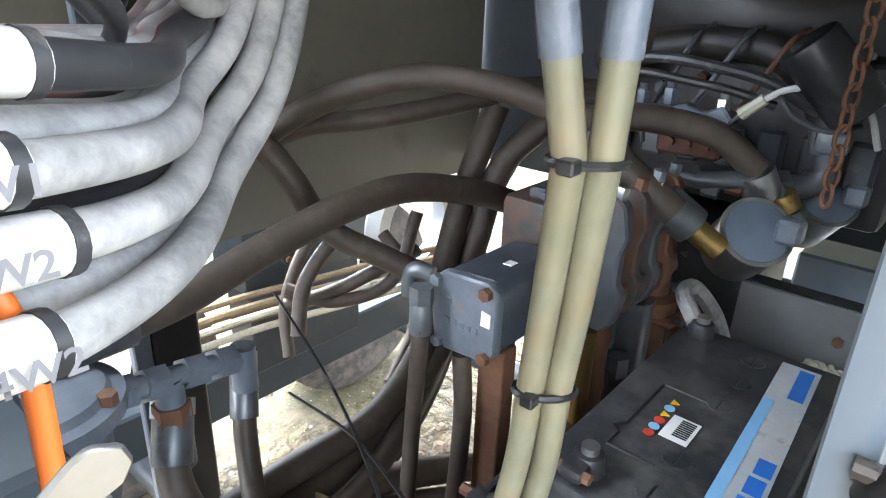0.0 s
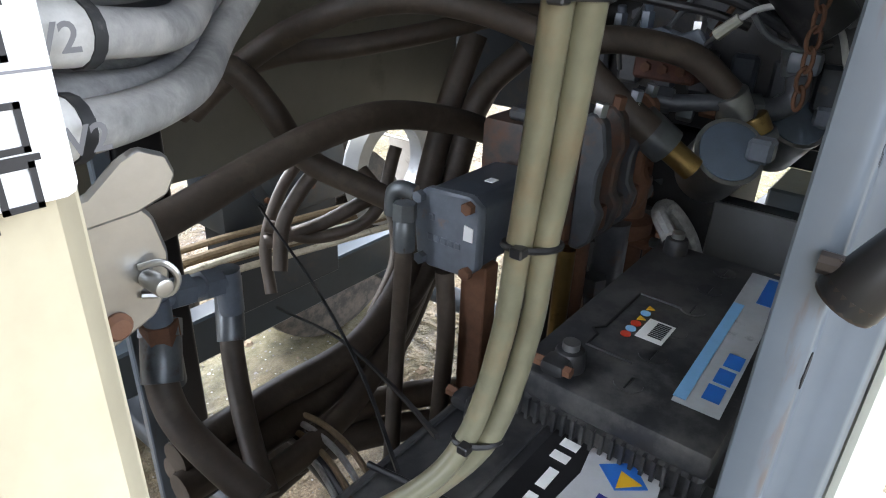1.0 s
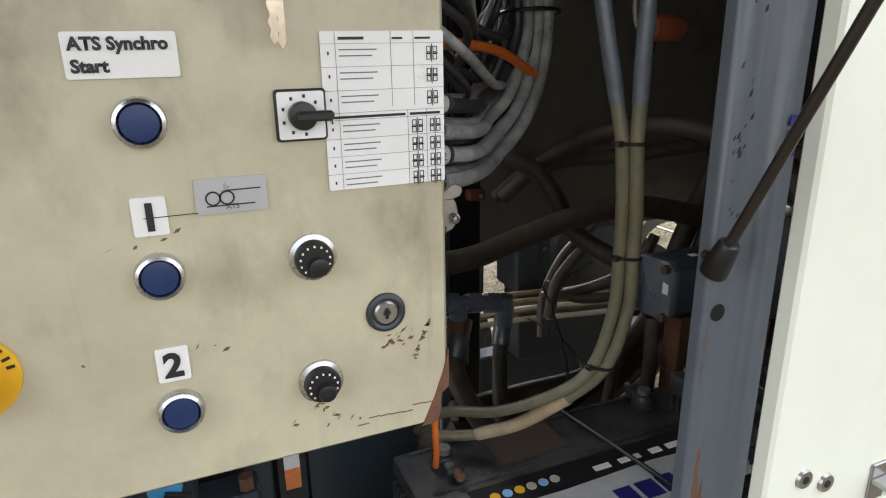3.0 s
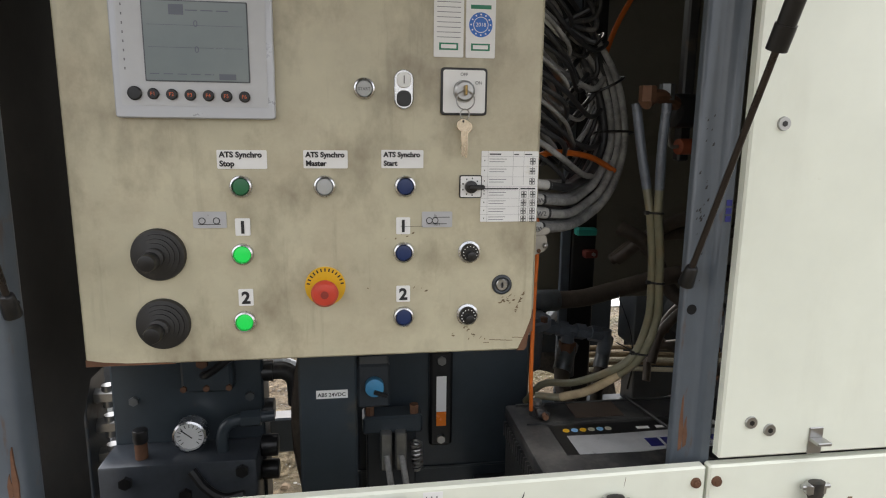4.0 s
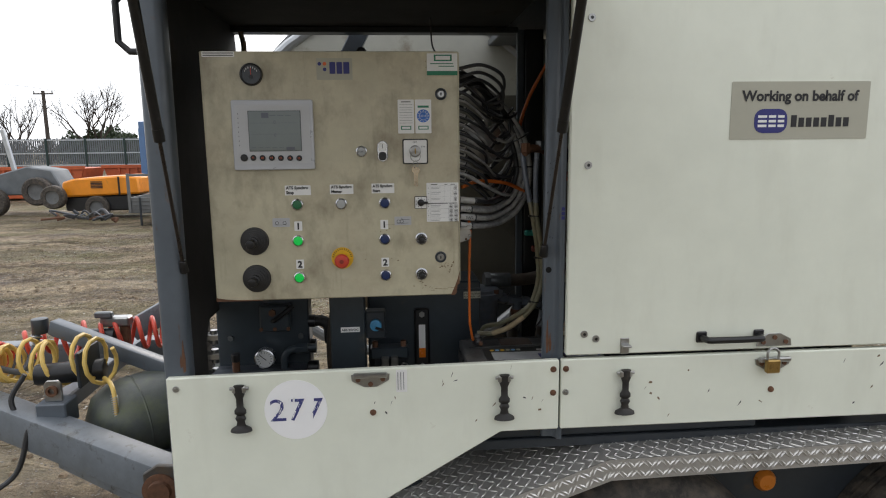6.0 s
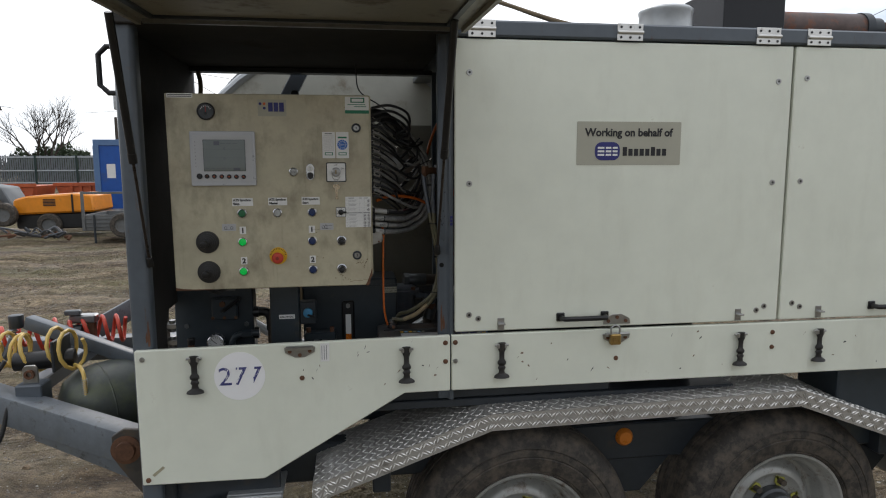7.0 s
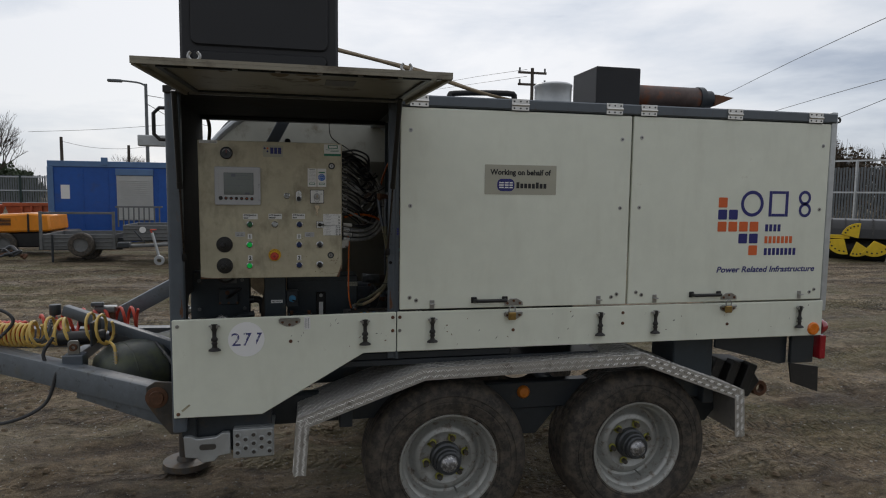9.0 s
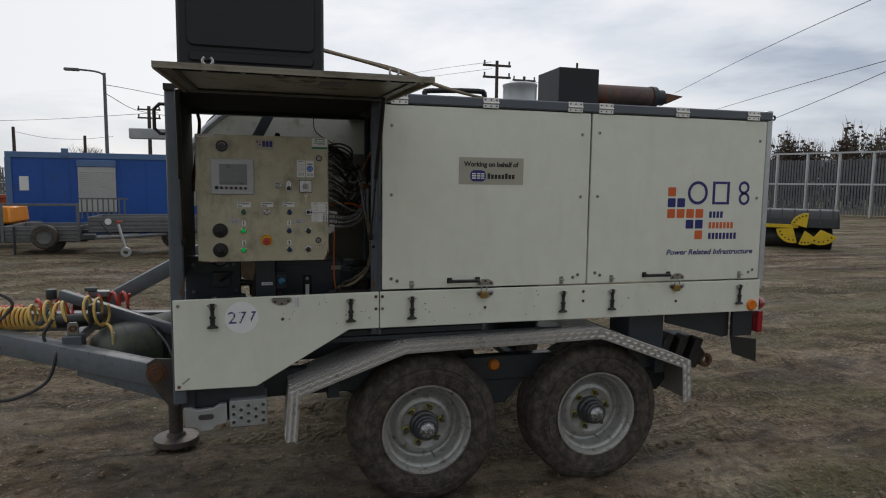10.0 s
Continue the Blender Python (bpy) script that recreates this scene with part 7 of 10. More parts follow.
for x in (1.19, 1.245, 1.30, 1.355, 1.41, 1.465):
    c = part("cell_cap", cyl((x, 0.205, Z1 - 0.001), (x, 0.205, Z1 + 0.0012), 0.013, seg=18), M_BATTERY, bat)
    part("cap_slot", box((x - 0.009, 0.204, Z1 + 0.0012), (x + 0.009, 0.206, Z1 + 0.002)), M_BLACK, c)
lb = flat("battery_label", [(1.195, 0.128), (1.490, 0.140), (1.489, 0.180), (1.194, 0.168)], Z1 + 0.0002, M_SMUDGED, bat)
flat("label_band", [(1.200, 0.158), (1.40, 0.165), (1.40, 0.176), (1.200, 0.169)], Z1 + 0.0012, M_LIGHTBLUE, bat)
for x in (1.213, 1.243, 1.273):
    flat("label_badge", [(x, 0.134), (x + 0.024, 0.135), (x + 0.024, 0.150), (x, 0.149)], Z1 + 0.0012, M_BLUEPRINT, bat)
flat("label_logo", [(1.415, 0.142), (1.482, 0.145), (1.482, 0.160), (1.415, 0.157)], Z1 + 0.0012, M_BLUEPRINT, bat)
w_ = flat("barcode_label", [(1.265, 0.205), (1.305, 0.205), (1.305, 0.232), (1.265, 0.232)], Z1 + 0.0014, M_PAPER, bat)
for i in range(9):
    flat("barcode_line", [(1.272 + 0.0034 * i, 0.208), (1.2735 + 0.0034 * i, 0.208), (1.2735 + 0.0034 * i, 0.222), (1.272 + 0.0034 * i, 0.222)], Z1 + 0.0024, M_INK, bat)
for i, m in enumerate((M_RED, M_LIGHTBLUE, M_RED, M_YELLOW, M_LIGHTBLUE, M_YELLOW)):
    part("warning_sign", cyl((1.262 + 0.0125 * i, 0.240, Z1 + 0.001), (1.262 + 0.0125 * i, 0.240, Z1 + 0.0022), 0.0052, seg=14 if m is not M_YELLOW else 3), m, bat)
part("moulded_ridge", tube([(1.222, 0.215, Z1), (1.222, 0.262, Z1), (1.245, 0.262, Z1), (1.252, 0.270, Z1), (1.262, 0.262, Z1), (1.350, 0.262, Z1), (1.350, 0.215, Z1)], 0.0018, seg=6, smooth=False), M_BLACK, bat)


def terminal(x, y, z, parent, way):
    t = part("terminal_clamp", cyl((x, y, z - 0.002), (x, y, z + 0.020), 0.0155, r2=0.0135, seg=18, bevel=0.003), M_ENGINEBLACK, parent, "greasy battery terminal clamp")
    part("terminal_post", cyl((x, y, z), (x, y, z + 0.027), 0.008, seg=14), M_STEEL, t)
    part("clamp_ear", box((x - 0.012 + way[0] * 0.018, y - 0.012 + way[1] * 0.018, z + 0.003), (x + 0.012 + way[0] * 0.018, y + 0.012 + way[1] * 0.018, z + 0.018), 0.006, seg=2), M_ENGINEBLACK, t)
    part("clamp_bolt", cyl((x + way[0] * 0.022, y + way[1] * 0.022 - 0.018, z + 0.011), (x + way[0] * 0.022, y + way[1] * 0.022 + 0.018, z + 0.011), 0.0055, seg=6), M_RUST, t)


terminal(1.178, 0.258, Z1, bat, (-1, 0.2))
terminal(1.482, 0.272, Z1, bat, (0.6, 0.6))
bat2 = battery("black battery with a torn silver label and thick cable", 0.749, 0.108, 1.147, 0.352, 1.052)
Z2 = 1.052
lb = flat("battery_label", [(0.80, 0.160), (1.138, 0.160), (1.138, 0.258), (0.80, 0.258)], Z2 + 0.0002, M_BLACK, bat2)
flat("torn_label", [(0.82, 0.158), (0.93, 0.155), (0.99, 0.161), (1.105, 0.156), (1.142, 0.163), (1.136, 0.190), (1.144, 0.214), (1.120, 0.222), (1.09, 0.216), (1.02, 0.221), (0.90, 0.217), (0.82, 0.219)], Z2 + 0.0012, M_SMUDGED, bat2)
for i, wd in enumerate((0.022, 0.024, 0.022, 0.020, 0.022)):
    flat("label_logo", [(0.945 + 0.028 * i, 0.168), (0.945 + 0.028 * i + wd, 0.168), (0.945 + 0.028 * i + wd, 0.194), (0.945 + 0.028 * i, 0.194)], Z2 + 0.0022, M_NAVY, bat2)
flat("blue_diamond", [(1.090, 0.186), (1.108, 0.165), (1.128, 0.186), (1.108, 0.208)], Z2 + 0.0022, M_BLUEPRINT, bat2)
flat("yellow_wedge", [(1.092, 0.186), (1.108, 0.170), (1.112, 0.190)], Z2 + 0.0032, M_YELLOW, bat2)
for i, (wd, hh) in enumerate(((0.010, 0.016), (0.010, 0.016), (0.024, 0.009), (0.016, 0.009), (0.030, 0.008), (0.022, 0.008))):
    x = (1.108, 1.090, 1.055, 1.030, 0.985, 0.950)[i]
    flat("print_bar", [(x, 0.230), (x + wd, 0.230), (x + wd, 0.230 + hh), (x, 0.230 + hh)], Z2 + 0.0012, M_PAPER, bat2)
for i, m in enumerate((M_YELLOW, M_LIGHTBLUE, M_YELLOW, M_BEIGESTICKER, M_LIGHTBLUE, M_BEIGESTICKER)):
    part("warning_sign", cyl((0.825 + 0.015 * i, 0.238, Z2 + 0.001), (0.825 + 0.015 * i, 0.238, Z2 + 0.0022), 0.0058, seg=12), m, bat2)
part("rust_panel", box((0.86, 0.285, Z2 - 0.001), (0.95, 0.345, Z2 + 0.0012)), mat("brown_battery_stain", (0.06, 0.04, 0.028), 0.7, vary=0.3), bat2)
for y in (0.268, 0.344):
    part("lid_ridge", box((0.765, y, Z2), (1.13, y + 0.004, Z2 + 0.003)), M_BATTERY, bat2)
part("strap_band", tube([(1.02, 0.104, Z2 - 0.05), (1.02, 0.104, Z2 + 0.002), (1.012, 0.12, Z2 + 0.007), (0.995, 0.25, Z2 + 0.007), (0.98, 0.354, Z2 + 0.005)], 0.003, seg=8, steps=4), M_BLACK, bat2)
terminal(0.795, 0.310, Z2, bat2, (0.2, -1))
terminal(1.09, 0.320, Z2, bat2, (0.2, 1))
bat.location += Vector((-0.038, -0.032, 0.033))
bat2.location += Vector((-0.012, -0.042, 0.033))
braid = thing("braided_strap", (1.52, 0.12, 1.06), "flat braided earth strap behind the battery", "earth strap")
for k in range(5):
    part("braid_strand", tube([(1.475 + 0.011 * q, 0.098 + 0.009 * k + 0.007 * math.sin(1.6 * q + 1.25 * k), 1.112 - 0.0035 * q + 0.005 * math.cos(1.6 * q + 1.25 * k)) for q in range(11)], 0.0042, seg=7, steps=3), M_ROPE, braid)
part("braid_lug", box((1.462, 0.095, 1.104), (1.482, 0.140, 1.120), 0.003), M_STEEL, braid)
solo("battery_lead", tube([(1.447, 0.25, 1.15), (1.48, 0.28, 1.165), (1.52, 0.28, 1.16), (1.535, 0.25, 1.12), (1.53, 0.22, 1.06)], 0.011, seg=10), M_CABLE, "grey bent battery lead", "cable")

# twin battery cables with ties
RT = Vector((0.646, -0.763, 0.0))
twin = [(0.905, 0.155, 1.63), (0.908, 0.150, 1.56), (0.918, 0.147, 1.466), (0.932, 0.158, 1.40), (0.938, 0.165, 1.351), (0.942, 0.172, 1.29), (0.927, 0.181, 1.226)]
tw = [Vector(p) for p in twin]
left_end = [(0.896, 0.205, 1.190), (0.850, 0.262, 1.145), (0.812, 0.33, 1.115), (0.80, 0.40, 1.05)]
right_end = [(0.906, 0.205, 1.180), (0.868, 0.240, 1.138), (0.830, 0.275, 1.112), (0.788, 0.297, 1.108)]
for side, tail, lab in ((-1, left_end, "olive battery cable strapped to its twin"), (1, right_end, "olive battery cable, taped and scorched near its terminal")):
    cable = thing("battery_cable", (0.92, 0.17, 1.05), lab, "cable", group="battery cables")
    spread = [0.024, 0.016, 0.0062, 0.0066, 0.0064, 0.0070, 0.0064]
    pts = [p + RT * side * s_ for p, s_ in zip(tw, spread)]
    part("cable_sheath", tube(pts[2:] + [Vector(t) for t in tail], 0.0066, seg=14), M_BATCABLE, cable)
    part("tape_sleeve", tube(pts[:2] + [pts[1].lerp(pts[2], 0.62)], 0.0073, seg=14), M_TAPE, cable)
    part("cable_upper", tube([pts[1].lerp(pts[2], 0.5), pts[2]], 0.0066, seg=14, smooth=False), M_BATCABLE, cable)
    if side > 0:
        part("crimp_sleeve", tube([Vector(tail[0]), Vector(tail[1]), Vector(tail[2])], 0.0078, seg=14), mat("scorched_sleeve", (0.36, 0.28, 0.17), 0.6, vary=0.3, grain=60, dirt=(0.12, 0.09, 0.06), dirt_amount=0.35, dirt_scale=50), cable)
for z, c in ((1.466, tw[2]), (1.351, tw[4]), (1.223, tw[6])):
    d_ = Vector((0, 0, 1)) if z > 1.3 else Vector((0.45, -0.45, 0.7)).normalized()
    s_ = RT
    n_ = d_.cross(s_).normalized()
    loop = [c + s_ * (0.0142 * math.cos(a)) + n_ * (0.0078 * math.sin(a)) for a in (2 * math.pi * i / 16 for i in range(17))]
    tie = solo("cable_tie", tube(loop, 0.0019, seg=6, steps=1, smooth=False), M_BLACK, "black cable tie round the twin cables", "cable tie", group="cable ties")
    hd = c - s_ * 0.008 - n_ * 0.009
    if n_.dot(Vector((0.7, 0.7, 0))) < 0:
        hd = c - s_ * 0.008 + n_ * 0.009
    part("tie_head", box(hd - Vector((0.0035, 0.0035, 0.0028)), hd + Vector((0.0035, 0.0035, 0.0028)), 0.0008), M_BLACK, tie)
for pts in ([(0.924, 0.208, 1.213), (0.979, 0.292, 1.171), (1.021, 0.401, 1.147), (1.040, 0.518, 1.124)], [(0.951, 0.264, 1.127), (1.000, 0.351, 1.146), (1.034, 0.445, 1.178), (1.040, 0.532, 1.236)]):
    solo("cable_tie", tube(pts, 0.0022, seg=4, taper=0.6), M_BLACK, "loose black cable-tie tail", "cable tie", group="cable ties")
sol = thing("starter_solenoid", (0.97, 0.2, 1.56), "black-capped solenoid with rusty lugs where the battery cables end", "solenoid")
part("solenoid_can", cyl((0.965, 0.205, 1.622), (1.015, 0.215, 1.622), 0.027, seg=26, bevel=0.004), M_BLACK, sol)
part("rusty_lug", tube([(0.888, 0.140, 1.630), (0.905, 0.150, 1.640), (0.930, 0.165, 1.640), (0.965, 0.195, 1.632)], 0.0105, seg=10), M_RUST, sol)
part("lug_nut", cyl((0.892, 0.143, 1.632), (0.892, 0.143, 1.655), 0.0125, seg=6), M_RUST, sol)
part("lug_nut", cyl((0.935, 0.168, 1.636), (0.935, 0.168, 1.660), 0.0115, seg=6), M_STEELDARK, sol)
part("red_terminal", cyl((0.985, 0.215, 1.565), (1.03, 0.225, 1.565), 0.013, seg=16, bevel=0.002), mat("dull_orange_boot", (0.30, 0.07, 0.03), 0.6, vary=0.2), sol)
part("feed_wire", tube([(0.985, 0.215, 1.565), (0.97, 0.212, 1.567), (0.966, 0.212, 1.59), (0.975, 0.21, 1.61)], 0.003, seg=8), M_STEEL, sol)
part("solenoid_bracket", box((1.0, 0.24, 1.54), (1.02, 0.26, 2.055), 0.003), M_ENGINEBLACK, sol)

# ---- hoses ----
def hose(pts, r, label="brown-black hydraulic hose in the engine bay", material=None, ferrule=0):
    h = thing("hydraulic_hose", pts[-1], label, "hose", group="hydraulic hoses")
    part("hose_body", tube(pts, r, seg=14), material or M_HOSE, h)
    p, q = Vector(pts[0]), Vector(pts[1])
    if ferrule:
        d_ = (q - p).normalized()
        part("ferrule", cyl(p - d_ * 0.002, p + d_ * ferrule, r * 1.22, seg=18, bevel=0.001), M_STEELDARK, h)
        part("hose_nut", cyl(p - d_ * 0.022, p - d_ * 0.002, r * 1.35, seg=6), M_STEELDARK, h)
    return h


hose([(0.882, 0.665, 1.185), (0.940, 0.670, 1.183), (1.027, 0.683, 1.184), (1.135, 0.686, 1.209), (1.242, 0.673, 1.237), (1.356, 0.658, 1.247), (1.480, 0.631, 1.222), (1.581, 0.611, 1.182)], 0.0215, ferrule=0.07)
hose([(1.211, 0.930, 1.225), (1.257, 0.886, 1.284), (1.303, 0.819, 1.341), (1.342, 0.717, 1.388), (1.394, 0.638, 1.404), (1.434, 0.552, 1.395), (1.487, 0.458, 1.365), (1.542, 0.389, 1.366), (1.597, 0.315, 1.348), (1.633, 0.265, 1.303)], 0.0185)
hose([(1.211, 0.964, 1.217), (1.257, 0.918, 1.273), (1.323, 0.847, 1.311), (1.391, 0.768, 1.326), (1.492, 0.697, 1.346), (1.605, 0.618, 1.374), (1.723, 0.530, 1.368)], 0.0165)
hose([(1.655, 0.524, 1.425), (1.742, 0.459, 1.452), (1.793, 0.373, 1.451), (1.842, 0.298, 1.421), (1.873, 0.255, 1.352)], 0.024)
hose([(1.191, 0.881, 1.327), (1.242, 0.842, 1.295), (1.270, 0.808, 1.243), (1.305, 0.779, 1.167), (1.371, 0.725, 1.116), (1.436, 0.659, 1.071)], 0.020)
hose([(1.594, 0.676, 1.339), (1.549, 0.695, 1.210), (1.486, 0.683, 1.096), (1.392, 0.638, 0.995), (1.252, 0.610, 0.929), (1.101, 0.623, 0.913), (0.948, 0.618, 0.913)], 0.022)
hose([(1.638, 0.602, 1.316), (1.588, 0.653, 1.240), (1.536, 0.661, 1.109), (1.437, 0.627, 1.003), (1.318, 0.614, 0.931), (1.175, 0.604, 0.887), (1.050, 0.596, 0.884), (0.937, 0.596, 0.886)], 0.022)
hose([(1.503, 0.650, 1.026), (1.415, 0.632, 0.956), (1.291, 0.589, 0.913), (1.182, 0.566, 0.873), (1.086, 0.551, 0.867), (0.988, 0.550, 0.867)], 0.018)
hose([(1.634, 0.652, 1.272), (1.591, 0.675, 1.176), (1.531, 0.672, 1.032), (1.365, 0.619, 0.917), (1.255, 0.591, 0.879)], 0.018)
hose([(1.184, 0.466, 1.193), (1.180, 0.464, 1.139), (1.193, 0.484, 1.022), (1.162, 0.463, 0.925), (1.128, 0.438, 0.839)], 0.0105, ferrule=0.035)
hose([(1.223, 0.436, 1.125), (1.222, 0.429, 1.040), (1.219, 0.433, 0.923), (1.191, 0.423, 0.820)], 0.0115)
hose([(1.079, 0.672, 1.064), (1.058, 0.645, 1.009), (1.040, 0.612, 0.957), (1.020, 0.567, 0.914), (1.003, 0.519, 0.877)], 0.0145, ferrule=0.06)
hose([(0.972, 0.647, 1.061), (0.954, 0.625, 1.019), (0.951, 0.595, 0.981), (0.960, 0.543, 0.948), (0.973, 0.488, 0.920)], 0.0185, ferrule=0.05)
hose([(0.984, 0.679, 0.811), (1.092, 0.650, 0.811), (1.217, 0.603, 0.825), (1.329, 0.538, 0.824), (1.431, 0.473, 0.802)], 0.022)
hose([(1.057, 0.650, 0.762), (1.167, 0.602, 0.787), (1.275, 0.538, 0.790), (1.384, 0.462, 0.778)], 0.022)
hose([(1.464, 0.428, 1.352), (1.467, 0.385, 1.318), (1.476, 0.349, 1.290), (1.488, 0.315, 1.265)], 0.022, ferrule=0)
hose([(1.341, 0.955, 0.951), (1.424, 0.904, 0.974), (1.500, 0.857, 1.012), (1.589, 0.849, 1.024)], 0.014)
hose([(1.317, 0.886, 0.924), (1.348, 0.908, 0.998), (1.389, 0.905, 1.053), (1.434, 0.890, 1.100)], 0.014)
solo("cable_bundle", tube([(1.107, 0.623, 0.870), (1.098, 0.560, 0.853), (1.095, 0.508, 0.838), (1.084, 0.465, 0.828)], 0.014, seg=12), M_CABLEDARK, "strapped bundle of thin brown cables", "cable bundle")
for k in range(4):
    solo("thin_cable", tube([Vector(p) + Vector((0.012 * k - 0.01, -0.01 * k, 0.006 * k)) for p in [(1.084, 0.629, 0.876), (1.095, 0.584, 0.871), (1.097, 0.531, 0.857), (1.086, 0.477, 0.837)]], 0.0045, seg=7), M_ROPEDARK if k % 2 else M_CABLE, "thin cable of the strapped bundle", "cable", group="thin cables")
# fittings beside the filter head
fa, fb, fc = Vector((0.889, 0.632, 1.134)), Vector((0.999, 0.647, 1.105)), Vector((1.071, 0.656, 1.094))
tee = thing("tee_fitting", fa, "blue-grey steel tee and elbow fittings", "pipe fitting")
part("fitting_pipe", cyl(fa, fc, 0.013, seg=16), M_CASTGREY, tee)
for k, u in enumerate((0.16, 0.36, 0.62, 0.84)):
    c = fa.lerp(fc, u)
    d_ = (fc - fa).normalized()
    part("fitting_nut", cyl(c - d_ * 0.013, c + d_ * 0.013, 0.0195, seg=6), M_CASTGREY, tee)
part("elbow", cyl(fc + Vector((0, 0, 0.014)), fc - Vector((0, 0, 0.045)), 0.016, seg=16), M_CASTGREY, tee)
cdn = fa.lerp(fc, 0.45)
part("tee_branch", cyl(cdn, cdn - Vector((0, 0, 0.05)), 0.016, seg=16), M_CASTGREY, tee)
part("rusty_nut", cyl(cdn - Vector((0, 0, 0.03)), cdn - Vector((0, 0, 0.055)), 0.021, seg=6), M_RUST, tee)
part("branch_ferrule", cyl(cdn - Vector((0, 0, 0.055)), cdn - Vector((0, 0, 0.115)), 0.019, seg=16), M_STEELDARK, tee)
fh = Vector((0.843, 0.634, 1.157))
flt = thing("return_filter", fh - Vector((0, 0, 0.12)), "round blue-grey hydraulic filter head with bolts", "filter")
part("filter_head", lathe([(0.0, 0.012), (0.05, 0.012), (0.062, 0.008), (0.066, 0.0), (0.078, -0.002), (0.078, -0.018), (0.06, -0.02), (0.058, -0.12), (0.0, -0.12)], fh, "Z", seg=36), M_CASTGREY, flt)
for i in range(4):
    a = radians(45 + 90 * i)
    part("filter_bolt", cyl(fh + Vector((0.068 * math.cos(a), 0.068 * math.sin(a), -0.002)), fh + Vector((0.068 * math.cos(a), 0.068 * math.sin(a), 0.01)), 0.009, seg=6), M_RUST, flt)
part("filter_neck", cyl(fh + Vector((0.05, 0, -0.01)), fa, 0.017, seg=14), M_DARKGREY, flt)

for pts, r in (([(1.527, 0.721, 0.973), (1.456, 0.728, 0.878), (1.307, 0.725, 0.806), (1.114, 0.743, 0.762), (0.994, 0.747, 0.779)], 0.016), ([(1.510, 0.678, 0.935), (1.410, 0.658, 0.844), (1.288, 0.638, 0.789), (1.165, 0.627, 0.762), (1.060, 0.614, 0.762)], 0.014),
               ([(1.573, 0.834, 1.114), (1.509, 0.836, 0.991), (1.417, 0.898, 0.954), (1.351, 0.964, 0.980)], 0.013), ([(1.498, 0.978, 1.111), (1.425, 1.001, 1.029), (1.367, 0.992, 0.930), (1.341, 0.953, 0.840)], 0.012),
               ([(1.550, 0.906, 1.056), (1.555, 0.834, 0.990), (1.511, 0.778, 0.911), (1.411, 0.744, 0.843)], 0.013)):
    hose(pts, r)
mf = thing("rusty_manifold", (1.661, 0.387, 1.054), "rust-stained manifold block behind the battery cables", "manifold")
c = Vector((1.679, 0.405, 1.116))
part("manifold_body", box(c - Vector((0.055, 0.03, 0.10)), c + Vector((0.055, 0.03, 0.05)), 0.008, seg=2), M_RUST, mf)
for k in range(3):
    q = c + Vector((-0.035 + 0.035 * k, -0.03, 0.015 - 0.05 * (k % 2)))
    part("manifold_port", cyl(q, q + Vector((-0.004, -0.022, 0.0)), 0.013, seg=8, bevel=0.002), M_STEELDARK, mf)
    part("manifold_bolt", cyl(q + Vector((0.012, 0, 0.028)), q + Vector((0.012, -0.01, 0.028)), 0.006, seg=6), M_RUST, mf)

# ---- pump, valve block and oil filters of the engine ----
pump = thing("gear_pump", (1.33, 0.47, 0.80), "grey cast gear pump with flaking paint", "pump")
oct_ = [(0.424, 1.115), (0.440, 1.100), (0.500, 1.096), (0.518, 1.110), (0.522, 1.150), (0.518, 1.188), (0.505, 1.200), (0.440, 1.204), (0.424, 1.192)]
part("pump_body", prism(oct_, "X", 1.262, 1.40, bevel=0.003), M_CASTDARK, pump, "dark pump body")
cover = part("end_cover", prism([((y - 0.472) * 1.04 + 0.472, (z - 1.15) * 1.04 + 1.15) for y, z in oct_], "X", 1.246, 1.262, bevel=0.003), M_CASTGREY, pump)
for y, z in ((0.435, 1.108), (0.508, 1.106), (0.512, 1.190), (0.436, 1.195)):
    part("cover_bolt", cyl((1.246, y, z), (1.236, y, z), 0.0085, seg=6, bevel=0.001), M_CASTGREY if y > 0.5 else M_RUST, cover)
part("cover_tag", prism([(0.430, 1.150), (0.444, 1.150), (0.443, 1.170), (0.430, 1.168)], "X", 1.2445, 1.246), M_PAPER, cover)
for y, z, w in ((0.486, 1.166, 0.024), (0.474, 1.138, 0.052)):
    for k in range(5 if w > 0.04 else 1):
        part("cast_mark", box((1.2440, y + w / 2 - 0.011 * k - 0.008, z - 0.004), (1.2462, y + w / 2 - 0.011 * k, z + 0.005), 0.0008), M_CASTGREY, cover)
part("body_label", box((1.31, 0.45, 1.2045), (1.325, 0.462, 1.2055)), M_PAPER, pump)
part("inlet_elbow", tube([(1.255, 0.53, 1.185), (1.25, 0.548, 1.188), (1.247, 0.560, 1.180), (1.247, 0.563, 1.150)], 0.0115, seg=12), M_STEELDARK, pump)
part("pump_foot", box((1.28, 0.43, 0.70), (1.31, 0.47, 1.10), 0.002), M_RUST, pump, "rusty support plate")
part("pump_foot", box((1.36, 0.49, 0.70), (1.40, 0.52, 1.10), 0.002), M_DARKGREY, pump)
M_RUSTCAST = mat("rust_streaked_cast", (0.040, 0.038, 0.037), 0.6, vary=0.35, grain=40, dirt=(0.13, 0.052, 0.02), dirt_amount=0.8, dirt_scale=20, bump=0.2, soft=0.08)
eng = thing("engine", (1.7, 0.6, 0.72), "oily diesel engine with rusty valve block and hoses", "engine")
vb = part("valve_block", box((1.40, 0.40, 1.10), (1.60, 0.54, 1.245), 0.012, seg=2), M_RUSTCAST, eng, "rust-streaked cast valve block")
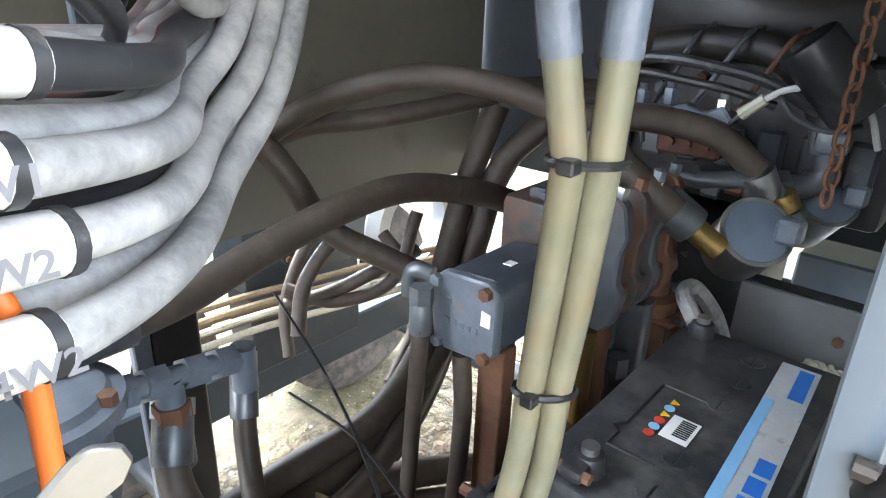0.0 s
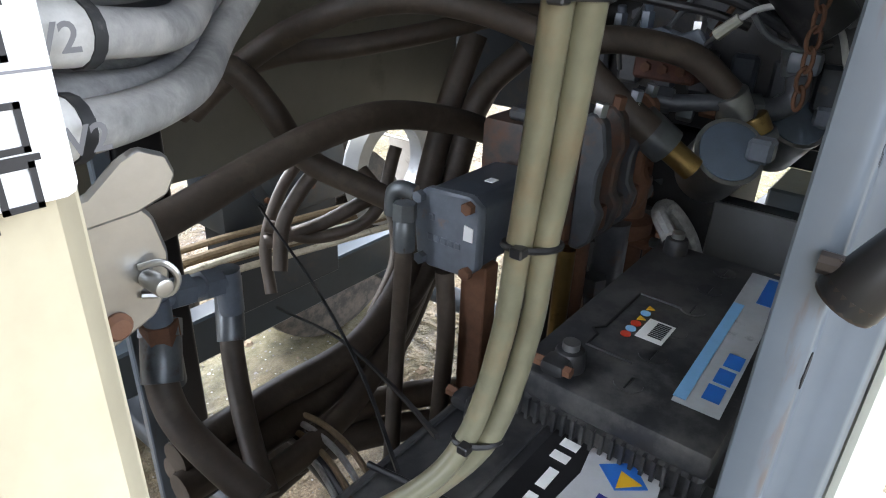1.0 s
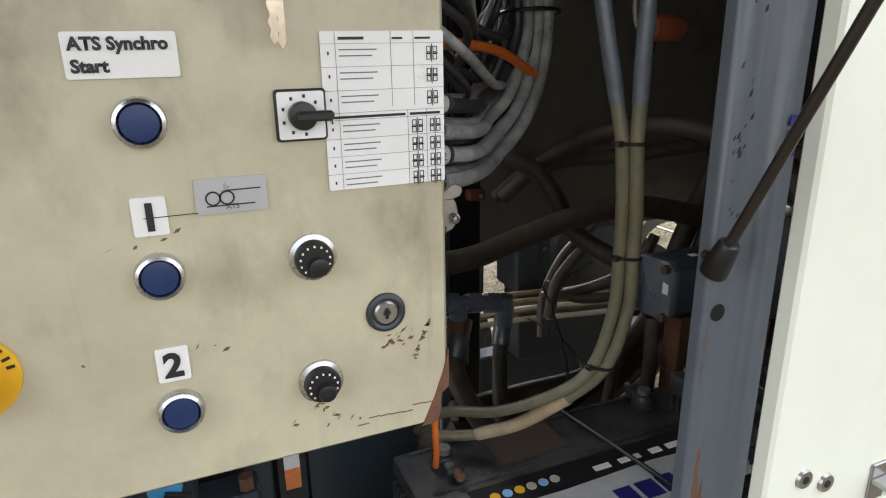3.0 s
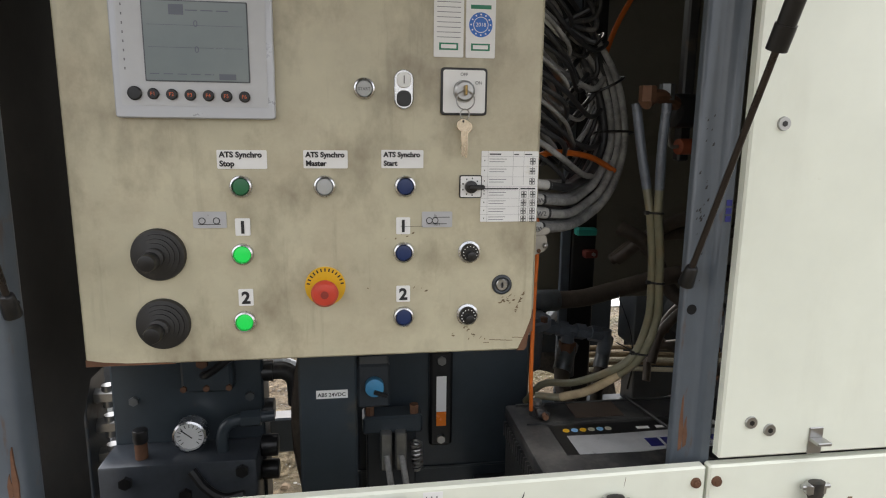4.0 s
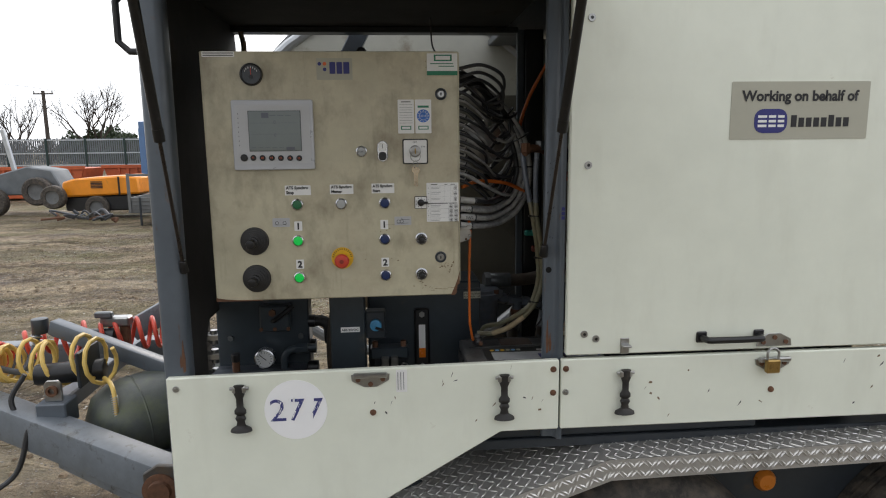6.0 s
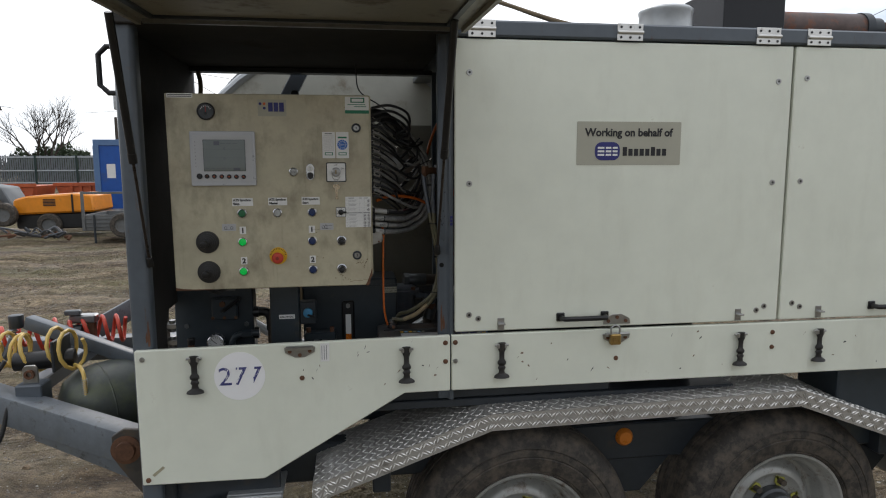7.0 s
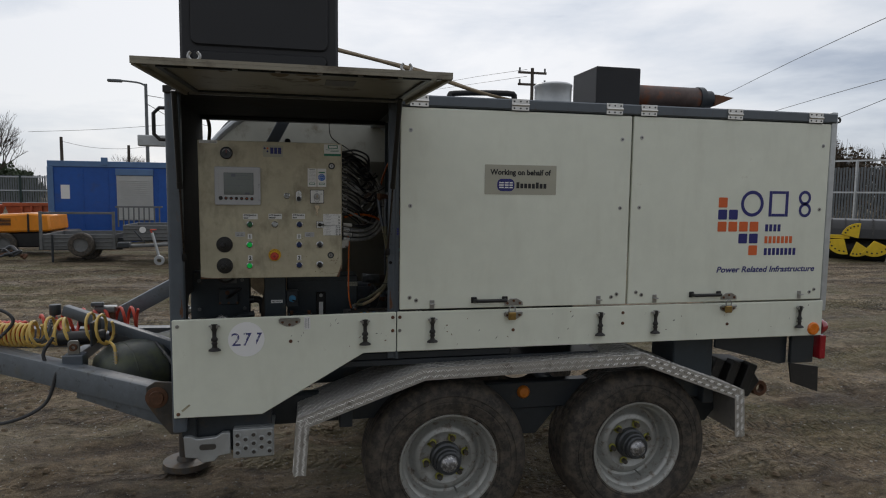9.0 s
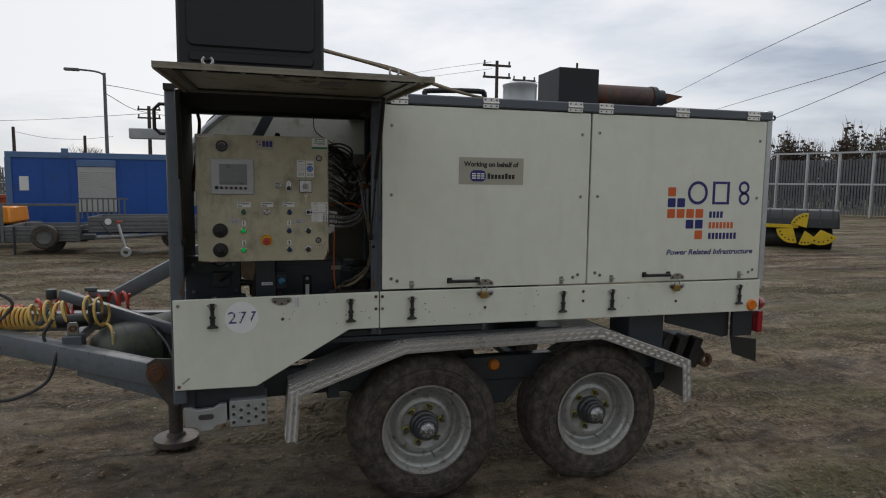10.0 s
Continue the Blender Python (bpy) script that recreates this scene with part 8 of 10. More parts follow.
for k in range(4):
    x0 = 1.408 + 0.050 * k
    part("valve_section", prism([(0.372, 1.112), (0.386, 1.098), (0.40, 1.098), (0.40, 1.268), (0.388, 1.274), (0.374, 1.262), (0.366, 1.225), (0.374, 1.200), (0.374, 1.165), (0.364, 1.150)], "X", x0, x0 + 0.020, bevel=0.003), (M_ENGINE, M_RUSTCAST, M_ENGINE, M_RUST)[k], vb)
    part("section_slot", box((x0 + 0.022, 0.384, 1.170), (x0 + 0.046, 0.402, 1.240), 0.004), M_RUST, vb)
    part("section_lug", box((x0 + 0.020, 0.372, 1.118), (x0 + 0.048, 0.400, 1.152), 0.006, seg=2), M_RUSTCAST if k % 2 else M_RUST, vb)
    part("section_bolt", cyl((x0 + 0.010, 0.386, 1.268), (x0 + 0.010, 0.384, 1.284), 0.0085, seg=6, bevel=0.001), (M_STEEL, M_RUST, M_CASTGREY, M_STEELDARK)[k], vb)
    part("section_bolt", cyl((x0 + 0.034, 0.47, 1.243), (x0 + 0.034, 0.47, 1.262), 0.010, seg=6), M_RUST, vb)
part("block_cap", box((1.40, 0.41, 1.246), (1.57, 0.50, 1.262), 0.004), M_ENGINE, vb)
part("rusty_pipe", cyl((1.47, 0.42, 0.80), (1.47, 0.42, 1.09), 0.022, seg=18), M_RUST, eng)
part("rusty_pipe", cyl((1.55, 0.40, 0.80), (1.55, 0.40, 1.09), 0.025, seg=18), M_ENGINE, eng)
part("brass_stub", cyl((1.42, 0.405, 0.95), (1.42, 0.405, 1.09), 0.012, seg=14), M_BRASS, eng)
SH = Vector((0.040, 0.048, -0.034))


def en(x, y, z):
    return SH + Vector((x, y, z))


part("crankcase", box(en(1.70, 0.25, 0.80), en(1.93, 0.50, 1.20), 0.02, seg=2), M_ENGINEBLACK, eng, "sooty dark crankcase")
head = part("cylinder_head", box(en(1.76, 0.12, 1.21), en(1.93, 0.56, 1.44), 0.015, seg=2), M_ENGINEBLACK, eng)
part("rocker_cover", box(en(1.78, 0.14, 1.445), en(1.93, 0.54, 1.56), 0.02, seg=2), M_ENGINEBLACK, eng)
for k in range(7):
    part("head_stud", cyl(en(1.76, 0.16 + 0.06 * k, 1.40 - 0.02 * (k % 2)), en(1.738, 0.16 + 0.06 * k, 1.40 - 0.02 * (k % 2)), 0.011, seg=6), (M_STEELDARK, M_RUST, M_ENGINE)[k % 3], head)
    part("port_flange", box(en(1.742, 0.143 + 0.06 * k, 1.27), en(1.76, 0.183 + 0.06 * k, 1.34), 0.006), M_ENGINE if k % 2 else M_CASTDARK, head)
# cast bracket with bolts above the thick hose
br = part("cast_bracket", prism([(0.300, 1.362), (0.318, 1.384), (0.345, 1.372), (0.372, 1.380), (0.400, 1.369), (0.440, 1.374), (0.492, 1.366), (0.492, 1.352), (0.420, 1.345), (0.360, 1.352), (0.320, 1.345)], "X", 1.61, 1.635, bevel=0.003), M_CASTGREY, eng, "pale grey cast bracket")
br.location += SH
for y, z, m in ((0.322, 1.392, M_STEEL), (0.396, 1.398, M_SLATE), (0.436, 1.392, M_CASTGREY), (0.470, 1.388, M_STEELDARK)):
    part("bracket_bolt", cyl(en(1.622, y, z - 0.022), en(1.622, y, z), 0.010, seg=6, bevel=0.001), m, eng)
    part("bolt_head", cyl(en(1.622, y, z), en(1.620, y, z + 0.010), 0.0065, seg=14), m, eng)
part("fuel_line", tube([en(1.61, 0.49, 1.405), en(1.60, 0.44, 1.418), en(1.605, 0.37, 1.412), en(1.61, 0.31, 1.405), en(1.63, 0.26, 1.39)], 0.006, seg=10), M_ENGINEBLACK, eng)
part("fuel_line", tube([en(1.64, 0.50, 1.428), en(1.64, 0.42, 1.436), en(1.645, 0.35, 1.430), en(1.66, 0.28, 1.415), en(1.69, 0.22, 1.38)], 0.008, seg=10), M_CABLEDARK, eng)
part("injector_line", tube([en(1.70, 0.46, 1.30), en(1.67, 0.45, 1.34), en(1.665, 0.42, 1.40), en(1.69, 0.40, 1.46), en(1.76, 0.40, 1.48)], 0.0042, seg=8), M_STEELDARK, eng)
part("injector_line", tube([en(1.70, 0.40, 1.30), en(1.66, 0.39, 1.35), en(1.66, 0.355, 1.41), en(1.69, 0.33, 1.47), en(1.76, 0.33, 1.48)], 0.0042, seg=8), M_STEELDARK, eng)
part("injector_line", tube([en(1.70, 0.34, 1.30), en(1.67, 0.32, 1.36), en(1.665, 0.29, 1.42), en(1.69, 0.27, 1.47), en(1.76, 0.27, 1.48)], 0.0042, seg=8), M_RUST, eng)
part("red_bar", box(en(1.655, 0.325, 1.298), en(1.70, 0.420, 1.334), 0.004), mat("rusty_red_primer", (0.10, 0.035, 0.022), 0.7, vary=0.35, grain=50, dirt=(0.04, 0.025, 0.02), dirt_amount=0.5, dirt_scale=30), eng, "rusty red bar with bolts")
for y in (0.345, 0.372, 0.398):
    part("bar_bolt", cyl(en(1.655, y, 1.317), en(1.647, y, 1.317), 0.008, seg=6), M_RUST, eng)
tg = part("wire_connector", cyl(en(1.600, 0.292, 1.378), en(1.600, 0.266, 1.402), 0.0085, r2=0.0075, seg=8, bevel=0.001), M_BEIGESTICKER, eng, "dusty beige wire connector")
part("connector_wire", tube([en(1.600, 0.266, 1.402), en(1.600, 0.240, 1.417), en(1.615, 0.20, 1.422), en(1.64, 0.16, 1.40), en(1.66, 0.14, 1.35)], 0.0042, seg=8), M_GREYLINE, tg)
part("connector_wire", tube([en(1.600, 0.292, 1.378), en(1.605, 0.305, 1.360), en(1.63, 0.31, 1.335)], 0.003, seg=8), M_CABLEDARK, tg)
# thick upper hose that turns down to a plated ferrule
part("air_hose", tube([en(1.72, 0.56, 1.415), en(1.72, 0.458, 1.444), en(1.72, 0.368, 1.456), en(1.72, 0.291, 1.448), en(1.718, 0.238, 1.408), en(1.715, 0.208, 1.362)], 0.023, seg=18), M_RUBBER, eng, "thick black rubber air hose")
part("hose_ferrule", cyl(en(1.715, 0.208, 1.362), en(1.712, 0.200, 1.325), 0.0245, seg=24, bevel=0.002), M_STEELDARK, eng)
part("pipe_elbow", tube([en(1.712, 0.200, 1.325), en(1.71, 0.198, 1.295), en(1.70, 0.215, 1.278), en(1.685, 0.245, 1.275)], 0.017, seg=14), M_ENGINE, eng)
part("elbow_nut", cyl(en(1.69, 0.236, 1.275), en(1.672, 0.262, 1.274), 0.023, seg=6, bevel=0.002), M_STEELDARK, eng)
part("brass_nut", cyl(en(1.655, 0.236, 1.272), en(1.662, 0.222, 1.246), 0.021, seg=18, bevel=0.003), M_BRASS, eng)
part("brass_ring", cyl(en(1.661, 0.224, 1.250), en(1.664, 0.218, 1.238), 0.0245, seg=20), M_STEELDARK, eng)
for k, (y, z) in enumerate(((0.345, 1.285), (0.315, 1.275), (0.288, 1.282), (0.262, 1.293))):
    part("union_nut", cyl(en(1.60 + 0.012 * k, y + 0.010, z), en(1.604 + 0.012 * k, y - 0.012, z - 0.002), 0.0185 - 0.001 * k, seg=6, bevel=0.0015), (M_ENGINE, M_STEELDARK, M_RUST, M_CASTGREY)[k], eng)
part("union_pipe", tube([en(1.585, 0.38, 1.29), en(1.60, 0.33, 1.283), en(1.625, 0.27, 1.288), en(1.65, 0.235, 1.272)], 0.0125, seg=12), M_ENGINE, eng)
# dark hanging case and bracket at the top
part("upper_case", cyl(en(1.60, 0.235, 1.475), en(1.63, 0.165, 1.395), 0.036, seg=24, bevel=0.006), M_BLACK, eng)
part("case_strap", tube([en(1.575, 0.245, 1.41), en(1.59, 0.225, 1.385), en(1.62, 0.19, 1.37), en(1.66, 0.165, 1.375)], 0.004, seg=8), M_STEELDARK, eng)
part("top_shelf", prism([(1.46, 0.30), (1.49, 0.275), (1.66, 0.16), (1.90, 0.11), (1.90, 0.40), (1.60, 0.38)], "Z", 1.488, 1.502, bevel=0.003), M_TANK, eng, "dark sheet-metal shelf with a bent lip").location += Vector((0.040, 0.048, 0.0))
part("shelf_bolt", cyl(en(1.60, 0.232, 1.452), en(1.60, 0.205, 1.445), 0.012, seg=6), M_STEEL, eng)
part("shelf_clip", tube([en(1.585, 0.245, 1.462), en(1.60, 0.215, 1.470), en(1.63, 0.185, 1.455), en(1.65, 0.17, 1.46)], 0.005, seg=8), M_STEEL, eng)
part("grey_fitting", box(en(1.675, 0.172, 1.330), en(1.70, 0.215, 1.362), 0.008, seg=2), M_CASTGREY, eng)
part("side_bracket", prism([(0.06, 1.20), (0.10, 1.20), (0.135, 1.36), (0.14, 1.48), (0.10, 1.48)], "X", 1.74, 1.755, bevel=0.002), M_CASTGREY, eng)
# rusty lower castings under the valve block
lower = part("rusty_casting", lathe([(0.0, 0.0), (0.030, 0.0), (0.034, 0.012), (0.027, 0.022), (0.027, 0.070), (0.036, 0.078), (0.036, 0.100), (0.022, 0.106), (0.022, 0.16), (0.0, 0.16)], en(1.545, 0.345, 1.02), "Z", seg=20), M_RUST, eng, "rusty cast elbow")
part("rusty_flange", box(en(1.52, 0.300, 1.085), en(1.60, 0.375, 1.10), 0.005), M_RUST, eng)
for k in range(4):
    part("flange_bolt", cyl(en(1.532 + 0.019 * k, 0.300, 1.098 + 0.014 * (k % 2)), en(1.530 + 0.019 * k, 0.288, 1.100 + 0.014 * (k % 2)), 0.008, seg=6), (M_STEELDARK, M_RUST)[k % 2], eng)
part("oily_pipe", cyl(en(1.585, 0.31, 0.82), en(1.585, 0.31, 1.09), 0.017, seg=16), M_RUST, eng)
part("oily_nut", cyl(en(1.452, 0.372, 1.075), en(1.452, 0.372, 1.110), 0.021, seg=6), M_ENGINEBLACK, eng)
part("oily_nut", cyl(en(1.468, 0.350, 1.02), en(1.468, 0.350, 1.05), 0.018, seg=6), M_ENGINE, eng)
part("drain_pipe", cyl(en(1.458, 0.362, 0.86), en(1.452, 0.372, 1.08), 0.013, seg=14), mat("oiled_copper_pipe", (0.16, 0.075, 0.03), 0.3, metal=0.7, vary=0.3, grain=40, dirt=(0.03, 0.025, 0.02), dirt_amount=0.4, dirt_scale=30), eng)
part("filter_can", cyl(en(1.50, 0.44, 0.82), en(1.49, 0.44, 1.06), 0.055, seg=28, bevel=0.006), M_RUBBER, eng, "black ribbed canister")
for k in range(7):
    part("can_rib", cyl(en(1.50, 0.44, 0.85 + 0.028 * k), en(1.50, 0.44, 0.856 + 0.028 * k), 0.0575, seg=28), M_RUBBER, eng)
for c, ax, r in ((Vector((0.040, 0.048, -0.034)) + Vector((1.565, 0.232, 1.241)), Vector((-0.62, -0.45, 0.62)), 0.046), (Vector((0.040, 0.048, -0.034)) + Vector((1.735, 0.191, 1.260)), Vector((-0.55, -0.45, 0.7)), 0.046)):
    ax = ax.normalized()
    f = part("oil_filter", cyl(c, c - ax * 0.085, r * 0.98, seg=36, bevel=0.003), M_ALU if r > 1 else M_STEEL, eng, "round oil filter with a slate end plate")
    part("filter_plate", cyl(c - ax * 0.001, c + ax * 0.004, r * 0.90, seg=36, bevel=0.001), M_SLATE, f)
    part("filter_ring", cyl(c - ax * 0.004, c + ax * 0.0015, r * 1.03, seg=36), M_STEEL, f)
    side = ax.cross(Vector((0, 0, 1))).normalized()
    hd_ = c + side * (-r * 0.8) + ax * 0.01
    part("filter_ear", box(hd_ - Vector((0.016, 0.016, 0.016)), hd_ + Vector((0.016, 0.016, 0.016)), 0.005), M_CASTGREY, f)
p0, p1 = SH + Vector((1.495, 0.335, 1.275)), SH + Vector((1.528, 0.264, 1.218))
d_ = (p1 - p0).normalized()
part("hose_collar", cyl(p0, p0.lerp(p1, 0.55), 0.0265, seg=24, bevel=0.003), M_STEELDARK, eng)
part("hose_stub", cyl(p0.lerp(p1, 0.55), p1, 0.017, seg=18), M_BRASS, eng)
part("hose_collar", cyl(SH + Vector((1.632, 0.268, 1.302)), SH + Vector((1.647, 0.253, 1.267)), 0.026, seg=20, bevel=0.002), M_STEEL, eng)
part("white_drip", tube([SH + Vector(v) for v in [(1.474, 0.333, 1.301), (1.475, 0.323, 1.288), (1.477, 0.318, 1.267)]], 0.004, seg=6), M_PAPER, eng)
part("bay_back_panel", box(en(1.600, 0.022, 0.93), en(1.608, 0.245, 1.157), 0.002), M_TRAILERGREY, eng, "grey sheet panel behind the battery")
part("panel_flange", box(en(1.608, 0.022, 1.149), en(1.640, 0.245, 1.157), 0.002), M_DARKGREY, eng)
part("panel_bolt", cyl(en(1.600, 0.115, 1.112), en(1.592, 0.115, 1.112), 0.007, seg=6), M_RUST, eng)
part("lower_pipe", tube([en(1.74, 0.07, 1.16), en(1.74, 0.10, 1.10), en(1.745, 0.125, 1.065), en(1.76, 0.17, 1.05), en(1.79, 0.21, 1.06)], 0.010, seg=10), M_RUBBER, eng)
eng.location += Vector((-0.040, -0.048, 0.034))
pump.scale, pump.location = (0.9, 0.9, 0.9), (1.2816, 0.422, 0.869)
# rusty chain
ch_top, ch_bot = Vector((1.301, 0.139, 1.472)), Vector((1.330, 0.132, 1.357))
ch_top.z = 2.055
chain = thing("chain", ch_bot, "rusty steel chain hanging from the roof", "chain")
n_ = int((ch_top - ch_bot).length / 0.0165)
for i in range(n_):
    c = ch_bot.lerp(ch_top, (i + 0.5) / n_)
    u = Vector((0.7, -0.7, 0)) if i % 2 else Vector((0.7, 0.7, 0))
    loop = [c + u * (0.0062 * math.cos(a)) + Vector((0, 0, 0.0105 * math.sin(a))) for a in (2 * math.pi * k / 12 for k in range(13))]
    part("chain_link", tube(loop, 0.0019, seg=6, steps=1, smooth=False), M_RUST, chain)

# ---- wiring loom at the cabinet's side ----
rng = random.Random(21)
tk = thing("wiring_loom", (0.94, 0.36, 1.40), "thick bundled cable loom beside the cabinet", "cable loom")
trunk = [Vector(p) for p in ((0.925, 0.350, 1.535), (0.932, 0.354, 1.585), (0.912, 0.354, 1.668), (0.872, 0.345, 1.730), (0.822, 0.325, 1.780), (0.772, 0.30, 1.822), (0.7165, 0.28, 1.835))]
part("loom_core", tube(trunk, 0.020, seg=12), M_CABLEDARK, tk)
for c, n_ in ((trunk[1], Vector((0, 0.1, 1))), (trunk[2], Vector((-0.5, 0, 1))), (trunk[3], Vector((-1, 0, 1)))):
    n_ = n_.normalized()
    u_ = n_.cross(Vector((0, 1, 0))).normalized()
    v_ = n_.cross(u_)
    part("loom_tie", tube([c + u_ * (0.036 * math.cos(a)) + v_ * (0.032 * math.sin(a)) for a in (2 * math.pi * k / 20 for k in range(21))], 0.0022, seg=6, steps=1, smooth=False), M_BLACK, tk)


def control_cable(pts, r, material, sleeve, text=""):
    w = thing("control_cable", pts[0], "dusty control cable running from the cabinet into the loom", "cable", group="control cables")
    part("cable_sheath", tube(pts, r, seg=14), material, w)
    d_ = (Vector(pts[1]) - Vector(pts[0])).normalized()
    p0_ = Vector(pts[0])
    part("cable_gland", cyl(p0_, p0_ + d_ * 0.010, r * 1.45, seg=10), M_BLACK, w)
    if sleeve:
        part("marker_sleeve", cyl(p0_ + d_ * 0.011, p0_ + d_ * (0.011 + sleeve), r * 1.22, seg=16, bevel=0.0008), M_SLEEVE, w, "grubby white cable marker sleeve")
        part("sleeve_tie", cyl(p0_ + d_ * (0.006 + sleeve), p0_ + d_ * (0.010 + sleeve), r * 1.30, seg=16), M_CABLEDARK, w)
        if text:
            lettering(text, p0_.x + 0.026, p0_.z + d_.z / d_.x * 0.04 - 0.0035, 0.0075, p0_.y + d_.y / d_.x * 0.03 - r * 1.22 + 0.0002, M_GREYINK, w, name="marker_print", depth=0.0012, bold=0.0002)


# thick cables in four layers that sweep out, turn up and close into the loom
for l in range(4):
    for c in range(4):
        y0 = 0.196 + 0.027 * c + 0.006 * (l % 2)
        j1, j2 = rng.uniform(-0.002, 0.002), rng.uniform(-0.002, 0.002)
        pts = [Vector(p) for p in ((0.7165, y0, 1.441 + 0.0225 * l), (0.765, y0 + 0.014, 1.435 + 0.0225 * l + j1), (0.815, y0 * 0.6 + 0.125, 1.4315 + 0.022 * l + j2), (0.866 - 0.006 * l, 0.298 + 0.014 * c, 1.440 + 0.0195 * l + j1),
               (0.911 - 0.011 * l, 0.322 + 0.016 * c, 1.470 + 0.0135 * l), (0.938 - 0.0125 * l, 0.334 + 0.016 * c, 1.522 + 0.008 * l), (0.946 - 0.0125 * l, 0.338 + 0.016 * c, 1.588), (0.928 - 0.012 * l, 0.340 + 0.014 * c, 1.672 - 0.004 * l),
               (0.887 - 0.010 * l, 0.335 + 0.010 * c, 1.737 - 0.008 * l), (0.834 - 0.006 * l, 0.318 + 0.008 * c, 1.788 - 0.009 * l), (0.775, 0.290 + 0.008 * c, 1.828 - 0.012 * l))]
        control_cable(pts, (0.0074, 0.0066, 0.0070, 0.0058)[l] + 0.0008 * ((c + l) % 2), M_CABLEDARK if (l + 2 * c) % 5 == 3 else M_CABLE, 0.036 + 0.012 * (l % 2) if c == 0 else 0, ("4W2", "3W2", "6W1", "")[l] if c == 0 else "")
# thinner cables that hang out of the cabinet and turn up into the loom
for k in range(26):
    z = 1.560 + 0.0105 * k
    y0 = 0.20 + 0.021 * ((k * 3) % 6)
    far = 0.905 - 0.05 * abs((k % 5) - 2) / 2
    u_ = min(1.0, 0.35 + 0.03 * k)
    top = trunk[2].lerp(trunk[4], max(0.0, (k - 6) / 22.0)) + Vector((rng.uniform(-0.012, 0.012), rng.uniform(-0.014, 0.014), 0))
    pts = [Vector((0.7165, y0, z)), Vector((0.752, y0 + 0.008, z - 0.012)), Vector((0.80, y0 + 0.035, z - 0.045 + rng.uniform(-0.008, 0.008))), Vector((far - 0.035, 0.31, max(1.49, z - 0.075) + rng.uniform(-0.008, 0.008))),
           Vector((far, 0.345, max(1.52, z - 0.05))), top - Vector((0.0, 0.0, 0.03)), top]
    control_cable(pts, rng.choice((0.0034, 0.0042, 0.0050)), (M_CABLEDARK, M_CABLEDARK, M_CABLE)[k % 3], 0.030 if k % 2 else 0, "")
for k in range(4):
    solo("loop_cable", tube([(0.72, 0.14 + 0.03 * k, 1.84 - 0.02 * k), (0.78, 0.15 + 0.03 * k, 1.85 - 0.015 * k), (0.84, 0.2 + 0.03 * k, 1.83 - 0.02 * k), (0.85, 0.26, 1.79 - 0.02 * k), (0.80, 0.28, 1.76)], 0.0045, seg=8), M_CABLEDARK, "thin black cable looping from the cabinet top", "cable", group="loop cables")
solo("orange_cable", tube([(0.768, 0.255, 1.10), (0.760, 0.232, 1.135), (0.7545, 0.220, 1.18), (0.7535, 0.216, 1.30), (0.7550, 0.216, 1.38), (0.7565, 0.218, 1.43), (0.750, 0.222, 1.46)], 0.0036, seg=12), M_ORANGEHOSE, "upright orange cable beside the cabinet", "cable", group="orange cables")
solo("orange_cable", tube([(0.735, 0.22, 1.540), (0.785, 0.25, 1.553), (0.865, 0.30, 1.545), (0.925, 0.33, 1.520), (0.942, 0.345, 1.512), (0.940, 0.36, 1.525), (0.925, 0.39, 1.56), (0.925, 0.42, 1.66), (0.96, 0.44, 1.78), (1.03, 0.40, 1.93), (1.06, 0.36, 2.055)], 0.0052, seg=10), M_ORANGEHOSE, "orange cable winding round the loom", "cable", group="orange cables")
ps = thing("pressure_switch", (0.84, 0.42, 1.50), "round pressure switch with red digits", "pressure switch")
part("switch_body", cyl((0.80, 0.42, 1.545), (0.87, 0.42, 1.545), 0.022, seg=24, bevel=0.003), M_BLACK, ps)
part("switch_ring", cyl((0.815, 0.42, 1.545), (0.822, 0.42, 1.545), 0.024, seg=24), M_STEEL, ps)
part("switch_window", box((0.832, 0.3955, 1.538), (0.852, 0.3985, 1.552)), M_BLACK, ps)
lettering("0.0", 0.8345, 1.5405, 0.009, 0.3952, M_LED_RED, ps, name="digits")
part("switch_stem", cyl((0.87, 0.42, 1.545), (0.93, 0.42, 1.545), 0.009, seg=12), M_STEEL, ps)
solo("reflector_box", cyl((0.83, 0.52, 1.66), (0.83, 0.55, 1.66), 0.07, seg=32, bevel=0.004), M_STEEL, "round metal fan cover behind the cables", "cover")
# teal clamp on the black post
cl = thing("hose_clamp", (1.06, 0.78, 1.27), "teal plastic hose clamp with a red insert on the post", "clamp")
part("clamp_block", box((1.03, 0.772, 1.322), (1.085, 0.80, 1.342), 0.004), M_TEAL, cl)
part("clamp_half", box((1.055, 0.776, 1.262), (1.092, 0.799, 1.284), 0.004), mat("dull_red_clamp", (0.16, 0.03, 0.02), 0.6, vary=0.2), cl)
part("clamp_bolt", cyl((1.078, 0.776, 1.273), (1.078, 0.770, 1.273), 0.005, seg=6), M_STEEL, cl)
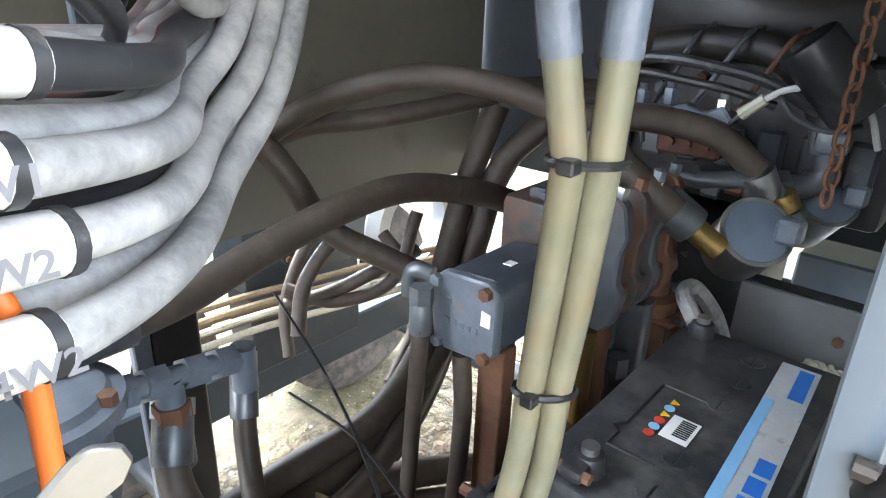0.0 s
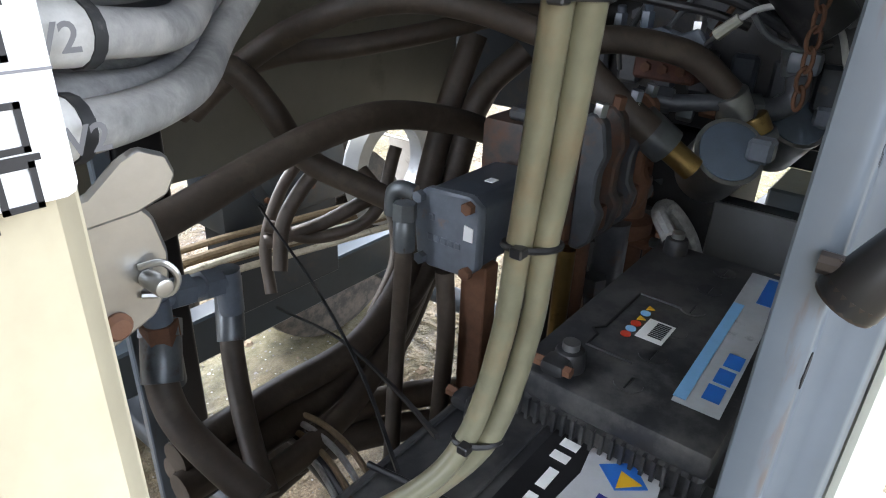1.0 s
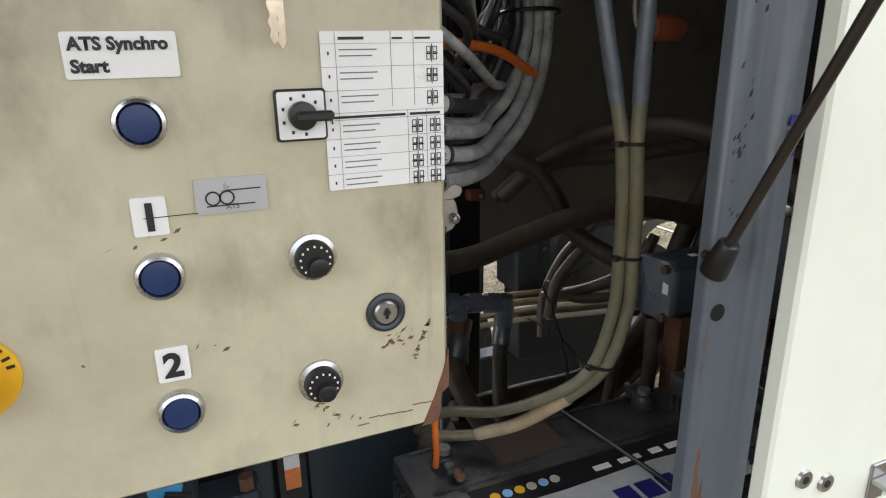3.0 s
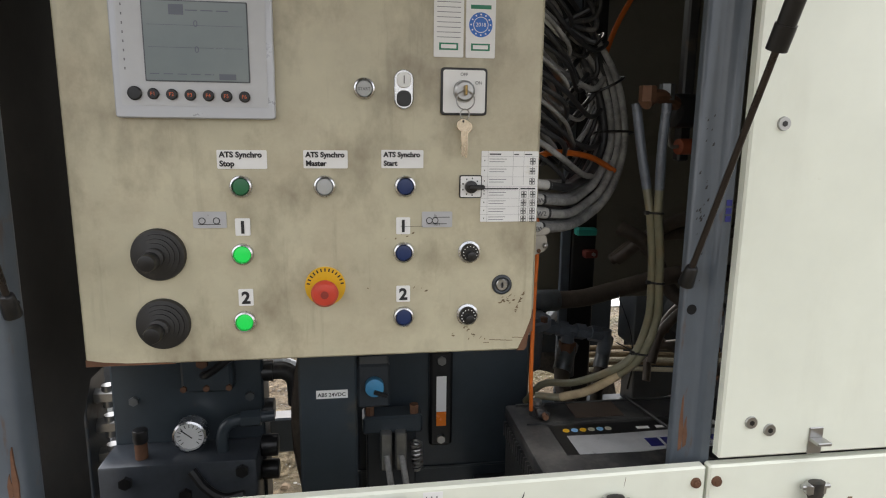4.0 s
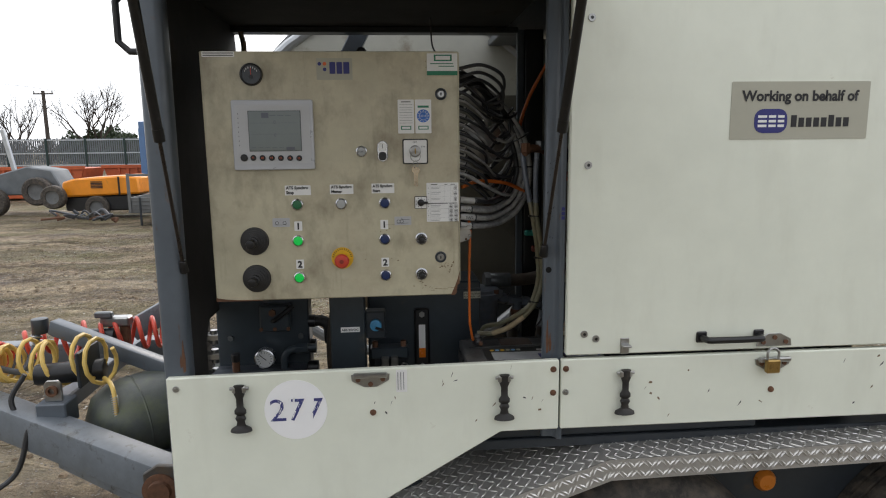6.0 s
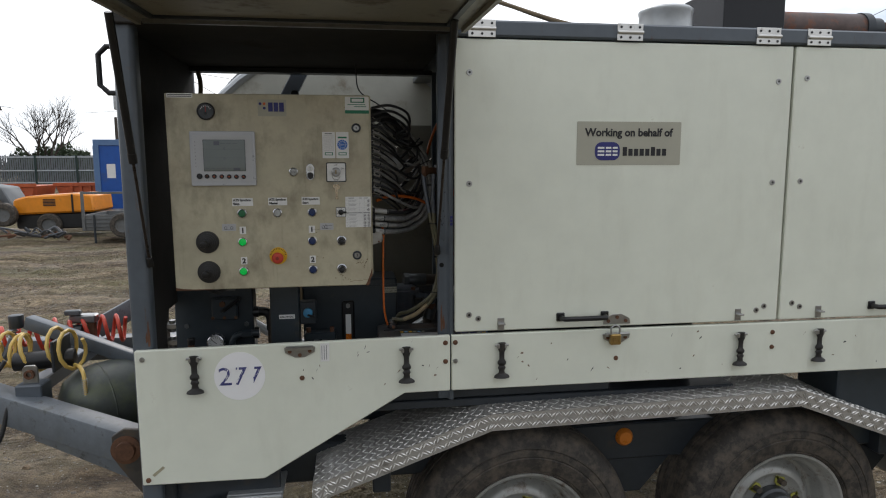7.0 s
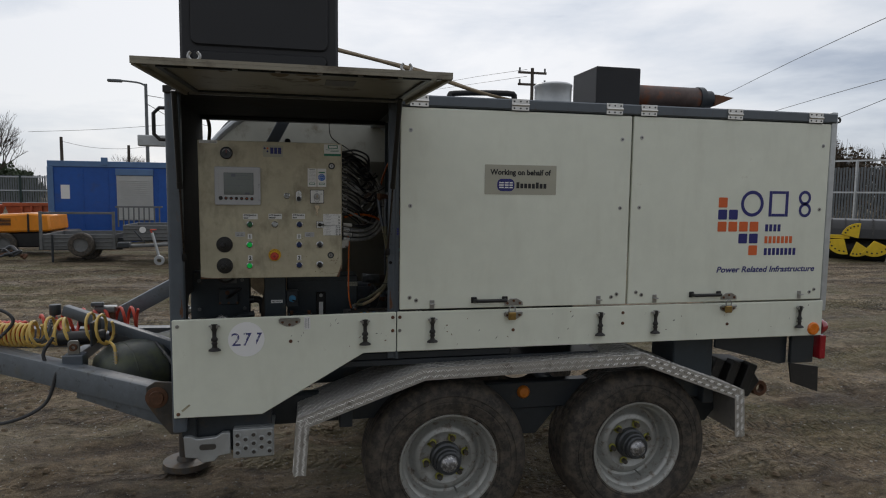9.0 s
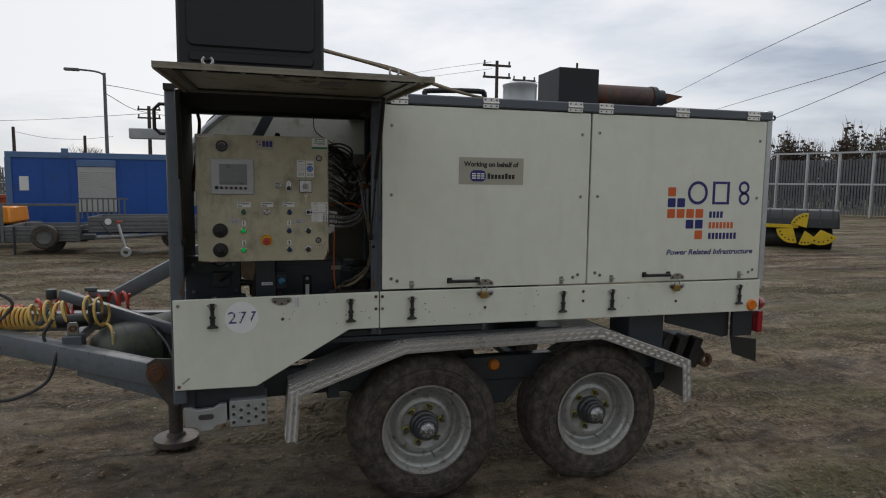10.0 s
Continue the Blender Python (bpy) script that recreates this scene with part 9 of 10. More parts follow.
# winch ropes running across behind the engine
# made-up gearbox: a dark mass added to cover a bright patch of ground
gb = thing("winch_gearbox", (1.7, 1.28, 0.82), "added dark gearbox shape covering the bright ground behind the hoses", "gearbox")
part("gearbox_case", box((1.42, 1.22, 0.845), (1.80, 1.36, 1.04), 0.012, seg=2), M_DARKGREY, gb)
part("gearbox_flange", lathe([(0.0, -0.03), (0.07, -0.03), (0.085, -0.015), (0.11, -0.012), (0.11, 0.0), (0.0, 0.0)], (1.60, 1.22, 0.98), "Y", seg=28), M_DARKGREY, gb)
for k in range(8):
    part("flange_bolt", cyl((1.60 + 0.097 * math.cos(k * 0.785), 1.21, 0.98 + 0.097 * math.sin(k * 0.785)), (1.60 + 0.097 * math.cos(k * 0.785), 1.20, 0.98 + 0.097 * math.sin(k * 0.785)), 0.008, seg=6), M_RUST, gb)
part("gearbox_foot", box((1.44, 1.24, 0.616), (1.78, 1.34, 0.846), 0.004), M_DARKGREY, gb)
for k in range(6):
    pts = [Vector(p) + Vector((0, 0.03 * (k % 3), 0.022 * (k // 2) + 0.012 * (k % 2))) for p in [(1.248, 1.176, 0.793), (1.412, 1.151, 0.798), (1.583, 1.099, 0.805), (1.759, 1.023, 0.827), (1.966, 0.950, 0.839)]]
    solo("winch_rope", tube(pts, 0.0085, seg=8), M_ROPE if k in (0, 3) else M_ROPEDARK, "twisted winch rope behind the hoses", "rope", group="winch ropes")
solo("fairlead", lathe([(0.10, -0.02), (0.14, -0.025), (0.16, 0.0), (0.14, 0.025), (0.10, 0.02), (0.10, -0.02)], (1.814, 1.074, 0.964), "Y", seg=32), M_GALV, "bright metal guide ring of the winch", "guide ring")
solo("wood_block", box((1.75, 1.42, 0.70), (1.83, 1.46, 0.74), 0.004), M_BEIGESTICKER, "small pale wooden block", "block")

# ---- the yard behind: cabin, machines, fences, poles and trees ----
cabin = thing("site_cabin", (-3.6, 20.2, 0.0), "blue steel site cabin with a grey roller shutter", "site cabin")
CX0, CX1, CY0, CH = -7.05, 0.4, 19.0, 2.47
part("cabin_body", box((CX0, CY0, -0.05), (CX1, 21.4, CH), 0.02), M_CONTBLUE, cabin)
part("roof_trim", box((CX0 - 0.02, CY0 - 0.03, CH - 0.16), (CX1 + 0.02, CY0 - 0.001, CH + 0.02), 0.01), M_CABINTRIM, cabin)
part("corner_post", box((CX0 - 0.03, CY0 - 0.04, 0.1), (CX0 + 0.14, CY0 - 0.001, CH - 0.161), 0.01), M_CABINTRIM, cabin)
part("sill_trim", box((CX0 + 0.141, CY0 - 0.03, 0.1), (CX1, CY0 - 0.001, 0.24), 0.01), M_CABINTRIM, cabin)
for i in range(10):
    x = CX0 + 0.95 + 0.72 * i
    if not -5.3 < x < -4.0:
        part("wall_seam", box((x, CY0 - 0.012, 0.24), (x + 0.03, CY0 - 0.001, CH - 0.16), 0.003), M_CONTBLUE, cabin)
sh = part("roller_shutter", box((-5.12, CY0 - 0.05, 0.66), (-4.06, CY0 - 0.001, 2.06), 0.01), M_SHUTTER, cabin, "closed grey roller shutter")
for i in range(20):
    part("shutter_slat", box((-5.06, CY0 - 0.065, 0.70 + 0.062 * i), (-4.12, CY0 - 0.0505, 0.752 + 0.062 * i), 0.006), M_SHUTTER, sh)
part("shutter_box", box((-5.14, CY0 - 0.07, 2.065), (-4.04, CY0 - 0.001, 2.27), 0.01), M_CABINTRIM, cabin)
part("white_notice", box((-6.72, CY0 - 0.004, 1.32), (-6.47, CY0 - 0.0005, 1.75)), M_PAPER, cabin)
part("lifting_lug", box((-5.55, CY0 - 0.05, CH - 0.1), (-5.35, CY0 - 0.031, CH + 0.14), 0.01), M_CABINTRIM, cabin)


def road_wheel(x, y, z, r, w, parent, name="wheel"):
    t = part(name, lathe([(r * 0.58, -w / 2), (r * 0.9, -w / 2), (r, -w / 3), (r, w / 3), (r * 0.9, w / 2), (r * 0.58, w / 2), (r * 0.58, -w / 2)], (x, y, z), "Y", seg=24), M_TYRE, parent)
    part("rim", lathe([(r * 0.6, -w * 0.30), (r * 0.45, -w * 0.2), (r * 0.2, -w * 0.25), (0.0, -w * 0.25)], (x, y, z), "Y", seg=20), M_TRAILERGREY, t)


comp = thing("air_compressor", (-5.8, 15.0, 0.0), "orange-yellow towable air compressor with a black base", "compressor")
part("hood", prism([(-6.75, 0.62), (-6.72, 0.98), (-6.45, 1.06), (-5.35, 1.12), (-4.95, 1.08), (-4.92, 0.68)], "Y", 14.5, 15.8, bevel=0.04), M_MACHINEYELLOW, comp)
part("hood_seam", box((-5.42, 14.485, 0.66), (-5.38, 14.50, 1.10)), M_BLACK, comp)
for i in range(5):
    part("hood_louvre", box((-6.05, 14.485, 0.83 + 0.035 * i), (-5.78, 14.50, 0.85 + 0.035 * i)), M_BLACK, comp)
part("base", prism([(-6.7, 0.28), (-6.72, 0.61), (-4.93, 0.67), (-4.6, 0.67), (-4.6, 0.60), (-5.2, 0.28)], "Y", 14.55, 15.75, bevel=0.03), M_BLACK, comp)
road_wheel(-5.95, 14.55, 0.28, 0.28, 0.2, comp)
road_wheel(-6.85, 14.35, 0.55, 0.28, 0.2, comp)
comp.location.x -= 0.57
for c in comp.children:
    if not c.name.startswith("wheel"):
        c.location.z -= 0.09


def flat_trailer(x0, x1, y0, y1, label, rails, spare):
    f = thing("flatbed_trailer", ((x0 + x1) / 2, (y0 + y1) / 2, 0), label, "trailer", group="parked trailers")
    part("bed", box((x0, y0, 0.42), (x1, y1, 0.48), 0.01), M_TRAILERGREY, f)
    for y in (y0, y1):
        b = part("side_board", box((x0, y - 0.02, 0.40), (x1, y + 0.02, 0.74), 0.006), M_TRAILERGREY, f)
        for k in range(3):
            part("board_rib", box((x0 + 0.02, y - 0.035, 0.47 + 0.09 * k), (x1 - 0.02, y - 0.021, 0.50 + 0.09 * k), 0.004), M_TRAILERGREY, b)
    part("end_board", box((x0 - 0.02, y0, 0.42), (x0, y1, 0.74), 0.005), M_TRAILERGREY, f)
    part("end_board", box((x1, y0, 0.42), (x1 + 0.02, y1, 0.74), 0.005), M_TRAILERGREY, f)
    if rails:
        for x in (x0, x1):
            part("rail_post", box((x - 0.03, y0 - 0.06, 0.40), (x + 0.03, y0 - 0.021, 1.26), 0.005), M_TRAILERGREY, f)
        part("top_rail", box((x0, y0 - 0.055, 1.20), (x1, y0 - 0.025, 1.25), 0.005), M_TRAILERGREY, f)
    road_wheel(x0 + (0.85 if spare else 1.7), y0 + 0.40, 0.27, 0.27, 0.18, f)
    if spare:
        road_wheel(x0 + 0.85, y0 - 0.14, 0.52, 0.27, 0.17, f, "spare_wheel")
    if spare:
        part("jockey_leg", cyl((x0 + 0.25, y0 - 0.12, 0.0), (x0 + 0.25, y0 - 0.12, 0.62), 0.025, seg=10), M_DARKGREY, f)
    part("chassis", box((x0 - 0.3, (y0 + y1) / 2 - 0.05, 0.33), (x1, (y0 + y1) / 2 + 0.05, 0.419), 0.006), M_DARKGREY, f)
    return f


f1 = flat_trailer(-5.15, -3.65, 13.0, 14.4, "galvanised flatbed trailer with a spare wheel and rails", True, True)
for c in f1.children:
    if not c.name.startswith(("wheel", "jockey")):
        c.location.z -= 0.13
f2 = flat_trailer(-3.35, -0.7, 12.6, 13.9, "grey galvanised flatbed trailer parked by the cabin", False, False)
for i in range(9):
    part("ramp_bar", box((-3.95 + 0.12 * i, 14.45, 0.60), (-3.92 + 0.12 * i, 14.48, 1.08)), M_TRAILERGREY, f2)
part("ramp_frame", box((-4.0, 14.45, 1.08), (-2.9, 14.48, 1.12)), M_TRAILERGREY, f2)
f2.location.z += 0.10
for dx, dy in ((-2.35, 12.7), (-1.75, 12.7)):
    part("front_drawbar", tube([(dx, dy, 0.34), (-2.62, 11.95, 0.34), (-3.05, 11.6, 0.36)], 0.04, seg=8, smooth=False), M_TRAILERGREY, f2)
part("hitch_head", box((-3.22, 11.52, 0.32), (-2.98, 11.66, 0.44), 0.02), M_DARKGREY, f2)
part("jockey_wheel", lathe([(0.05, -0.03), (0.10, -0.03), (0.11, 0.0), (0.10, 0.03), (0.05, 0.03), (0.05, -0.03)], (-2.46, 11.78, 0.03), "Y", seg=18), M_GALV, f2)
part("jockey_tube", cyl((-2.46, 11.84, 0.05), (-2.60, 11.84, 0.62), 0.03, seg=10), M_GALV, f2)
part("jockey_crank", tube([(-2.60, 11.84, 0.62), (-2.62, 11.80, 0.68), (-2.50, 11.77, 0.69)], 0.014, seg=6), M_AIRLINE_R, f2)
part("hand_lever", tube([(-2.75, 11.85, 0.40), (-2.95, 11.85, 0.66)], 0.016, seg=6), M_DARKGREY, f2)
part("number_disc", lathe([(0.0, -0.004), (0.07, -0.004), (0.07, 0.0)], (-2.95, 12.56, 0.64), "Y", seg=20), M_PAPER, f2)
m3 = thing("old_machine", (-8.6, 16.0, 0.0), "grey towed machine on rubber wheels with a drawbar", "machine")
part("machine_body", prism([(-9.8, 0.5), (-9.6, 1.0), (-8.7, 1.25), (-8.1, 1.15), (-7.8, 0.55)], "Y", 15.7, 16.6, bevel=0.03), M_FENCE, m3)
part("machine_mast", box((-9.3, 16.0, 0.9), (-9.2, 16.1, 2.2), 0.01, turn=Matrix.Rotation(radians(-10), 4, "Y")), M_GALV, m3)
road_wheel(-8.4, 15.55, 0.62, 0.36, 0.24, m3)
road_wheel(-9.5, 15.55, 0.36, 0.36, 0.24, m3)
part("drawbar", box((-7.9, 16.0, 0.4), (-6.9, 16.1, 0.5), 0.01), M_FENCE, m3)
for k, (x0, x1, y) in enumerate(((-13.5, -9.7, 21.0), (-9.5, -7.3, 22.0))):
    s = thing("skip", ((x0 + x1) / 2, y + 0.8, 0), "rusty orange open skip", "skip", group="skips")
    part("skip_body", prism([(x0 + 0.3, 0.05), (x1 - 0.3, 0.05), (x1, 1.05), (x0, 1.05)], "Y", y, y + 1.6, bevel=0.02), M_ORANGESKIP, s)
    part("skip_rim", box((x0 - 0.05, y - 0.05, 1.0), (x1 + 0.05, y, 1.12), 0.01), M_ORANGESKIP, s)
    for i in range(5):
        x = x0 + 0.5 + (x1 - x0 - 1.0) * i / 4
        part("skip_rib", box((x, y - 0.06, 0.2), (x + 0.08, y, 1.0), 0.005), M_ORANGESKIP, s)
bc = thing("shipping_container", (-26, 33, 0), "faded blue container behind the skips", "container")
part("container_body", box((-30, 32, -0.05), (-20.5, 34.4, 2.5), 0.03), M_CABINTRIM, bc)
for i in range(24):
    part("corrugation", box((-29.8 + 0.385 * i, 31.96, 0.3), (-29.6 + 0.385 * i, 32.0, 2.35), 0.01), M_CABINTRIM, bc)
rubble = thing("scrap_pile", (-6.3, 13.4, 0.0), "heap of scrap pipes and cable on the mud", "scrap heap")
rng = random.Random(5)
for i in range(16):
    c = Vector((-6.3 + rng.uniform(-0.6, 0.6), 13.4 + rng.uniform(-0.25, 0.25), 0.05 + 0.18 * rng.random()))
    part("scrap_piece", tube([c, c + Vector((rng.uniform(-0.2, 0.2), 0, rng.uniform(0, 0.15))), c + Vector((rng.uniform(-0.4, 0.4), rng.uniform(-0.1, 0.1), rng.uniform(-0.05, 0.05)))], rng.uniform(0.015, 0.04), seg=7), rng.choice((M_RUST, M_DARKGREY, M_ENGINE)), rubble)

# sweeper brush attachment by the fence
sw = thing("sweeper_attachment", (0, 0, 0), "yellow and black sweeper brush attachment on the ground", "sweeper")
part("brush_roll", cyl((-1.1, 0.0, 0.30), (0.75, 0.0, 0.30), 0.30, seg=24, bevel=0.03), M_RUBBER, sw)
part("brush_hood", prism([(-0.50, 0.62), (-0.42, 0.86), (-0.18, 1.08), (0.10, 1.12), (0.42, 0.98), (0.55, 0.66), (0.47, 0.64), (0.34, 0.86), (0.08, 1.00), (-0.14, 0.97), (-0.33, 0.80), (-0.42, 0.60)], "X", -1.2, 0.85, bevel=0.01), M_BLACK, sw, "black curved hood")
for k in range(7):
    part("hood_rib", prism([(-0.515, 0.62), (-0.43, 0.875), (-0.185, 1.10), (0.10, 1.135), (0.10, 1.12), (-0.18, 1.08), (-0.42, 0.86), (-0.50, 0.62)], "X", -1.15 + 0.31 * k, -1.11 + 0.31 * k), M_RUBBER, sw)
part("hood_end", prism([(-0.50, 0.62), (-0.42, 0.86), (-0.18, 1.08), (0.10, 1.12), (0.42, 0.98), (0.55, 0.66)], "X", 0.851, 0.88), M_BLACK, sw)
for cx, cz, a0, a1, rr in ((-0.22, 0.60, 185, 285, 0.42), (0.10, 0.62, 85, 165, 0.40), (0.06, 0.54, 250, 325, 0.40), (0.44, 0.58, 232, 335, 0.42)):
    edge = [(cx + rr * math.cos(radians(a0 + (a1 - a0) * q / 10)), cz + rr * math.sin(radians(a0 + (a1 - a0) * q / 10))) for q in range(11)]
    dy = -0.60 - 0.03 * cx
    cover = part("segment_cover", prism([(cx, cz)] + edge, "Y", dy, dy + 0.05, bevel=0.006), M_SWEEPYELLOW, sw, "yellow brush cover with bolt holes")
    for q in range(5):
        a = radians(a0 + (a1 - a0) * (q + 0.7) / 5.4)
        h = (cx + 0.33 * math.cos(a), cz + 0.33 * math.sin(a))
        part("cover_hole", cyl((h[0], dy - 0.004, h[1]), (h[0], dy + 0.01, h[1]), 0.022, seg=8), M_BLACK, cover)
part("yellow_bar", box((-1.2, -0.56, 0.60), (-0.1, -0.50, 0.70), 0.008), M_SWEEPYELLOW, sw)
sw.location = (15.05, 11.5, -0.03)
sw.rotation_euler = (0, 0, radians(-43))


# fences
def palisade(p, q, height, pitch, label, material, post_every, rail=True):
    p, q = Vector(p), Vector(q)
    d = (q - p)
    n = int(d.length / pitch)
    ang = math.atan2(d.y, d.x)
    f = thing("palisade_fence", p, label, "fence", group="fences")
    pale = bmesh.new()
    for i in range(n):
        c = p + d * (i / n)
        box((c.x - pitch * 0.32, c.y - 0.015, 0.05), (c.x + pitch * 0.32, c.y + 0.015, height + 0.03 * ((i * 7) % 3 - 1)), bm=pale, turn=Matrix.Rotation(ang, 4, "Z"))
    tagged(part("pales", pale, material, f, smooth=0), kind="stuff")
    for k in range(0, n, post_every):
        c = p + d * (k / n)
        part("fence_post", box((c.x - 0.07, c.y - 0.12, 0), (c.x + 0.07, c.y - 0.02, height + 0.02)), M_GALV if height > 3 else M_GREENPOST, f)
    if rail:
        for z in (0.5, height * 0.55, height - 0.15):
            m = (p + q) / 2
            part("fence_rail", box((m.x - d.length / 2, m.y - 0.08, z), (m.x + d.length / 2, m.y - 0.03, z + 0.09), turn=Matrix.Rotation(ang, 4, "Z")), M_GALV, f)
    return f


palisade((-45, 50, 0), (6, 47, 0), 2.5, 0.16, "weathered blue-grey palisade fence along the yard", M_FENCE, 18)
palisade((26, 50, 0), (46, 8, 0), 3.55, 0.17, "tall galvanised palisade fence with posts", M_FENCE, 200, rail=False)
gf = thing("rail_fence", (33, 25, 0), "galvanised post and rail frame before the palisade", "fence", group="fences")
g0, g1 = Vector((24.6, 47, 0)), Vector((44, 7, 0))
for k in range(26):
    c = g0.lerp(g1, k / 25)
    part("frame_post", box((c.x - 0.06, c.y - 0.06, 0), (c.x + 0.06, c.y + 0.06, 3.9)), M_GALV, gf)
ga = math.atan2((g1 - g0).y, (g1 - g0).x)
for z in (1.9, 3.8):
    m = (g0 + g1) / 2
    part("frame_rail", box((m.x - (g1 - g0).length / 2, m.y - 0.05, z), (m.x + (g1 - g0).length / 2, m.y + 0.05, z + 0.1), turn=Matrix.Rotation(ga, 4, "Z")), M_GALV, gf)


# poles, lamp and wires
def pole(head, dist, elev, r, label, arms=1, lamp=False):
    x, y = 0.43 + dist * math.sin(radians(head)), -3.11 + dist * math.cos(radians(head))
    z = 1.68 + dist * math.tan(radians(elev))
    p = thing("street_lamp" if lamp else "utility_pole", (x, y, 0), label, "lamp" if lamp else "pole", group="" if lamp else "utility poles")
    part("pole_shaft", cyl((x, y, -0.2), (x, y, z), r, r2=r * 0.75, seg=12), M_FENCE if lamp else M_WOODPOLE, p)
    if lamp:
        part("lamp_arm", tube([(x, y, z - 0.1), (x - 0.4, y, z + 0.05), (x - 1.3, y, z + 0.12)], 0.05, seg=8), M_FENCE, p)
        part("lamp_head", box((x - 1.95, y - 0.12, z + 0.02), (x - 1.2, y + 0.12, z + 0.18), 0.05, seg=2), M_FENCE, p)
    for a in range(arms):
        ca = part("crossarm", box((x - 0.9, y - 0.06, z - 0.35 - 0.7 * a), (x + 0.9, y + 0.06, z - 0.22 - 0.7 * a), 0.01), M_WOODPOLE, p)
        for dx in (-0.8, 0, 0.8):
            part("insulator", cyl((x + dx, y, z - 0.22 - 0.7 * a), (x + dx, y, z + 0.0 - 0.7 * a), 0.06, seg=8), M_STEELDARK, ca)
    return Vector((x, y, z))


pole(-12.0, 40, 8.23, 0.11, "tall grey street lamp behind the cabin", 0, True)
for h, d_, e_, r, a in ((-18.1, 80, 3.83, 0.2, 0), (-8.9, 60, 5.93, 0.18, 2), (-13.5, 90, 3.41, 0.22, 0), (20.2, 40, 10.66, 0.13, 2), (22.6, 48, 9.35, 0.13, 1), (27.1, 45, 10.39, 0.1, 0), (-26.0, 72, 4.3, 0.2, 1)):
    pole(h, d_, e_, r, "weathered wooden utility pole beyond the yard", a)
for pts in ([(40.42, 53.57, 11.11), (36.85, 40.93, 11.62), (31.82, 29.16, 11.14), (25.39, 18.52, 9.75)], [(43.57, 51.48, 9.34), (38.77, 37.00, 9.26), (32.04, 23.71, 8.42)], [(40.97, 40.75, 7.40), (36.36, 31.12, 7.77), (30.78, 22.24, 7.69)],
            [(17.87, 83.99, 16.27), (21.20, 72.90, 15.59), (20.35, 52.41, 12.71)], [(17.90, 84.10, 15.53), (21.25, 73.02, 14.81), (20.40, 52.51, 12.13)], [(18.38, 40.80, 9.10), (26.56, 50.15, 10.72), (38.84, 66.13, 13.15)],
            [(-30.58, 81.16, 8.10), (-21.96, 78.64, 8.45), (-8.11, 56.03, 7.39)], [(-24.53, 72.76, 6.60), (-23.12, 78.46, 6.33), (-21.13, 84.16, 6.57), (-15.55, 75.16, 6.47)], [(-7.82, 35.72, 6.81), (-8.03, 45.80, 7.87), (-7.18, 56.01, 8.74)],
            [(-7.85, 35.77, 6.37), (-8.95, 50.84, 7.03), (-7.25, 56.17, 7.15)], [(-37.15, 62.82, 8.00), (-34.09, 64.55, 7.74), (-30.42, 64.17, 7.17)]):
    solo("overhead_wire", tube(pts, 0.022, seg=5, steps=5), M_CABLEDARK, "thin overhead wire across the sky", "wire", group="overhead wires")


# trees and scrub
def bare_tree(x, y, height, spread, seed, ivy=0.0):
    rng = random.Random(seed)
    t = thing("bare_tree", (x, y, 0), "leafless winter tree with fine branching twigs", "tree", group="bare trees")
    bm = bmesh.new()
    tw = bmesh.new()

    def grow(p, d, ln, r, depth):
        q = p + d * ln
        mid = p.lerp(q, 0.5) + Vector((rng.uniform(-1, 1), rng.uniform(-1, 1), rng.uniform(-0.5, 0.5))) * ln * 0.08
        tube([p, mid, q], r, seg=6 if depth < 2 else 4, steps=2, bm=bm if depth < 3 else tw, taper=0.62)
        if depth >= 6:
            return
        for k in range(rng.choice((2, 3, 3)) if depth < 5 else 2):
            nd = (d + Vector((rng.uniform(-1, 1), rng.uniform(-1, 1), rng.uniform(-0.35, 0.65))) * (0.62 * spread)).normalized()
            grow(q if k else mid.lerp(q, 0.7), nd, ln * rng.uniform(0.62, 0.86), r * 0.6, depth + 1)
    for k in range(3):
        grow(Vector((x + 0.25 * (k - 1), y, 0)), Vector((0.14 * (k - 1), 0.05, 1)).normalized(), height * 0.26, height * 0.021, 0)
    part("trunk", bm, M_BARK, t)
    part("crown", tw, M_BARK, t, smooth=0)
    if ivy:
        iv = bmesh.new()
        for i in range(500):
            a, z = rng.uniform(0, 6.28), rng.uniform(0.2, ivy)
            rr = rng.uniform(0.1, 0.55)
            leaf(iv, Vector((x + rr * math.cos(a), y + rr * math.sin(a), z)), 0.14, rng)
        tagged(part("ivy", iv, M_LEAF, t, smooth=0), kind="stuff")


def leaf(bm, c, s, rng):
    u = Vector((rng.uniform(-1, 1), rng.uniform(-1, 1), rng.uniform(-1, 1))).normalized()
    v = u.orthogonal().normalized()
    bm.faces.new([bm.verts.new(c + u * s), bm.verts.new(c + v * s * 0.6), bm.verts.new(c - u * s), bm.verts.new(c - v * s * 0.6)])


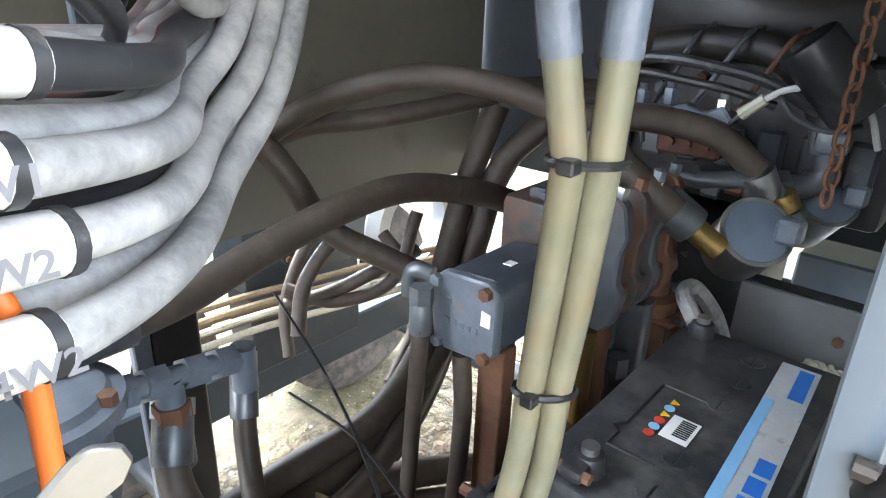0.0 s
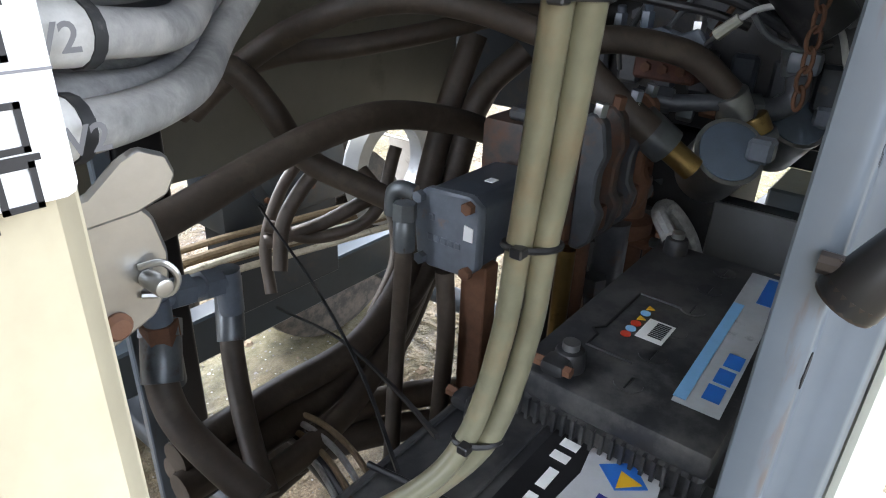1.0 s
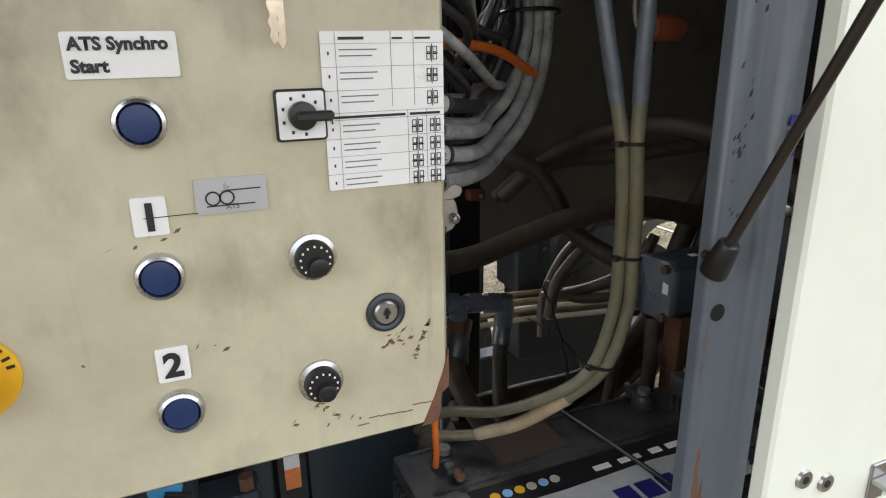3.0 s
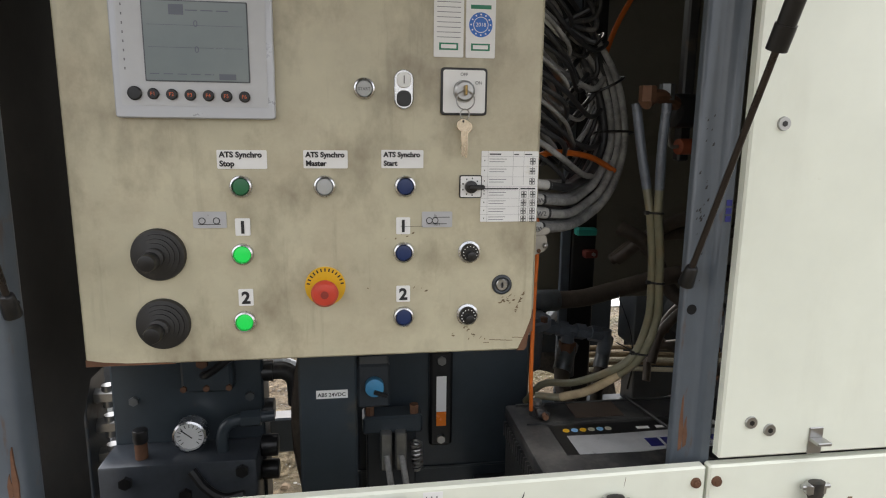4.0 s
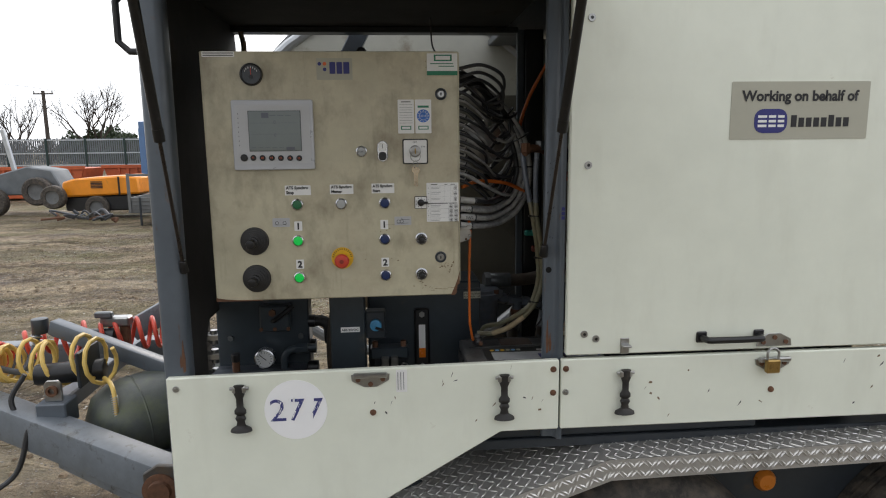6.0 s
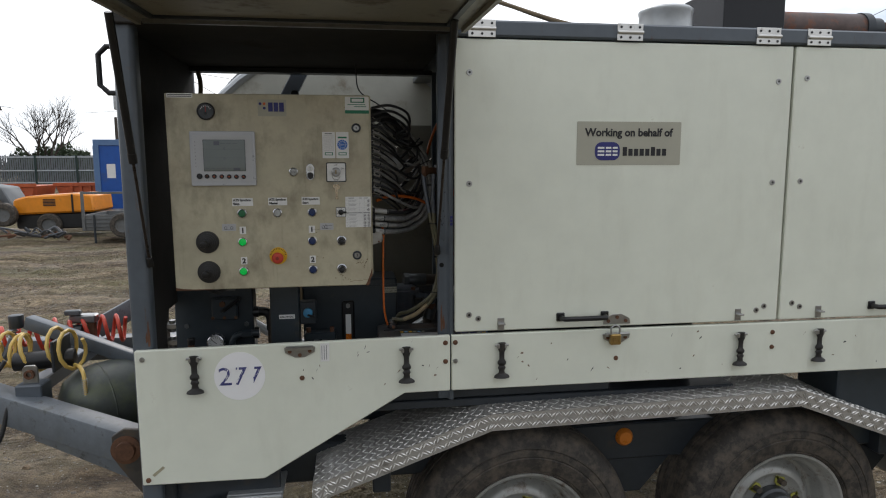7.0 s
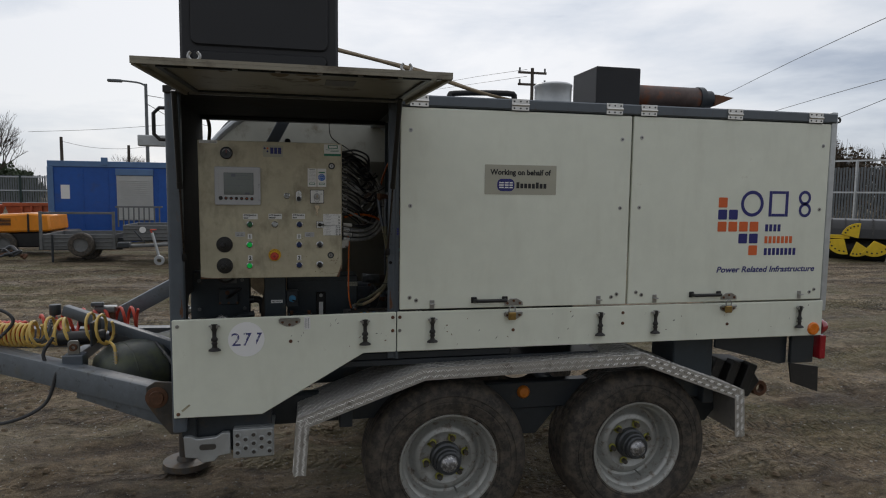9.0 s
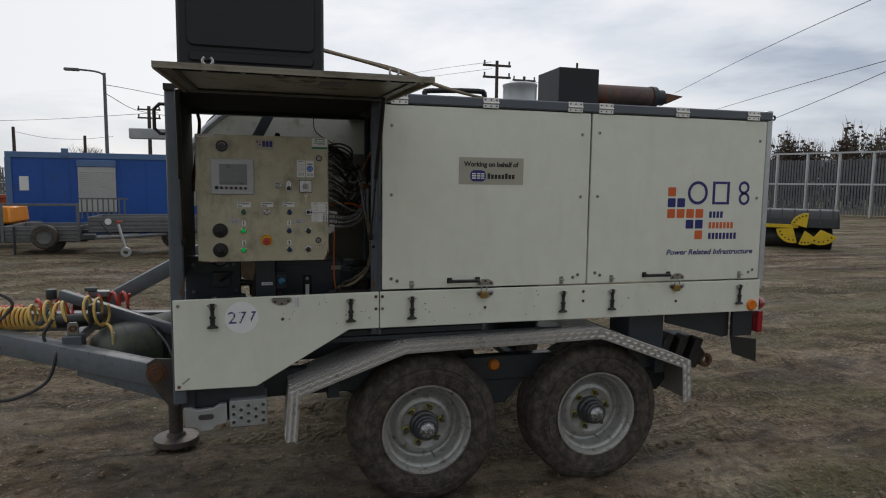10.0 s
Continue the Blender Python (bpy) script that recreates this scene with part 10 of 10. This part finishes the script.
def scrub(x0, y0, x1, y1, height, count, seed, material, label):
    """A belt of bushes: upright twigs with small clumps of leaves and an uneven top."""
    rng = random.Random(seed)
    bm = bmesh.new()
    length = math.hypot(x1 - x0, y1 - y0)
    bushes = []
    for k in range(max(6, int(length * 1.7))):
        u = rng.random()
        c = Vector((x0 + (x1 - x0) * u + rng.uniform(-1.2, 1.2), y0 + (y1 - y0) * u + rng.uniform(-1.6, 1.6), 0))
        bushes.append((c, rng.uniform(0.9, 1.9), height * rng.uniform(0.72, 0.90) * (0.8 + 0.4 * abs(noise.noise((u * 7, seed, 0.5))))))
    for i in range(count):
        c, wide, top = rng.choice(bushes)
        a, rr = rng.uniform(0, 6.283), math.sqrt(rng.random())
        z = top * (1 - rr * rr * 0.45) * rng.random() ** 0.55
        q = c + Vector((math.cos(a) * rr * wide, math.sin(a) * rr * wide, z))
        if i % 3:
            leaf(bm, q, rng.uniform(0.10, 0.30), rng)
        else:
            e = q + Vector((rng.uniform(-0.35, 0.35), rng.uniform(-0.35, 0.35), rng.uniform(0.3, 0.9)))
            tube([q - Vector((0, 0, 0.5)), e], 0.022, seg=3, bm=bm, smooth=False, taper=0.25)
    tagged(part("scrub", bm, material, None, smooth=0), label, "scrub", kind="stuff")


tx, ty = (-26.65, 60.62, 1.21)[:2]
bare_tree(tx, ty, 8.6, 0.95, 4, ivy=3.5)
bare_tree(tx - 9, ty + 4, 7.6, 0.9, 7)
bare_tree(-17, 70, 6.0, 0.9, 9)
scrub(31, 62, 62, 24, 9.4, 56000, 3, M_TWIG, "belt of brown winter scrub behind the fence")
scrub(42, 55, 56, 30, 8.0, 9000, 8, M_LEAF, "dark evergreen bushes in the scrub")
scrub(-60, 85, 0, 82, 4.2, 14000, 5, M_TWIG, "low far hedge beyond the yard")
scrub(-32, 66, -24, 64, 4.8, 5000, 6, M_LEAF, "dark evergreen bushes by the bare tree")
scrub(26, 80, 34, 76, 11.0, 2500, 12, M_LEAF, "far dark tree top beyond the trailer")
